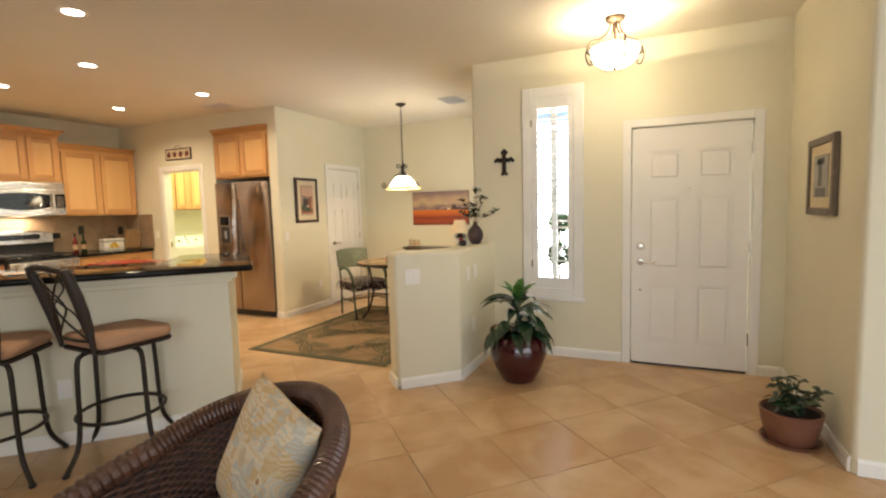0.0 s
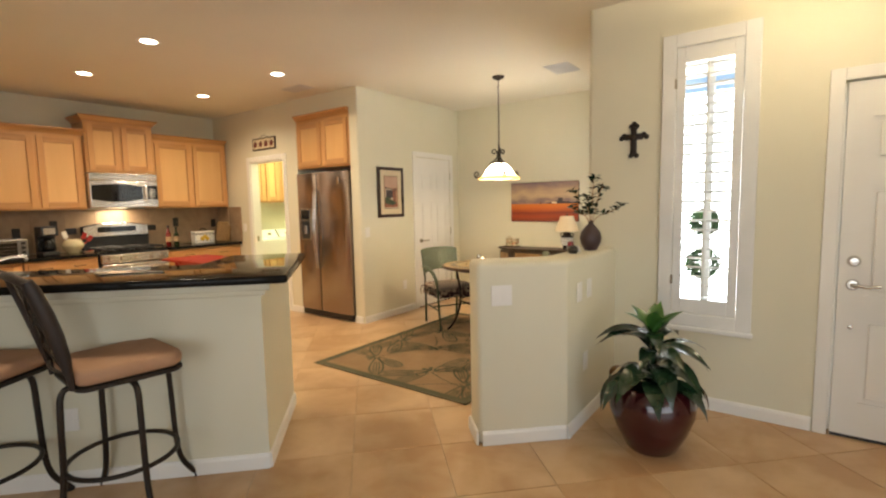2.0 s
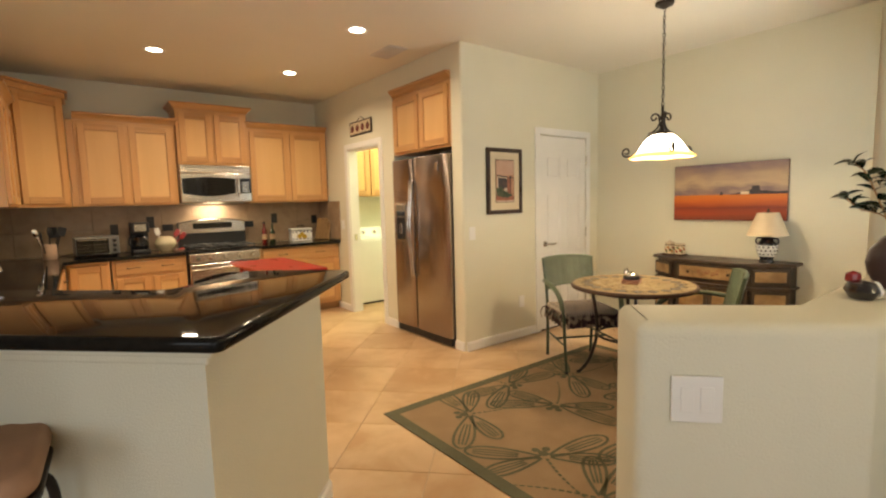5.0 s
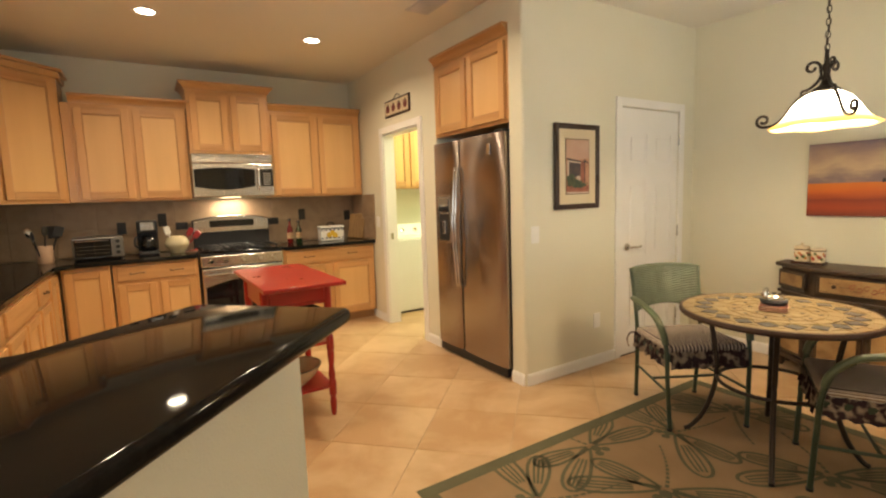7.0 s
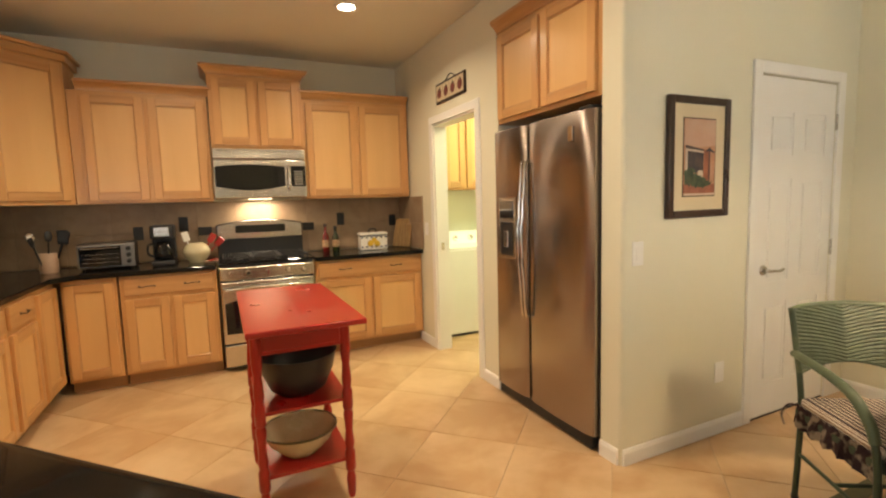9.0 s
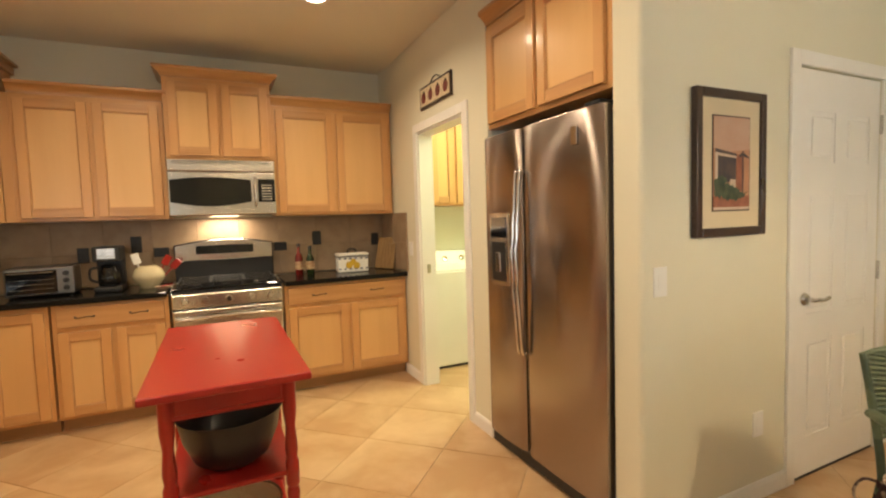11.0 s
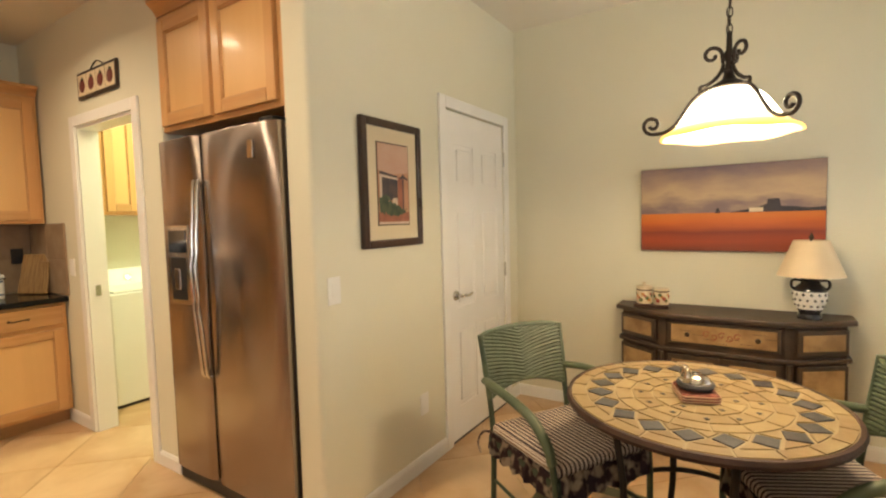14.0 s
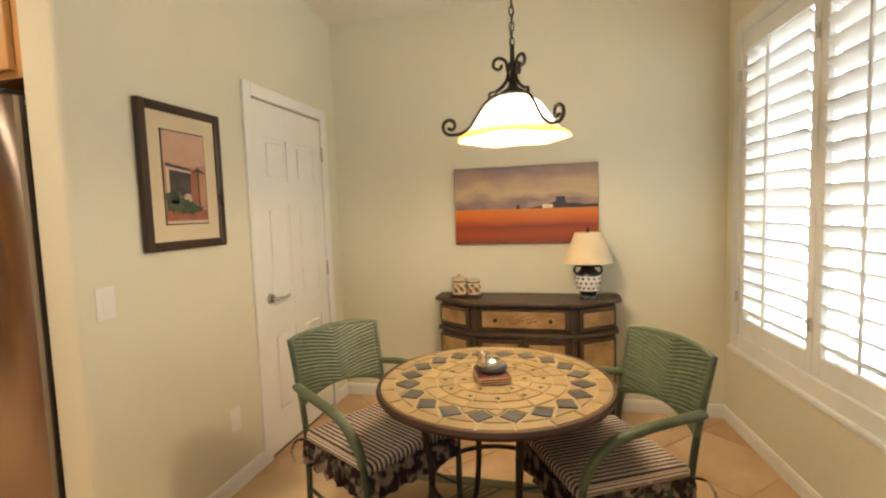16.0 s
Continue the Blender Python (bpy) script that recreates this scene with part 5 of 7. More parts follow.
def dragonfly():
    b = bmesh.new()
    for s in (-1, 1):
        for ang, L, W in ((20, 0.42, 0.082), (-17, 0.35, 0.075)):
            a = radians(ang if s > 0 else 180 - ang)
            ca, sa = math.cos(a), math.sin(a)
            outline = []
            for k in range(25):
                t = k / 24
                x = L * (0.5 - 0.5 * math.cos(2 * math.pi * t)) if k else 0
                y = W * math.sin(2 * math.pi * t) * (0.35 + 0.65 * x / L)
                outline.append((0.02 * s + x * ca - y * sa, x * sa + y * ca))
            strip(b, outline[1:24], 0.018)
            for f in (-0.42, 0.0, 0.42):
                vein = []
                for k in range(9):
                    x = L * (0.30 + 0.60 * k / 8)
                    y = f * W * (0.35 + 0.65 * x / L) * math.sin(math.pi * min(0.92, x / L)) ** 0.5
                    vein.append((0.02 * s + x * ca - y * sa, x * sa + y * ca))
                strip(b, vein, 0.012)
    for k in range(11):
        y0 = -0.02 - k * 0.036
        off = 0.06 * (k / 10) ** 2
        off2 = 0.06 * ((k + 0.7) / 10) ** 2
        strip(b, [(off, y0), (off2, y0 - 0.026)], 0.018 - 0.0008 * k)
    for x, y, r in ((0, 0.035, 0.030), (-0.03, 0.075, 0.024), (0.03, 0.075, 0.024)):
        vs = [b.verts.new((x + r * math.cos(k * math.pi / 5), y + r * math.sin(k * math.pi / 5), 0.0084)) for k in range(10)]
        b.faces.new(vs)
    return b


def fly_on_rug(x, y, turn, size=1.0):
    b = dragonfly()
    bmesh.ops.transform(b, matrix=pose(x, y, 0, 0, 0, turn) @ Matrix.Diagonal((size, size, 1, 1)), verts=b.verts)
    for co, no in (((RX0 + 0.074, 0, 0), (-1, 0, 0)), ((RX1 - 0.074, 0, 0), (1, 0, 0)), ((0, RY0 + 0.074, 0), (0, -1, 0)), ((0, RY1 - 0.074, 0), (0, 1, 0))):
        bmesh.ops.bisect_plane(b, geom=b.verts[:] + b.edges[:] + b.faces[:], plane_co=co, plane_no=no, clear_outer=True)
    if b.faces:
        part("dragonfly", b, RUGG, rug, "olive woven dragonfly")


for x, y, r in ((-0.83, -1.00, 62), (-0.30, -1.28, 118), (-0.86, -1.66, -30), (0.22, -0.99, 70), (-0.22, -1.90, 15), (0.42, -1.65, 130), (0.75, -1.05, -60), (0.80, -2.0, 40), (-0.95, -2.06, 205), (-0.28, -0.82, 190)):
    fly_on_rug(x, y, r)

# console
ANT = material("antique_black_paint", (0.030, 0.020, 0.014), 0.45, dark=(0.09, 0.05, 0.025), scale=12, amount=0.55, fine=70, bump=0.02)
GOLDP = material("aged_gold_panel", (0.44, 0.28, 0.12), 0.5, dark=(0.22, 0.12, 0.045), scale=9, amount=0.7, fine=40, bump=0.02, rand=0.2)
MOTIF = material("faded_red_scroll", (0.26, 0.06, 0.025), 0.6)
cs = thing("console_table", "antique black and gold bow-front console cabinet", "console", pose(XP - 0.016, -1.385, 0, 0, 0, -90))
# local: x along the wall, front towards -y


def bow(o, inset=0.0):
    w = 0.585
    return [(-w - o, 0), (-w - o, -0.16 - o * 0.5), (-0.33, -0.33 - o), (-0.29 - inset, -0.345 - o), (0.29 + inset, -0.345 - o), (0.33, -0.33 - o), (w + o, -0.16 - o * 0.5), (w + o, 0)]


part("top", prism(rounded(bow(0.02), [0, 0.02, 0.02, 0.01, 0.01, 0.02, 0.02, 0], 3), 0.775, 0.803, 0.008, 2), ANT, cs, "worn black top")
body = part("body", prism(bow(-0.02), 0.10, 0.775), ANT, cs)
part("waist_moulding", prism(rounded(bow(0.004), [0, 0.02, 0.02, 0.01, 0.01, 0.02, 0.02, 0], 3), 0.575, 0.597, 0.006, 2), ANT, cs)
part("base_moulding", prism(rounded(bow(0.008), [0, 0.02, 0.02, 0.01, 0.01, 0.02, 0.02, 0], 3), 0.085, 0.125, 0.008, 2), ANT, cs)
dw = part("drawer", box(-0.275, 0.275, -0.340, -0.322, 0.625, 0.755, 0.004), ANT, cs)
part("panel", box(-0.255, 0.255, -0.344, -0.339, 0.64, 0.742, 0.003), GOLDP, dw, "aged gold painted panel")
for k in range(5):
    c0 = (-0.075 + 0.0375 * k, 0.691 + 0.004 * (-1) ** k)
    pts = scroll(c0[0], c0[1], 0.020, 0.006, 40 + 180 * (k % 2), 380 + 180 * (k % 2), 12)
    part("scroll", tube([(x, -0.3445, z) for x, _, z in pts], 0.0032, 5), MOTIF, dw)
for k in range(9):
    x = -0.235 + 0.47 * ((k * 5) % 9) / 8
    part("worn_streak", box(x - 0.03, x + 0.03, -0.3448, -0.3436, 0.648 + 0.010 * ((k * 3) % 8), 0.6505 + 0.010 * ((k * 3) % 8), 0.0004), ANT, dw, "dark worn streak")
for x in (-0.17, 0.17):
    part("knob", lathe([(0.006, 0), (0.007, 0.008), (0.014, 0.014), (0.013, 0.022), (0, 0.026)], 12, None, pose(x, -0.344, 0.69, 90)), BRONZE, dw, "", 40)
for s in (-1, 1):
    dd = part("door", box(s * 0.145 - 0.135, s * 0.145 + 0.135, -0.340, -0.322, 0.14, 0.565, 0.004), ANT, cs)
    part("panel", box(s * 0.145 - 0.108, s * 0.145 + 0.108, -0.344, -0.339, 0.17, 0.535, 0.003), GOLDP, dd, "aged gold painted panel")
    part("knob", lathe([(0.005, 0), (0.011, 0.012), (0, 0.02)], 10, None, pose(s * 0.02, -0.340, 0.36, 90)), BRONZE, dd)
    a = math.degrees(math.atan2(0.17, 0.255))
    mm = pose(s * 0.453, -0.252, 0, 0, 0, s * a)
    for z0, z1 in ((0.625, 0.755), (0.14, 0.565)):
        sp = part("side_panel", box(-0.135, 0.135, -0.010, 0.002, z0, z1, 0.004), ANT, cs)
        sp.matrix_local = mm
        part("panel", box(-0.112, 0.112, -0.014, -0.009, z0 + 0.022, z1 - 0.022, 0.003), GOLDP, sp, "aged gold painted panel")
    part("pilaster", tube(curve([(s * 0.31, -0.335, 0.13), (s * 0.31, -0.345, 0.35), (s * 0.31, -0.338, 0.575)], 4), 0.016, 8), ANT, cs, "", 60)
    for y, x in ((-0.02, 0.55), (-0.31, 0.31), (-0.14, 0.55)):
        part("foot", lathe([(0.016, 0.001), (0.024, 0.02), (0.03, 0.06), (0.02, 0.085), (0, 0.09)], 12, None, pose(s * x, y, 0)), ANT, cs, "", 40)

# table lamp on the console
LINEN = material("cream_linen", (0.70, 0.58, 0.40), 0.85, dark=(0.64, 0.51, 0.34), scale=9, fine=240, bump=0.02)
DARKC = material("black_glaze", (0.018, 0.016, 0.02), 0.2, scale=6, bump=0, coat=0.4)
lp = thing("table_lamp", "dark ceramic table lamp with white band and cream shade", "lamp", pose(1.82, -1.785, 0.804))
part("foot", lathe([(0, 0), (0.055, 0.0), (0.055, 0.02), (0.05, 0.028), (0, 0.03)], 24), DARKC, lp, smooth=40)
part("vase", lathe([(0.045, 0.028), (0.055, 0.05), (0.068, 0.09), (0.075, 0.14), (0.070, 0.165), (0.045, 0.19), (0.038, 0.205), (0.045, 0.215), (0.035, 0.22), (0, 0.222)], 28), DARKC, lp, smooth=50)
bd = part("band", lathe([(0.0570, 0.055), (0.0695, 0.09), (0.0765, 0.135), (0.0755, 0.15)], 28), WHITE, lp, "white patterned band", 50)
for r_, z in ((0.0645, 0.075), (0.0725, 0.105), (0.0765, 0.135)):
    for k in range(14):
        a = 2 * math.pi * (k + (0.5 if z == 0.105 else 0)) / 14
        part("lozenge", prism([(0.009, 0), (0, 0.009), (-0.009, 0), (0, -0.009)], 0, 0.002), DARKC, bd).matrix_local = pose(r_ * math.cos(a), r_ * math.sin(a), z) @ pose(0, 0, 0, 0, 0, math.degrees(a)) @ pose(0, 0, 0, 0, 78, 0)
for s in (-1, 1):
    part("handle", tube(curve([(0, s * 0.04, 0.205), (0, s * 0.075, 0.205), (0, s * 0.082, 0.175), (0, s * 0.068, 0.155)], 4), 0.007, 8), DARKC, lp, "", 60)
part("neck", tube([(0, 0, 0.22), (0, 0, 0.44)], 0.007, 8), BRONZE, lp)
part("shade", lathe([(0.150, 0.232), (0.078, 0.42), (0.076, 0.42), (0.148, 0.232), (0.150, 0.232)], 36), LINEN, lp, "cream fabric shade", 40)
part("finial", lathe([(0.004, 0.42), (0.012, 0.435), (0.006, 0.45), (0, 0.462)], 10), BRONZE, lp)
part("spider", tube([(-0.077, 0, 0.418), (0.077, 0, 0.418)], 0.002, 5), BRONZE, lp)

# canisters
FRUIT = material("canister_cream", (0.66, 0.56, 0.38), 0.35, dark=(0.58, 0.47, 0.30), scale=14, fine_amount=0.05, coat=0.3)
FRUIT_INKS = [(material("painted_red_fruit", (0.34, 0.05, 0.025), 0.35, scale=40), "painted red fruit"),
              (material("painted_orange_fruit", (0.50, 0.19, 0.03), 0.35, scale=40), "painted orange fruit"),
              (material("painted_leaf_green", (0.09, 0.12, 0.03), 0.4, scale=40), "painted green leaf")]
c = thing("canister_rack", "two painted fruit canisters in a small rack", "canister", pose(1.84, -1.0, 0.804, 0, 0, -90))
part("rack", box(-0.10, 0.10, -0.052, 0.052, 0, 0.020, 0.004), RUST, c)
for k, (x, h) in enumerate(((-0.047, 0.112), (0.051, 0.108))):
    cn = part("canister", lathe([(0, 0.020), (0.044, 0.020), (0.046, 0.026), (0.046, h), (0.043, h + 0.004), (0, h + 0.004)], 20, None, pose(x, 0, 0)), FRUIT, c, smooth=40)
    rim_h = 0.014 if k == 0 else 0.008
    part("lid", lathe([(0.047, h + 0.004), (0.047, h + 0.004 + rim_h), (0.02, h + 0.022), (0.01, h + 0.026), (0.013, h + 0.038), (0, h + 0.044)], 20, None, pose(x, 0, 0)) if k == 0 else lathe([(0.047, h + 0.004), (0.047, h + 0.004 + rim_h), (0, h + 0.014)], 20, None, pose(x, 0, 0)), FRUIT, cn, "cream lid", 40)
    part("band", lathe([(0.0465, h - 0.010), (0.0475, h - 0.009), (0.0475, h - 0.003), (0.0465, h - 0.002)], 20, None, pose(x, 0, 0)), RUST, cn, "dark red painted band")
    for j in range(11):
        ink, lab = FRUIT_INKS[(j * 2 + k) % 3]
        a = radians(-90 - 78 + 156 * j / 10)
        r = 0.009 + 0.004 * ((j * 5) % 3) / 2
        blob = part("fruit", lathe([(0, 0.0022), (r * 0.7, 0.0018), (r, 0)], 9), ink, cn, lab)
        blob.matrix_local = pose(x + 0.0455 * math.cos(a), 0.0455 * math.sin(a), 0.045 + 0.036 * ((j * 7) % 4) / 3) @ pose(0, 0, 0, 0, 0, math.degrees(a)) @ pose(0, 0, 0, 0, 90, 0)

# landscape painting
def ramp_material(name, axis, stops, rough=0.6, noise_scale=7.0, amount=0.10, stretch=(1, 1, 1)):
    """Bands of colour along one axis of the object, broken up by brush-like noise."""
    m = bpy.data.materials.new(name)
    m.use_nodes = True
    nt = m.node_tree
    p = nt.nodes["Principled BSDF"]
    tc = nt.nodes.new("ShaderNodeTexCoord")
    sep = nt.nodes.new("ShaderNodeSeparateXYZ")
    nt.links.new(tc.outputs["Object"], sep.inputs[0])
    mp = nt.nodes.new("ShaderNodeMapping")
    mp.inputs["Scale"].default_value = stretch
    nt.links.new(tc.outputs["Object"], mp.inputs[0])
    nz = nt.nodes.new("ShaderNodeTexNoise")
    nz.inputs["Scale"].default_value, nz.inputs["Detail"].default_value = noise_scale, 6
    nt.links.new(mp.outputs[0], nz.inputs["Vector"])
    ad = nt.nodes.new("ShaderNodeMath")
    ad.operation = "MULTIPLY_ADD"
    nt.links.new(nz.outputs[0], ad.inputs[0])
    ad.inputs[1].default_value = amount
    nt.links.new(sep.outputs[axis], ad.inputs[2])
    cr = nt.nodes.new("ShaderNodeValToRGB")
    e = cr.color_ramp
    e.elements[0].position, e.elements[0].color = stops[0][0], (*stops[0][1], 1)
    e.elements[1].position, e.elements[1].color = stops[-1][0], (*stops[-1][1], 1)
    for pos, col in stops[1:-1]:
        q = e.elements.new(pos)
        q.color = (*col, 1)
    nt.links.new(ad.outputs[0], cr.inputs[0])
    nt.links.new(cr.outputs[0], p.inputs["Base Color"])
    p.inputs["Roughness"].default_value = rough
    return m


FIELD = ramp_material("painted_field", 2, [(0.03, (0.16, 0.028, 0.012)), (0.10, (0.34, 0.05, 0.012)), (0.155, (0.22, 0.03, 0.012)), (0.215, (0.55, 0.12, 0.012)), (0.27, (0.62, 0.17, 0.02))], 0.5, 5, 0.07, (0.4, 0.4, 3.5))
SKY = ramp_material("painted_sky", 2, [(0.32, (0.13, 0.09, 0.12)), (0.42, (0.22, 0.15, 0.15)), (0.50, (0.50, 0.36, 0.22)), (0.58, (0.38, 0.26, 0.19)), (0.70, (0.20, 0.14, 0.17))], 0.5, 5, 0.30, (0.8, 0.8, 2.2))
pt = thing("painting", "unframed landscape painting of an orange field at dusk", "painting", pose(XP - 0.001, -0.905, 1.145, 0, 0, -90))
PW, PH = 0.96, 0.525
part("canvas", box(0, PW, -0.028, -0.001, 0, PH, 0.003), material("canvas_edge", (0.16, 0.10, 0.07), 0.8), pt)
part("sky_paint", box(0.002, PW - 0.002, -0.0300, -0.0275, 0.238, PH - 0.002), SKY, pt)
part("field_paint", box(0.002, PW - 0.002, -0.0302, -0.0275, 0.002, 0.238), FIELD, pt)
FARM = material("painted_trees", (0.045, 0.035, 0.045), 0.6, scale=14)
pts = [(0.50, 0), (0.56, 0.012), (0.61, 0.02), (0.66, 0.035), (0.69, 0.05), (0.72, 0.034), (0.80, 0.03), (0.88, 0.018), (PW - 0.002, 0.024), (PW - 0.002, 0)]
b = prism(pts, 0, 0.002)
bmesh.ops.transform(b, matrix=pose(0, -0.0300, 0.236, 90), verts=b.verts)
part("tree_line", b, FARM, pt)
part("farmhouse", box(0.60, 0.67, -0.0335, -0.0300, 0.238, 0.262), LINEN, pt, "pale farmhouse")
b = prism([(0.685, 0.03), (0.69, 0.075), (0.745, 0.078), (0.755, 0.03)], 0, 0.003)
bmesh.ops.transform(b, matrix=pose(0, -0.0300, 0.236, 90), verts=b.verts)
part("tall_tree", b, FARM, pt)
b = prism([(0.425, 0), (0.433, 0.03), (0.445, 0.03), (0.452, 0)], 0, 0.003)
bmesh.ops.transform(b, matrix=pose(0, -0.0300, 0.234, 90), verts=b.verts)
part("far_tree", b, FARM, pt)


def framed(m, w, h, frame_w, mat_w, frame_mat, label):
    f = thing("framed_picture", label, "picture", m)
    for x0, x1, z0, z1 in ((0, frame_w, 0, h), (w - frame_w, w, 0, h), (frame_w, w - frame_w, 0, frame_w), (frame_w, w - frame_w, h - frame_w, h)):
        part("frame_side", box(x0, x1, -0.03, 0, z0, z1, 0.006, 2), frame_mat, f)
    part("mount", box(frame_w - 0.003, w - frame_w + 0.003, -0.018, -0.002, frame_w - 0.003, h - frame_w + 0.003), MOUNT, f, "cream mount")
    e_ = frame_w + mat_w
    part("fillet", box(e_ - 0.006, w - e_ + 0.006, -0.0195, -0.017, e_ - 0.006, h - e_ + 0.006), frame_mat, f)
    return f, e_


MOUNT = material("cream_mount", (0.66, 0.56, 0.38), 0.8, dark=(0.62, 0.52, 0.35), scale=4, fine=200, bump=0.006)
WALNUT = material("dark_walnut", (0.028, 0.014, 0.010), 0.3, dark=(0.05, 0.024, 0.014), scale=6, fine=60, bump=0.006)
PW2, PH2 = 0.463, 0.617
f, e_ = framed(pose(0.280, -0.0005, 1.256), PW2, PH2, 0.038, 0.075, WALNUT, "dark-framed print of an adobe house with cream mount")
ADOBE = material("adobe_pink", (0.52, 0.27, 0.16), 0.6, dark=(0.40, 0.19, 0.10), scale=9)
pr = part("print", box(e_, PW2 - e_, -0.0212, -0.019, e_, PH2 - e_), ADOBE, f, "print of a pink adobe house")
DK = material("print_shadow", (0.035, 0.03, 0.04), 0.6, scale=20, dark=(0.09, 0.06, 0.05), amount=0.8)
GRN = material("print_green", (0.03, 0.055, 0.03), 0.6, scale=30, dark=(0.08, 0.10, 0.05), amount=0.9)
SKYB = material("print_sky", (0.56, 0.36, 0.26), 0.6, dark=(0.50, 0.29, 0.19), scale=10)
PALE = material("print_pale_plaster", (0.62, 0.48, 0.36), 0.6, scale=18)
RUSTP = material("print_rust", (0.36, 0.12, 0.065), 0.6, dark=(0.26, 0.09, 0.05), scale=24, amount=0.8)
LW, LH = PW2 - 2 * e_, PH2 - 2 * e_


def inked(points, mat, level, name="shape"):
    """A flat printed shape, its outline given in parts of the print's width and height."""
    b = prism([(e_ + x * LW, e_ + z * LH) for x, z in points], 0, 0.0004)
    bmesh.ops.transform(b, matrix=pose(0, -0.0212 - 0.0005 * level, 0, 90), verts=b.verts)
    part(name, b, mat, pr)


def slab_of(x0, x1, z0, z1):
    return [(x0, z0), (x1, z0), (x1, z1), (x0, z1)]


inked([(0, 0.66), (0.45, 0.63), (1, 0.66), (1, 1), (0, 1)], SKYB, 1)
inked(slab_of(0.0, 1.0, 0.0, 0.03), PALE, 1)
inked(slab_of(0.0, 1.0, 0.03, 0.15), RUSTP, 1)
inked(slab_of(0.06, 0.62, 0.30, 0.60), DK, 1, "window")
inked(slab_of(0.04, 0.11, 0.30, 0.60), PALE, 2)
inked([(0.04, 0.59), (0.62, 0.56), (0.62, 0.585), (0.04, 0.62)], PALE, 3, "lintel")
inked([(0.04, 0.62), (0.62, 0.585), (0.62, 0.61), (0.04, 0.66)], DK, 3)
inked(slab_of(0.63, 0.80, 0.20, 0.60), RUSTP, 1, "pier")
inked(slab_of(0.79, 0.83, 0.16, 0.64), DK, 2, "post")
inked([(0.70, 0.60), (0.80, 0.63), (0.97, 0.58), (0.97, 0.56), (0.80, 0.59), (0.70, 0.57)], DK, 3, "branch")
inked(slab_of(0.45, 0.60, 0.24, 0.33), PALE, 2)
for x, z, rx_, rz_ in ((0.14, 0.24, 0.16, 0.11), (0.34, 0.20, 0.20, 0.09), (0.58, 0.17, 0.18, 0.07), (0.22, 0.31, 0.12, 0.06), (0.74, 0.16, 0.12, 0.035)):
    inked([(min(1, max(0, x + rx_ * (1 + 0.25 * math.sin(5.3 * k + 9 * x)) * math.cos(k * math.pi / 9))), z + rz_ * (1 + 0.2 * math.sin(3.7 * k)) * math.sin(k * math.pi / 9)) for k in range(18)], GRN, 4, "bush")
inked([(0.66, 0.13), (0.80, 0.17), (0.97, 0.205), (0.82, 0.155)], GRN, 5, "agave")
# picture in the entry
PEWTER = material("bronze_frame", (0.16, 0.12, 0.085), 0.4, 0.4, scale=20, fine=80)
f, e_ = framed(pose(-0.985, YE + 0.0005, 1.31, 0, 0, 180), 0.50, 0.47, 0.045, 0.07, PEWTER, "bronze-framed print with cream mount on the entry wall")
pr = part("print", box(e_, 0.50 - e_, -0.0212, -0.019, e_, 0.47 - e_), material("grey_print", (0.40, 0.38, 0.34), 0.6, scale=14), f)
for x0, x1, z0, z1 in ((0.09, 0.16, 0.06, 0.22), (0.04, 0.23, 0.0, 0.05), (0.06, 0.20, 0.19, 0.23)):
    part("shape", box(e_ + x0, e_ + x1, -0.0222, -0.0205, e_ + z0, e_ + z1), material("print_grey_shape", (0.16, 0.15, 0.15), 0.6, scale=20), pr)
# small sign over the laundry door
sg = thing("wall_sign", "small plaque with four red fruit tiles over the doorway", "sign", pose(-0.001, 2.095, 2.20, 0, 0, -90))
part("board", box(0, 0.53, -0.016, 0, 0, 0.165, 0.003), WALNUT, sg)
for k in range(4):
    x = 0.018 + k * 0.125
    pl = part("tile", box(x, x + 0.118, -0.019, -0.015, 0.018, 0.147, 0.003), MOUNT, sg, "cream tile with dark red fruit")
    part("fruit", lathe([(0, 0.004), (0.03, 0.003), (0.042, 0)], 12, None, pose(x + 0.059, -0.019, 0.078, 90)), material("dark_red_fruit", (0.16, 0.025, 0.02), 0.5), pl)
    part("leaf", prism([(0, 0), (0.03, 0.012), (0.005, 0.025)], 0, 0.003), GRN, pl).matrix_local = pose(x + 0.059, -0.020, 0.105, 90)
part("hanger", tube(curve([(0.17, -0.006, 0.165), (0.265, -0.008, 0.20), (0.36, -0.006, 0.165)], 5), 0.004, 6), IRON, sg)

# pendant lamp
SHADE = bpy.data.materials.new("frosted_amber_glass")
SHADE.use_nodes = True
nt = SHADE.node_tree
p_ = nt.nodes["Principled BSDF"]
tc = nt.nodes.new("ShaderNodeTexCoord")
sep = nt.nodes.new("ShaderNodeSeparateXYZ")
nt.links.new(tc.outputs["Object"], sep.inputs[0])
cr = nt.nodes.new("ShaderNodeValToRGB")
cr.color_ramp.elements[0].position, cr.color_ramp.elements[0].color = 0.004, (0.062, 0.031, 0.003, 1)
cr.color_ramp.elements[1].position, cr.color_ramp.elements[1].color = 0.085, (1.0, 0.83, 0.56, 1)
q = cr.color_ramp.elements.new(0.03)
q.color = (0.095, 0.06, 0.016, 1)
nt.links.new(sep.outputs[2], cr.inputs[0])
nt.links.new(cr.outputs[0], p_.inputs["Emission Color"])
p_.inputs["Emission Strength"].default_value = 22.0
p_.inputs["Base Color"].default_value = (0.8, 0.62, 0.38, 1)
p_.inputs["Roughness"].default_value = 0.3
PEND = (0.72, -1.44, 1.668)
pd = thing("pendant_lamp", "wrought iron pendant lamp with lit bell glass shade", "pendant lamp", pose(*PEND, 0, 0, 103))
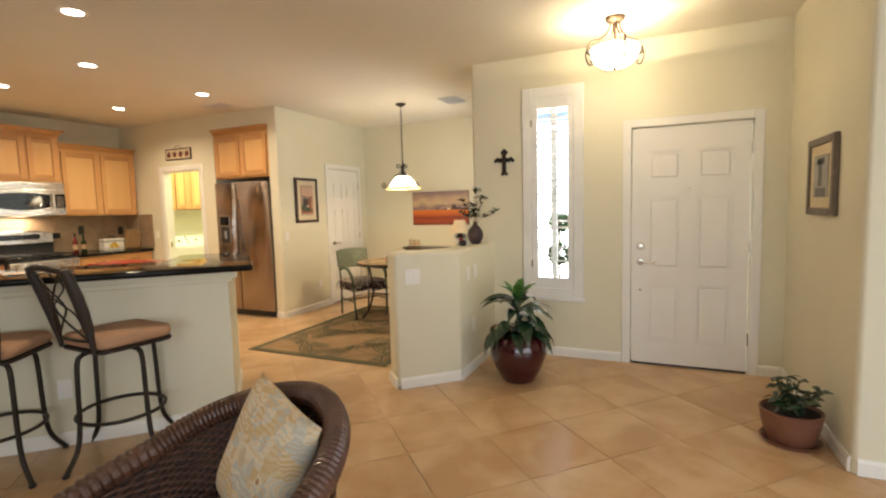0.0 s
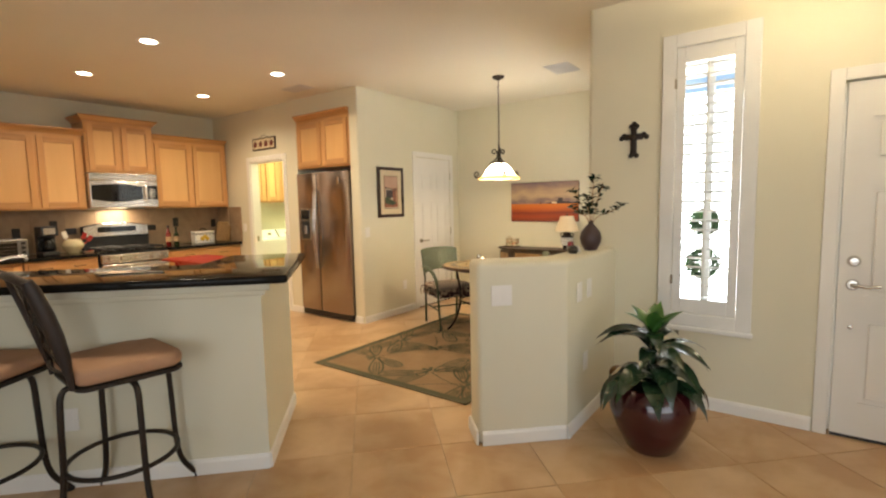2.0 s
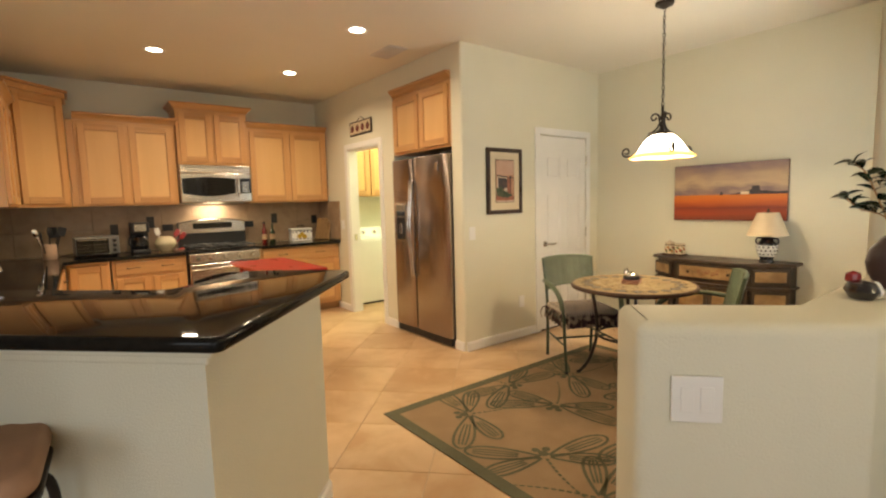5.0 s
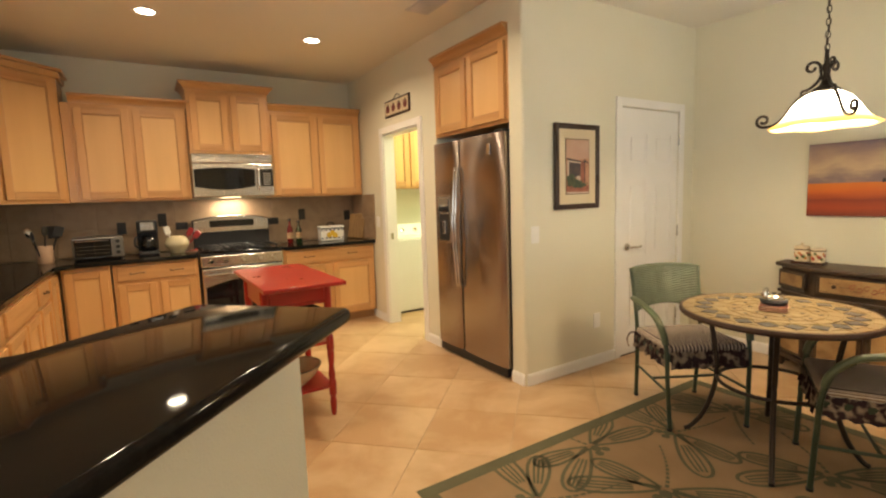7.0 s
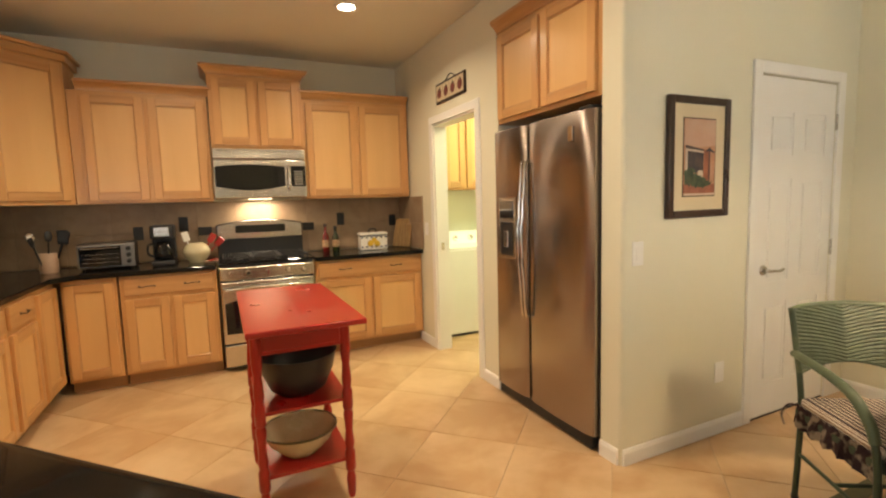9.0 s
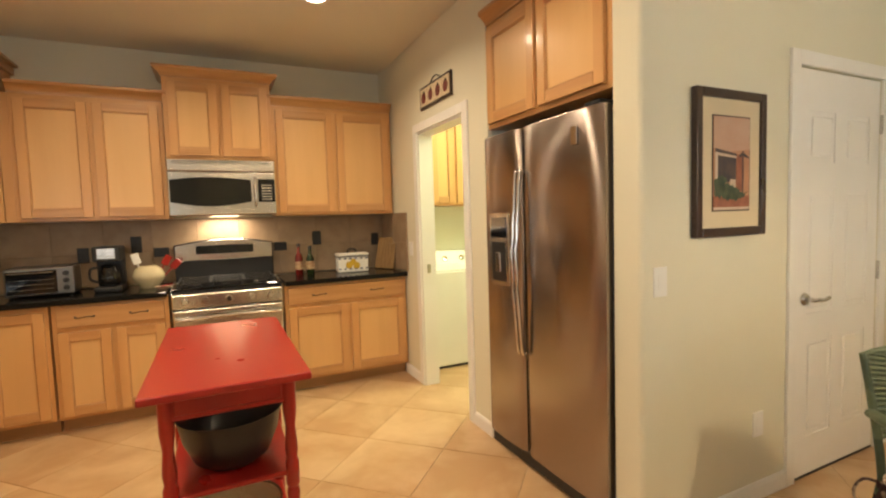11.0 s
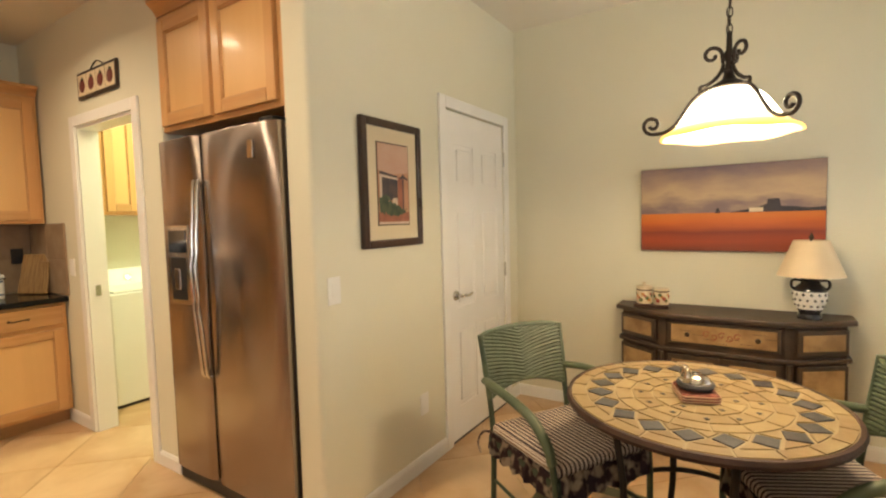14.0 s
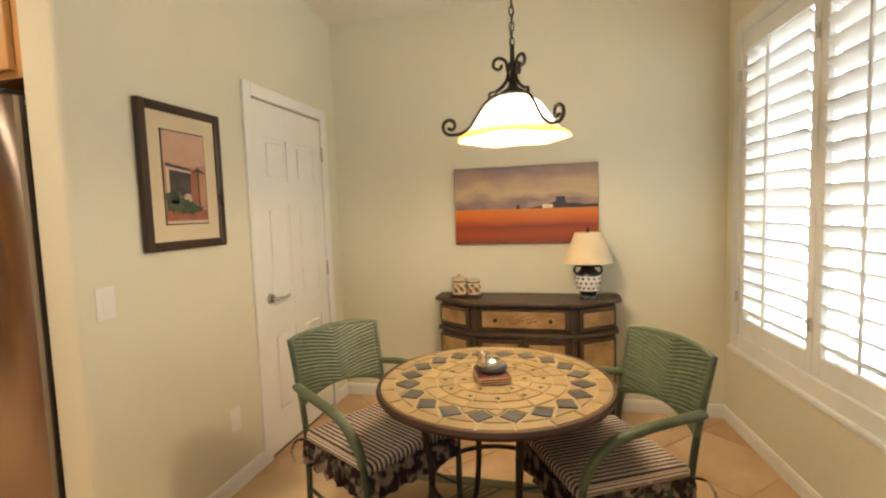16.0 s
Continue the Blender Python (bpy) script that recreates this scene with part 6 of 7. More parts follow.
b = lathe([(0.222, 0.0), (0.231, 0.003), (0.228, 0.008), (0.195, 0.026), (0.168, 0.052), (0.148, 0.085), (0.126, 0.118), (0.104, 0.142), (0.078, 0.160), (0.05, 0.170), (0.045, 0.168), (0.074, 0.156),
           (0.100, 0.138), (0.121, 0.114), (0.143, 0.081), (0.163, 0.048), (0.19, 0.022), (0.222, 0.0)], 60)
for v in b.verts:
    a = math.atan2(v.co.y, v.co.x)
    k = max(0, (math.hypot(v.co.x, v.co.y) - 0.14) / 0.09)
    v.co.z += 0.0035 * k * math.sin(6 * a)
part("shade", b, SHADE, pd, "frosted glass shade with amber rim", 60)
part("cap", lathe([(0.060, 0.165), (0.068, 0.172), (0.062, 0.182), (0.040, 0.196), (0.024, 0.205), (0.016, 0.225), (0.020, 0.235), (0.013, 0.25), (0.011, 0.27), (0.019, 0.285), (0.019, 0.30), (0.010, 0.312), (0.009, 0.375), (0, 0.38)], 20), IRON, pd, "", 40)
for a in (0, 120, 240):
    pts = curve([(0.060, 0, 0.178), (0.095, 0, 0.162), (0.128, 0, 0.128), (0.155, 0, 0.086), (0.180, 0, 0.052), (0.215, 0, 0.030), (0.248, 0, 0.026)], 5)
    pts = [tuple(p) for p in pts] + scroll(0.258, 0.061, 0.036, 0.010, -100, 335)
    part("arm", tube(pts, 0.0075, 7), IRON, pd, "scrolled black iron arm", 60).matrix_local = pose(0, 0, 0, 0, 0, a)
    pts = [tuple(p) for p in curve([(0.092, 0, 0.160), (0.094, 0, 0.185), (0.070, 0, 0.192), (0.040, 0, 0.215), (0.020, 0, 0.250), (0.022, 0, 0.285)], 4)] + scroll(0.056, 0.296, 0.034, 0.010, 190, -190)
    part("upper_scroll", tube(pts, 0.0068, 7), IRON, pd, "", 60).matrix_local = pose(0, 0, 0, 0, 0, a)
top_z = H - PEND[2]
link_m = None
z = 0.385
k = 0
while z < top_z - 0.05:
    pts = [(0.009 * math.cos(2 * math.pi * i / 12), 0, z + (0.018 if math.sin(2 * math.pi * i / 12) > 0 else -0.018) * abs(math.sin(2 * math.pi * i / 12)) ** 0.6) for i in range(12)]
    if link_m is None:
        link_m = part("chain_link", tube([(p[0], p[1], p[2] - z) for p in pts], 0.0026, 6, closed=True), IRON, pd, "", 60)
        link_m.matrix_local = pose(0, 0, z)
    else:
        again(link_m, pose(0, 0, z, 0, 0, 90 * (k % 2)))
    z += 0.0305
    k += 1
part("cord", tube([(0.006 * math.sin(i), 0.006 * math.cos(i), 0.36 + (top_z - 0.38) * i / 24) for i in range(25)], 0.0025, 5), material("cord_brown", (0.10, 0.07, 0.04), 0.6), pd)
part("canopy", lathe([(0, top_z - 0.045), (0.018, top_z - 0.044), (0.03, top_z - 0.035), (0.06, top_z - 0.022), (0.065, top_z - 0.008), (0.065, top_z - 0.001), (0, top_z - 0.001)], 24), IRON, pd, "", 40)
part("bulb", lathe([(0, 0.05), (0.02, 0.055), (0.028, 0.08), (0.016, 0.12), (0.013, 0.165)], 14), glowing("bulb_glow", (1.0, 0.80, 0.5), 9), pd)

# ---- entry ----
BOWL = glowing("alabaster_glass", (1.0, 0.82, 0.55), 12.0)
el = thing("entry_ceiling_lamp", "wrought iron ceiling lamp with glowing glass bowl", "ceiling lamp", pose(-1.0, -4.18, 0, 0, 0, 24))
part("canopy", lathe([(0, H - 0.04), (0.05, H - 0.038), (0.07, H - 0.02), (0.075, H - 0.001), (0, H - 0.001)], 24), BRONZE, el, "", 40)
part("stem", tube([(0, 0, H - 0.04), (0, 0, H - 0.16)], 0.008, 8), BRONZE, el)
part("bowl", lathe([(0.165, 2.545), (0.172, 2.55), (0.165, 2.50), (0.14, 2.455), (0.09, 2.42), (0, 2.41), (0, 2.416), (0.085, 2.427), (0.134, 2.46), (0.158, 2.502), (0.165, 2.545)], 40), BOWL, el, "frosted glass bowl", 60)
part("finial", lathe([(0.016, 2.412), (0.012, 2.40), (0, 2.39)], 12), BRONZE, el)
for a in (0, 90, 180, 270):
    pts = [tuple(p) for p in curve([(0.035, 0, H - 0.035), (0.045, 0, H - 0.09), (0.10, 0, H - 0.15), (0.165, 0, H - 0.17), (0.20, 0, H - 0.21)], 5)] + scroll(0.172, 2.535, 0.034, 0.010, 20, -330)
    part("arm", tube(pts, 0.007, 7), BRONZE, el, "scrolled iron arm", 60).matrix_local = pose(0, 0, 0, 0, 0, a)
    part("lower_scroll", tube(curve([(0.20, 0, 2.56), (0.215, 0, 2.50), (0.20, 0, 2.45)], 3) + [Vector(p) for p in scroll(0.178, 2.452, 0.022, 0.008, 0, -300)], 0.006, 7), BRONZE, el, "", 60).matrix_local = pose(0, 0, 0, 0, 0, a)

# cross
cx = thing("wall_cross", "dark iron cross with trefoil ends on the wall", "cross", pose(XE - 0.001, -3.15, 1.715, 0, 0, -90) @ Matrix.Scale(0.76, 4))
b = box(-0.027, 0.027, -0.022, 0, 0.02, 0.265, 0.008, 2)
box(-0.08, 0.08, -0.021, -0.001, 0.147, 0.201, 0.008, 2, bm=b)
for x, z in ((0, 0.275), (-0.085, 0.174), (0.085, 0.174), (0, 0.012)):
    for dx, dz in ((0, 0.017), (-0.024, -0.006), (0.024, -0.006)):
        lathe([(0, 0.021), (0.016, 0.018), (0.023, 0.004), (0.023, 0)], 14, b, pose(x + dx, 0, z + dz, 90))
part("cross", b, IRON, cx, "", 40)
lathe_b = lathe([(0, 0.028), (0.016, 0.024), (0.02, 0.018)], 12, None, pose(0, 0, 0.174, 90))
part("boss", lathe_b, BRONZE, cx)

# hanging ornament on the nook wall
og = thing("wall_ornament", "small dark carved ornament hung on the nook wall", "ornament", pose(0.40, -2.755, 1.60))
b = lathe([(0, 0.0), (0.03, 0.02), (0.045, 0.06), (0.03, 0.10), (0.02, 0.13), (0.035, 0.17), (0.03, 0.21), (0.0, 0.25)], 12, None, Matrix.Diagonal((1, 0.6, 1, 1)))
part("body", b, BRONZE, og, "", 50)
part("hook", tube(curve([(0, 0.0, 0.24), (0, -0.01, 0.27), (0, -0.03, 0.28)], 3), 0.004, 6), BRONZE, og)
part("tassel", tube(curve([(0, 0, 0.0), (0.005, 0, -0.08), (0, 0, -0.15)], 4), 0.012, 6), LINEN, og, "pale tassel")

# leaves
LEAF = material("glossy_leaf", (0.018, 0.048, 0.018), 0.26, dark=(0.008, 0.024, 0.011), scale=5, fine=40, bump=0.006, rand=0.4, coat=0.3)
LEAFY2 = material("young_leaf", (0.075, 0.20, 0.035), 0.32, dark=(0.04, 0.12, 0.025), scale=5, fine=40, bump=0.006, rand=0.3, coat=0.2)


def blade(L, W, droop, fold=0.25, n=9):
    """A pointed leaf that starts upward along x and bends over."""
    b = bmesh.new()
    rows = []
    a, x, z = radians(40), 0.0, 0.0
    for k in range(n + 1):
        t = k / n
        w = W * (math.sin(math.pi * min(1, t * 0.9 + 0.07)) ** 0.8) * (1 - t ** 6)
        w = max(w, 0.002)
        rows.append([b.verts.new((x, -w, z + fold * w)), b.verts.new((x, -w * 0.5, z + fold * w * 0.4)), b.verts.new((x, 0, z)), b.verts.new((x, w * 0.5, z + fold * w * 0.4)), b.verts.new((x, w, z + fold * w))])
        x += L / n * math.cos(a)
        z += L / n * math.sin(a)
        a -= droop / n
    for u, v in zip(rows, rows[1:]):
        for k in range(4):
            b.faces.new((u[k], u[k + 1], v[k + 1], v[k]))
    return b


POTRED = material("burgundy_glaze", (0.050, 0.007, 0.009), 0.16, dark=(0.03, 0.004, 0.006), scale=7, fine=30, bump=0.004, coat=0.5)
SOIL = material("potting_soil", (0.035, 0.022, 0.014), 0.95, scale=20, fine=90, bump=0.3)
pp = thing("potted_plant", "broad-leaved green plant in a round burgundy pot", "plant", pose(-1.13, -3.46, 0))
part("pot", lathe([(0, 0.001), (0.12, 0.001), (0.135, 0.015), (0.19, 0.12), (0.225, 0.22), (0.228, 0.28), (0.21, 0.345), (0.185, 0.375), (0.17, 0.375), (0.185, 0.34), (0.2, 0.28), (0, 0.27)], 40), POTRED, pp, "glossy burgundy ceramic pot", 50)
part("soil", lathe([(0.19, 0.325), (0, 0.335)], 24), SOIL, pp)
part("stalk", tube(curve([(0, 0, 0.32), (0.01, 0, 0.5), (0.0, 0.01, 0.66)], 4), 0.016, 8), LEAF, pp)
rl = random.Random(12)
big = part("leaf", blade(0.40, 0.060, radians(125)), LEAF, pp, "", 60)
big.matrix_local = pose(0, 0, 0.40)
mid = part("leaf", blade(0.34, 0.042, radians(80)), LEAF, pp, "", 60)
mid.matrix_local = pose(0, 0, 0.58, 0, 0, 20)
yng = part("leaf", blade(0.21, 0.040, radians(40)), LEAFY2, pp, "bright young leaf", 60)
yng.matrix_local = pose(0, 0, 0.66, 0, -25, 10)
for k in range(17):
    again(big, pose(0.02 * math.cos(k), 0.02 * math.sin(k), 0.36 + 0.10 * rl.random(), rl.uniform(-14, 14), rl.uniform(-6, 26), 137.5 * k + rl.uniform(-12, 12)))
for k in range(13):
    again(mid, pose(0, 0, 0.55 + 0.11 * rl.random(), rl.uniform(-14, 14), rl.uniform(0, 24), 137.5 * k + 40 + rl.uniform(-12, 12)))
for k in range(6):
    again(yng, pose(0, 0, 0.655, rl.uniform(-10, 10), rl.uniform(-42, -14), 60 * k + rl.uniform(-12, 12)))

TERRA = material("terracotta", (0.19, 0.078, 0.048), 0.38, dark=(0.13, 0.05, 0.03), scale=5, fine=50, bump=0.015, coat=0.1)
pp = thing("potted_plant", "small bushy plant in a terracotta pot on a saucer", "plant", pose(-1.57, -5.20, 0) @ Matrix.Scale(0.83, 4))
part("saucer", lathe([(0, 0.001), (0.16, 0.001), (0.185, 0.03), (0.178, 0.032), (0.155, 0.012), (0, 0.01)], 32), TERRA, pp, "", 50)
part("pot", lathe([(0, 0.012), (0.135, 0.012), (0.15, 0.03), (0.178, 0.15), (0.182, 0.19), (0.188, 0.20), (0.19, 0.235), (0.18, 0.24), (0.168, 0.21), (0, 0.20)], 36), TERRA, pp, "terracotta pot", 50)
part("soil", lathe([(0.17, 0.215), (0, 0.22)], 20), SOIL, pp)
sm = part("leaf", blade(0.10, 0.022, radians(70), n=5), LEAF, pp, "", 60)
sm.matrix_local = pose(0, 0, 0.3)
for k in range(11):
    a = 137.5 * k
    r = 0.05 + 0.11 * rl.random()
    tip = Vector((r * 1.25 * math.cos(radians(a)), r * 1.25 * math.sin(radians(a)), 0.30 + 0.15 * rl.random() - 0.25 * r))
    pts = curve([(0.3 * tip.x, 0.3 * tip.y, 0.21), (0.7 * tip.x, 0.7 * tip.y, (0.21 + tip.z) / 2 + 0.03), tuple(tip)], 4)
    part("stem", tube(pts, 0.004, 5), LEAF, pp)
    for j in range(8):
        p = pts[min(len(pts) - 1, 2 + j)] if j < 7 else pts[-1]
        again(sm, Matrix.Translation(p) @ pose(0, 0, 0, rl.uniform(-30, 30), rl.uniform(-10, 40), a + 137 * j))

# vase with branches on the half wall
VASE = material("dark_ribbed_vase", (0.040, 0.022, 0.024), 0.45, dark=(0.065, 0.036, 0.036), scale=12, fine=90, bump=0.02)
vs = thing("vase", "dark ribbed vase with green leafy branches", "vase", pose(-0.72, -2.96, 1.0755) @ Matrix.Scale(0.82, 4))
b = lathe([(0, 0), (0.045, 0), (0.055, 0.01), (0.08, 0.06), (0.088, 0.10), (0.078, 0.15), (0.045, 0.195), (0.022, 0.215), (0.018, 0.235), (0.024, 0.245), (0.018, 0.244), (0.014, 0.22), (0, 0.21)], 40)
for v in b.verts:
    a = math.atan2(v.co.y, v.co.x)
    k = 1 + 0.03 * math.sin(20 * a) * min(1, v.co.z / 0.05) * (1 if v.co.z < 0.2 else 0)
    v.co.x, v.co.y = v.co.x * k, v.co.y * k
part("vessel", b, VASE, vs, "", 60)
tw = part("leaf", blade(0.062, 0.015, radians(50), n=4), LEAF, vs, "", 60)
tw.matrix_local = pose(0.0, 0, 0.30)
for k, (dx, dy, h) in enumerate(((-0.10, 0.12, 0.49), (0.02, -0.02, 0.60), (0.05, -0.23, 0.37), (-0.06, -0.12, 0.52), (-0.02, 0.16, 0.36), (0.08, 0.06, 0.45), (-0.13, -0.02, 0.36))):
    pts = curve([(0, 0, 0.20), (0.25 * dx, 0.25 * dy, 0.28), (0.7 * dx, 0.7 * dy, h - 0.05), (dx, dy, h)], 5)
    part("branch", tube(pts, 0.003, 5), TOEKICK, vs)
    for j in range(6, len(pts)):
        for s in (0, 1):
            again(tw, Matrix.Translation(pts[j]) @ pose(0, 0, 0, rl.uniform(-40, 40), rl.uniform(-30, 40), 180 * s + 77 * j + rl.uniform(-30, 30)))
fg = thing("figurine", "small red and white ceramic bird figurine", "figurine", pose(-0.97, -2.93, 1.0755, 0, 0, 40))
part("body", lathe([(0, 0.0), (0.03, 0.002), (0.042, 0.025), (0.032, 0.048), (0, 0.056)], 18, None, Matrix.Diagonal((1.35, 0.85, 1, 1))), DARKC, fg, "dark red glazed body", 50)
part("head", lathe([(0, 0), (0.02, 0.012), (0.018, 0.034), (0, 0.042)], 14, None, pose(0.04, 0, 0.035)), material("red_glaze", (0.30, 0.03, 0.03), 0.25), fg, "", 50)
part("wing", lathe([(0, 0), (0.026, 0.004), (0.022, 0.014), (0, 0.018)], 14, None, pose(0, -0.03, 0.026, 75)), WHITE, fg, "white wing", 50)

# ---- living area ----
SUEDE = material("tan_suede", (0.44, 0.26, 0.16), 0.8, dark=(0.36, 0.20, 0.12), scale=6, fine=140, bump=0.02)
DKWOOD = material("dark_back_slat", (0.020, 0.014, 0.012), 0.55, dark=(0.035, 0.022, 0.018), scale=5, fine=60, stretch=(6, 6, 1))


def bar_stool(m, turn):
    """Local +y is the way it faces; the back stands at -y. The seat swivels on its legs, which stand turned by that many degrees."""
    s = thing("bar_stool", "black iron bar stool with tan suede seat", "stool", m, "stools at the bar")
    part("swivel_plate", box(-0.09, 0.09, -0.09, 0.09, 0.640, 0.665, 0.006), IRON, s)
    for sx in (-1, 1):
        for sy in (-1, 1):
            pts = [(sx * 0.06, sy * 0.06, 0.652), (sx * 0.128, sy * 0.128, 0.650), (sx * 0.154, sy * 0.154, 0.615), (sx * 0.160, sy * 0.160, 0.50), (sx * 0.166, sy * 0.166, 0.25), (sx * 0.182, sy * 0.182, 0.12), (sx * 0.228, sy * 0.228, 0.013)]
            lg = part("leg", tube(curve(pts, 4), 0.0135, 8), IRON, s, "", 60)
            lg.matrix_local = pose(0, 0, 0, 0, 0, turn)
            part("foot", lathe([(0.017, 0.0), (0.018, 0.014), (0, 0.016)], 10, None, pose(sx * 0.229, sy * 0.229, 0)), BLACK, lg)
    part("foot_ring", tube([(0.224 * math.cos(2 * math.pi * k / 40), 0.224 * math.sin(2 * math.pi * k / 40), 0.265) for k in range(40)], 0.011, 8, closed=True), IRON, s, "", 60)
    seat = rounded([(-0.205, -0.20), (0.205, -0.20), (0.235, 0.22), (-0.235, 0.22)], [0.06, 0.06, 0.07, 0.07], 5)
    part("seat_pan", prism(seat, 0.665, 0.685, 0.004, 1), IRON, s)
    b = prism(seat, 0.686, 0.752, 0.030, 5)
    for v in b.verts:
        if v.co.z > 0.72:
            v.co.z += 0.018 * (1 - (v.co.x / 0.24) ** 2) - 0.010 * (1 - (v.co.y / 0.24) ** 2)
    part("seat", b, SUEDE, s, "tan suede cushion", 60)
    # back: two leaning flat posts, a top rail and crossed scroll rods
    def at(x, v):
        return Vector((x, -0.195 - 0.05 * v - 0.065 * v * v - 0.03 * (1 - (x / 0.2) ** 2), 0.68 + 0.47 * v))
    for sx in (-1, 1):
        part("back_post", tube([at(sx * (0.165 + 0.015 * v), v) for v in (0, 0.12, 0.3, 0.5, 0.7, 0.9, 1.0)], [0.013, 0.017, 0.029, 0.035, 0.036, 0.033, 0.024], 10, flat=0.8), DKWOOD, s, "dark flat back post", 60)
    part("top_rail", tube([at(-0.18 + 0.36 * k / 8, 0.97 + 0.05 * math.sin(math.pi * k / 8)) for k in range(9)], 0.020, 8, flat=0.8), DKWOOD, s, "", 60)
    part("low_rail", tube([at(-0.165 + 0.33 * k / 8, 0.14) for k in range(9)], 0.008, 6), IRON, s)
    for sg in (-1, 1):
        part("scroll_rod", tube(curve([at(sg * 0.15, 0.15), at(sg * 0.02, 0.36), at(-sg * 0.06, 0.55), at(sg * 0.02, 0.74), at(sg * 0.13, 0.95)], 4), 0.006, 6), IRON, s, "", 60)
        part("scroll_rod", tube(curve([at(-sg * 0.15, 0.17), at(-sg * 0.12, 0.45), at(sg * 0.0, 0.62), at(sg * 0.12, 0.8), at(sg * 0.06, 0.95)], 4), 0.005, 6), IRON, s, "", 60)
    return s


bar_stool(pose(-3.09, -1.55, 0, 0, 0, -93), -42)
bar_stool(pose(-3.53, -1.15, 0, 0, 0, -52), 7)

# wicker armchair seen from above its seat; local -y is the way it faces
# near-black colour that stands for the shade between the strands
WICKER_SHADE = material("wicker_shadow_core", (0.030, 0.014, 0.010), 0.7)
WICKER = material("brown_wicker", (0.115, 0.050, 0.030), 0.40, dark=(0.045, 0.018, 0.012), scale=14, amount=0.6, fine=120, bump=0.02, coat=0.15)
wc = thing("wicker_armchair", "dark brown wicker tub armchair", "armchair", pose(-3.925, -3.275, 0, 0, 0, -113))


def rim_z(a):
    return 0.785 - 0.24 * (abs(a) / radians(118)) ** 1.6


def shell(a, v, off=0.0):
    r = 0.31 + 0.075 * v + off
    return Vector((r * 1.03 * math.sin(a), r * math.cos(a) - (0.12 if abs(a) > radians(95) else 0) * (abs(a) - radians(95)) / radians(23), 0.06 + (rim_z(a) - 0.06) * v))


# thin sheet within the weave, coloured dark as the shade in its gaps
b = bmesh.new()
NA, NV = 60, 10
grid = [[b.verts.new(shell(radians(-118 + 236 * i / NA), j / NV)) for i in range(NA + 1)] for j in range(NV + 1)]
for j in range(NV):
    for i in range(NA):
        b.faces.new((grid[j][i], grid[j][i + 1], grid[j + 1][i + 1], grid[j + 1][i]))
sh = part("shell", b, WICKER_SHADE, wc, "", 80)
b = bmesh.new()
NS = 132
for j in range(46):
    v = (j + 0.5) / 46
    tube([shell(radians(-118 + 236 * i / NS), v, 0.0075 * (1 if (i // 2 + j) % 2 else -1)) for i in range(NS + 1)], 0.0062, 5, b)
tagged(part("weave", b, WICKER, sh, "woven brown strands", 60), kind="stuff")
NR = 300
pts = [shell(radians(-118 + 236 * k / NR), 1.0) for k in range(NR + 1)]
part("rim", tube(pts, [(0.037, 0.042, 0.042)[k % 3] for k in range(NR + 1)], 12), WICKER, wc, "thick wrapped wicker rim")
part("seat_deck", prism([(0.30 * math.sin(radians(a)), 0.30 * math.cos(radians(a))) for a in range(-110, 111, 10)] + [(-0.30, -0.30), (0.30, -0.30)][::-1], 0.30, 0.36, 0.02, 2), WICKER, wc)
part("seat_cushion", prism(rounded([(-0.27, -0.30), (0.27, -0.30), (0.24, 0.20), (-0.24, 0.20)], [0.08] * 4, 4), 0.361, 0.45, 0.03, 3), LINEN, wc, "cream seat cushion", 60)
for a in (-115, -40, 40, 115):
    part("leg", tube([(0.29 * math.sin(radians(a)), 0.29 * math.cos(radians(a)), 0.001), (0.30 * math.sin(radians(a)), 0.30 * math.cos(radians(a)), 0.31)], 0.02, 8), WICKER, wc)
# pillow
PILLOW = bpy.data.materials.new("tapestry_pillow")
PILLOW.use_nodes = True
nt = PILLOW.node_tree
p_ = nt.nodes["Principled BSDF"]
tc = nt.nodes.new("ShaderNodeTexCoord")
vo = nt.nodes.new("ShaderNodeTexVoronoi")
vo.inputs["Scale"].default_value = 26
wv = nt.nodes.new("ShaderNodeTexWave")
wv.wave_type, wv.inputs["Scale"].default_value, wv.inputs["Distortion"].default_value = "RINGS", 22, 6.0
nt.links.new(tc.outputs["Object"], vo.inputs["Vector"])
nt.links.new(tc.outputs["Object"], wv.inputs["Vector"])
cr = nt.nodes.new("ShaderNodeValToRGB")
e = cr.color_ramp
e.elements[0].color = (0.64, 0.54, 0.37, 1)
e.elements[1].color = (0.72, 0.64, 0.48, 1)
for pos, col in ((0.25, (0.56, 0.38, 0.18, 1)), (0.45, (0.68, 0.58, 0.42, 1)), (0.6, (0.46, 0.47, 0.43, 1)), (0.75, (0.55, 0.40, 0.23, 1))):
    q = e.elements.new(pos)
    q.color = col
mx = nt.nodes.new("ShaderNodeMath")
mx.operation = "MULTIPLY_ADD"
nt.links.new(vo.outputs["Color"], mx.inputs[0])
mx.inputs[1].default_value = 0.8
sc = nt.nodes.new("ShaderNodeMath")
sc.operation = "MULTIPLY"
sc.inputs[1].default_value = 0.15
nt.links.new(wv.outputs[1], sc.inputs[0])
nt.links.new(sc.outputs[0], mx.inputs[2])
nt.links.new(mx.outputs[0], cr.inputs[0])
nt.links.new(cr.outputs[0], p_.inputs["Base Color"])
p_.inputs["Roughness"].default_value = 0.9
bp = nt.nodes.new("ShaderNodeBump")
bp.inputs["Strength"].default_value, bp.inputs["Distance"].default_value = 0.4, 0.004
nt.links.new(wv.outputs[1], bp.inputs["Height"])
nt.links.new(bp.outputs[0], p_.inputs["Normal"])
b = bmesh.new()
n = 18
sheets = []
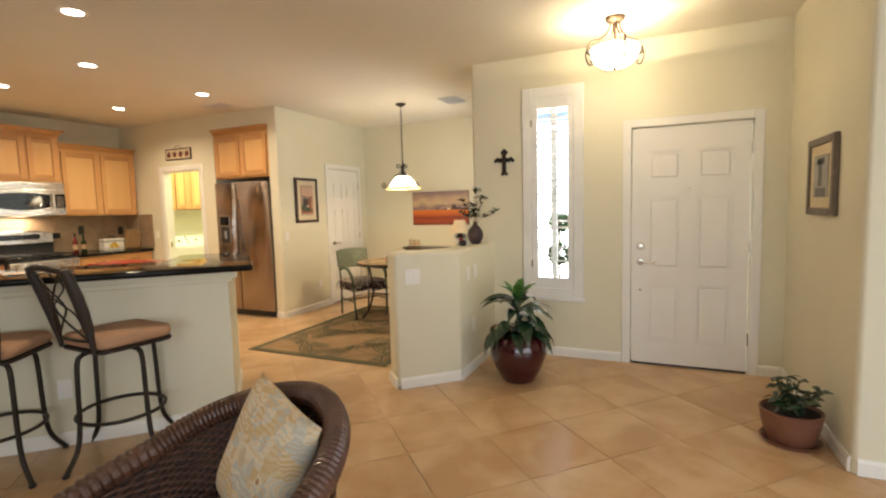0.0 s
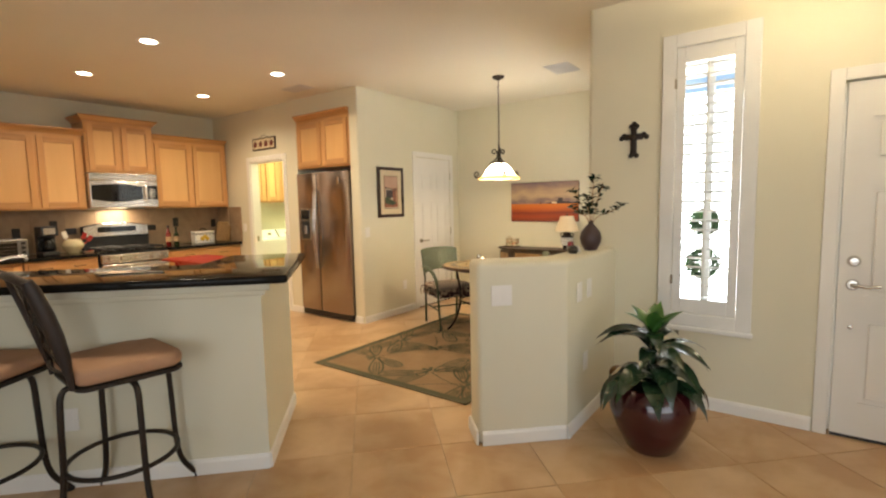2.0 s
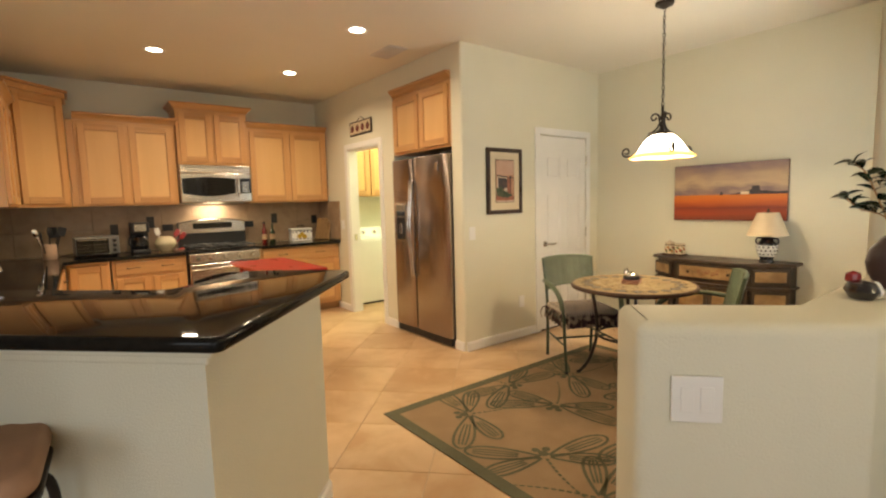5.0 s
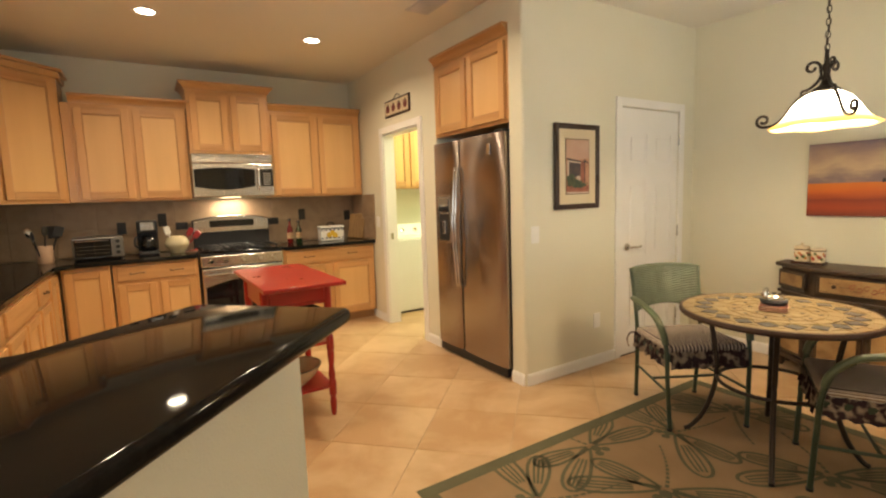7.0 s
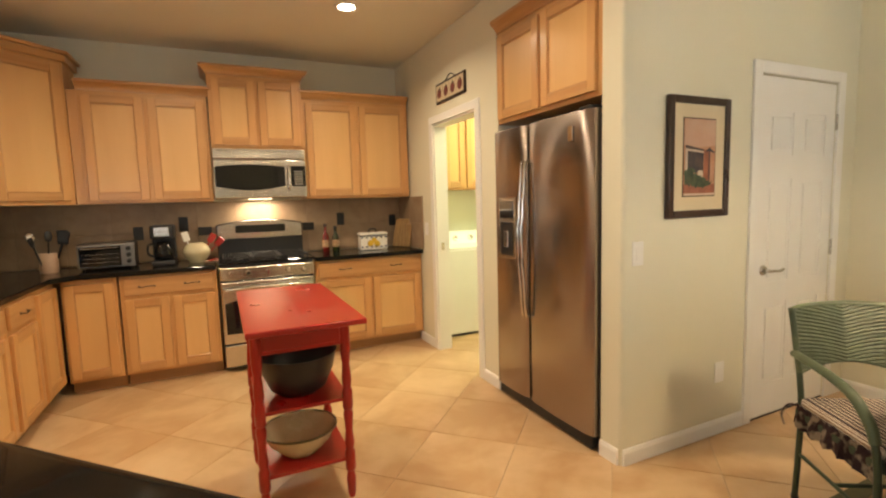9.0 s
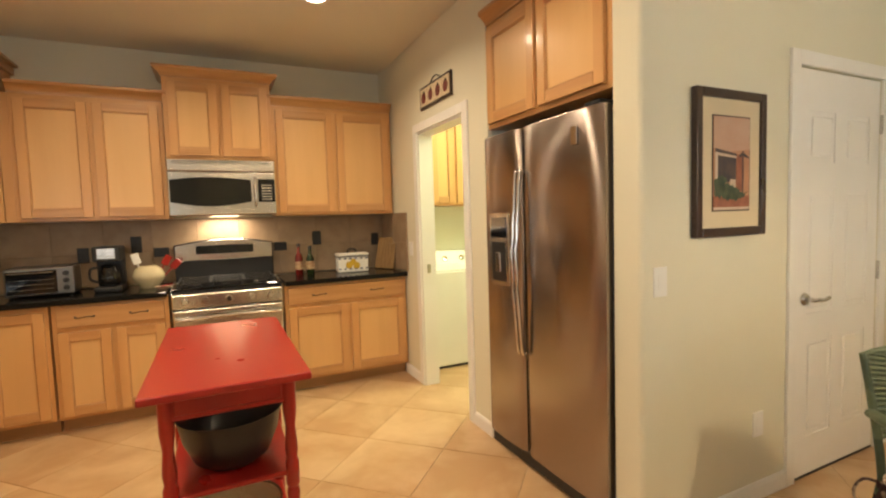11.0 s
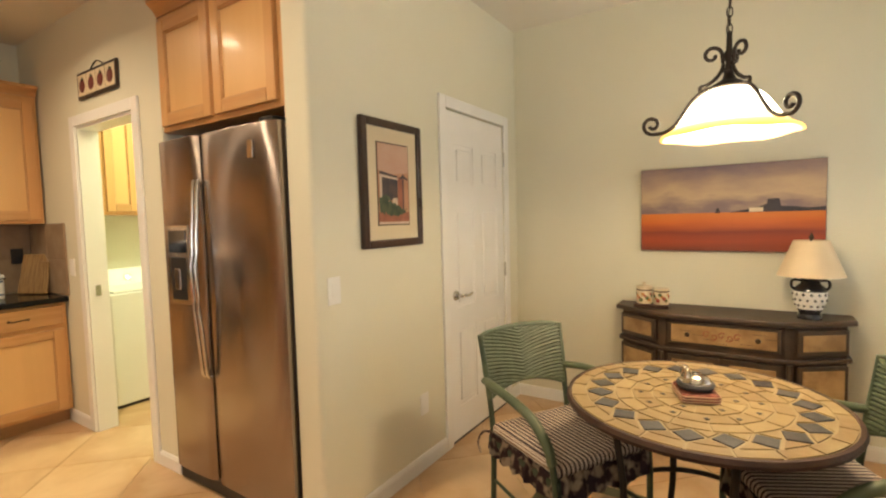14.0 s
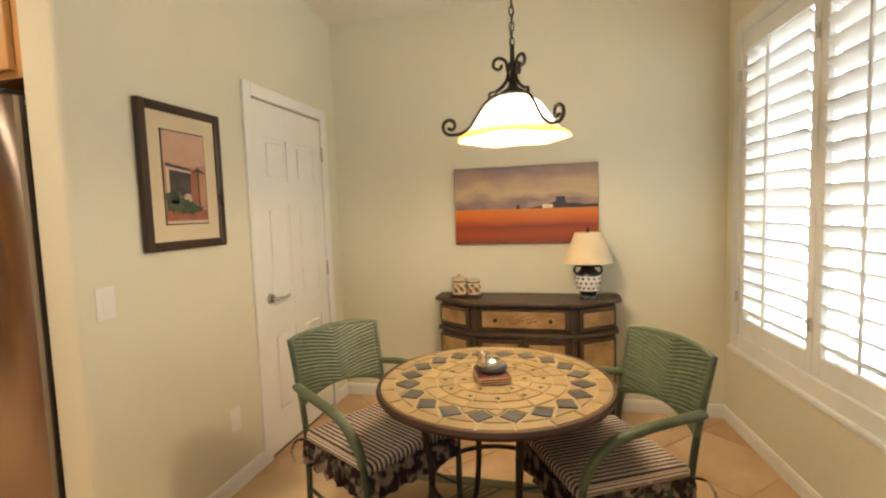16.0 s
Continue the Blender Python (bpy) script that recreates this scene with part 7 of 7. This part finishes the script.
for s in (1, -1):
    g = []
    for j in range(n + 1):
        row = []
        for i in range(n + 1):
            u, v = -1 + 2 * i / n, -1 + 2 * j / n
            puff = ((1 - u ** 4) * (1 - v ** 4)) ** 0.6
            pin = 1 - 0.07 * (1 - abs(u)) * abs(v) ** 2 - 0.0
            row.append(b.verts.new((0.21 * u * (1 - 0.06 * (1 - v * v)), s * (0.07 * puff + 0.003), 0.21 * v * (1 - 0.06 * (1 - u * u)))))
        g.append(row)
    sheets.append(g)
    for j in range(n):
        for i in range(n):
            b.faces.new((g[j][i], g[j][i + 1], g[j + 1][i + 1], g[j + 1][i]))
bmesh.ops.remove_doubles(b, verts=b.verts, dist=0.008)
bmesh.ops.recalc_face_normals(b, faces=b.faces)
pw_ = thing("throw_pillow", "cream and gold tapestry pillow leaning in the armchair", "pillow", pose(-3.735, -3.335, 0.63, 0, 0, -113) @ pose(0, 0, 0, -22, 10, 0))
part("cover", b, PILLOW, pw_, "", 70)
for x, z in ((0.06, 0.05), (0.0, 0.0), (0.1, -0.01), (0.05, -0.06)):
    part("button", lathe([(0, 0.006), (0.010, 0.004), (0.012, 0)], 10, None, pose(x, -0.066, z, 90)), TOEKICK, pw_)

# ---- floor tiles, laid at 45 degrees ----
S = 0.51
U0, V0 = -0.04, 0.07
piece = box(-S / 2 + 0.002, S / 2 - 0.002, -S / 2 + 0.002, S / 2 - 0.002, -0.006, 0, 0.0012, 1)
floor = bpy.data.objects["floor"]
first = None
rest_v, rest_f = [], []


def inside(x, y):
    """Whether a point lies on the floor between the walls."""
    if not (-8.05 < x < 2.10 and -8.05 < y < 3.2):
        return False
    if y < -2.78 and x > -0.34:
        return False
    return not (y < -5.46 and x > -1.80) and not (x < -3.54 and y > 1.66)


def cut_tile(m, planes):
    t = bmesh.new()
    t.from_mesh(first.data)
    bmesh.ops.transform(t, matrix=m, verts=t.verts)
    for co, no in planes:
        bmesh.ops.bisect_plane(t, geom=t.verts[:] + t.edges[:] + t.faces[:], plane_co=co, plane_no=no, clear_outer=True)
    if t.faces:
        part("tile", t, TILE, floor)


for i in range(-22, 16):
    for j in range(-26, 14):
        u, v = U0 + (i + 0.5) * S, V0 + (j + 0.5) * S
        x, y = (u + v) / math.sqrt(2), (v - u) / math.sqrt(2)
        h = S / math.sqrt(2)
        tips = ((x, y), (x - h, y), (x + h, y), (x, y - h), (x, y + h))
        hits = [inside(*p) for p in tips]
        if not any(hits):
            continue
        if x > -5.6 and y > -5.9:
            m = pose(x, y, 0, 0, 0, -45 + rs.choice((0, 90, 180, 270)))
            if first is None:
                first = part("tile", piece, TILE, floor)
                first.matrix_local = m
            elif all(hits):
                again(first, m)
            else:
                planes = [((2.10, 0, 0), (1, 0, 0)), ((0, 3.2, 0), (0, 1, 0))]
                if x < -3.2 and y > 1.2:
                    planes.append(((-3.54, 0, 0), (-1, 0, 0)) if x > -3.7 else ((0, 1.66, 0), (0, 1, 0)))
                elif x > -0.34 and y < -2.3 and y > -3.2:
                    planes.append(((0, -2.78, 0), (0, -1, 0)))
                elif y < -2.6 and x > -0.75:
                    planes.append(((-0.34, 0, 0), (1, 0, 0)))
                if y < -5.1 and x > -1.75:
                    planes.append(((0, -5.46, 0), (0, -1, 0)))
                elif y < -5.1 and x > -2.2:
                    planes.append(((-1.80, 0, 0), (1, 0, 0)))
                cut_tile(m, planes)
        elif all(hits):
            q0 = S / 2 - 0.0025
            n = len(rest_v)
            for a, c in ((-q0, -q0), (q0, -q0), (q0, q0), (-q0, q0)):
                q = Matrix.Rotation(radians(-45), 2) @ Vector((a, c))
                rest_v.append((x + q.x, y + q.y, -0.0005))
            rest_f.append((n, n + 1, n + 2, n + 3))
me = bpy.data.meshes.new("far_tiling")
me.from_pydata(rest_v, [], rest_f)
me.materials.append(TILE)
o = new("far_tiling", me)
o.parent = floor
tagged(o, kind="stuff")
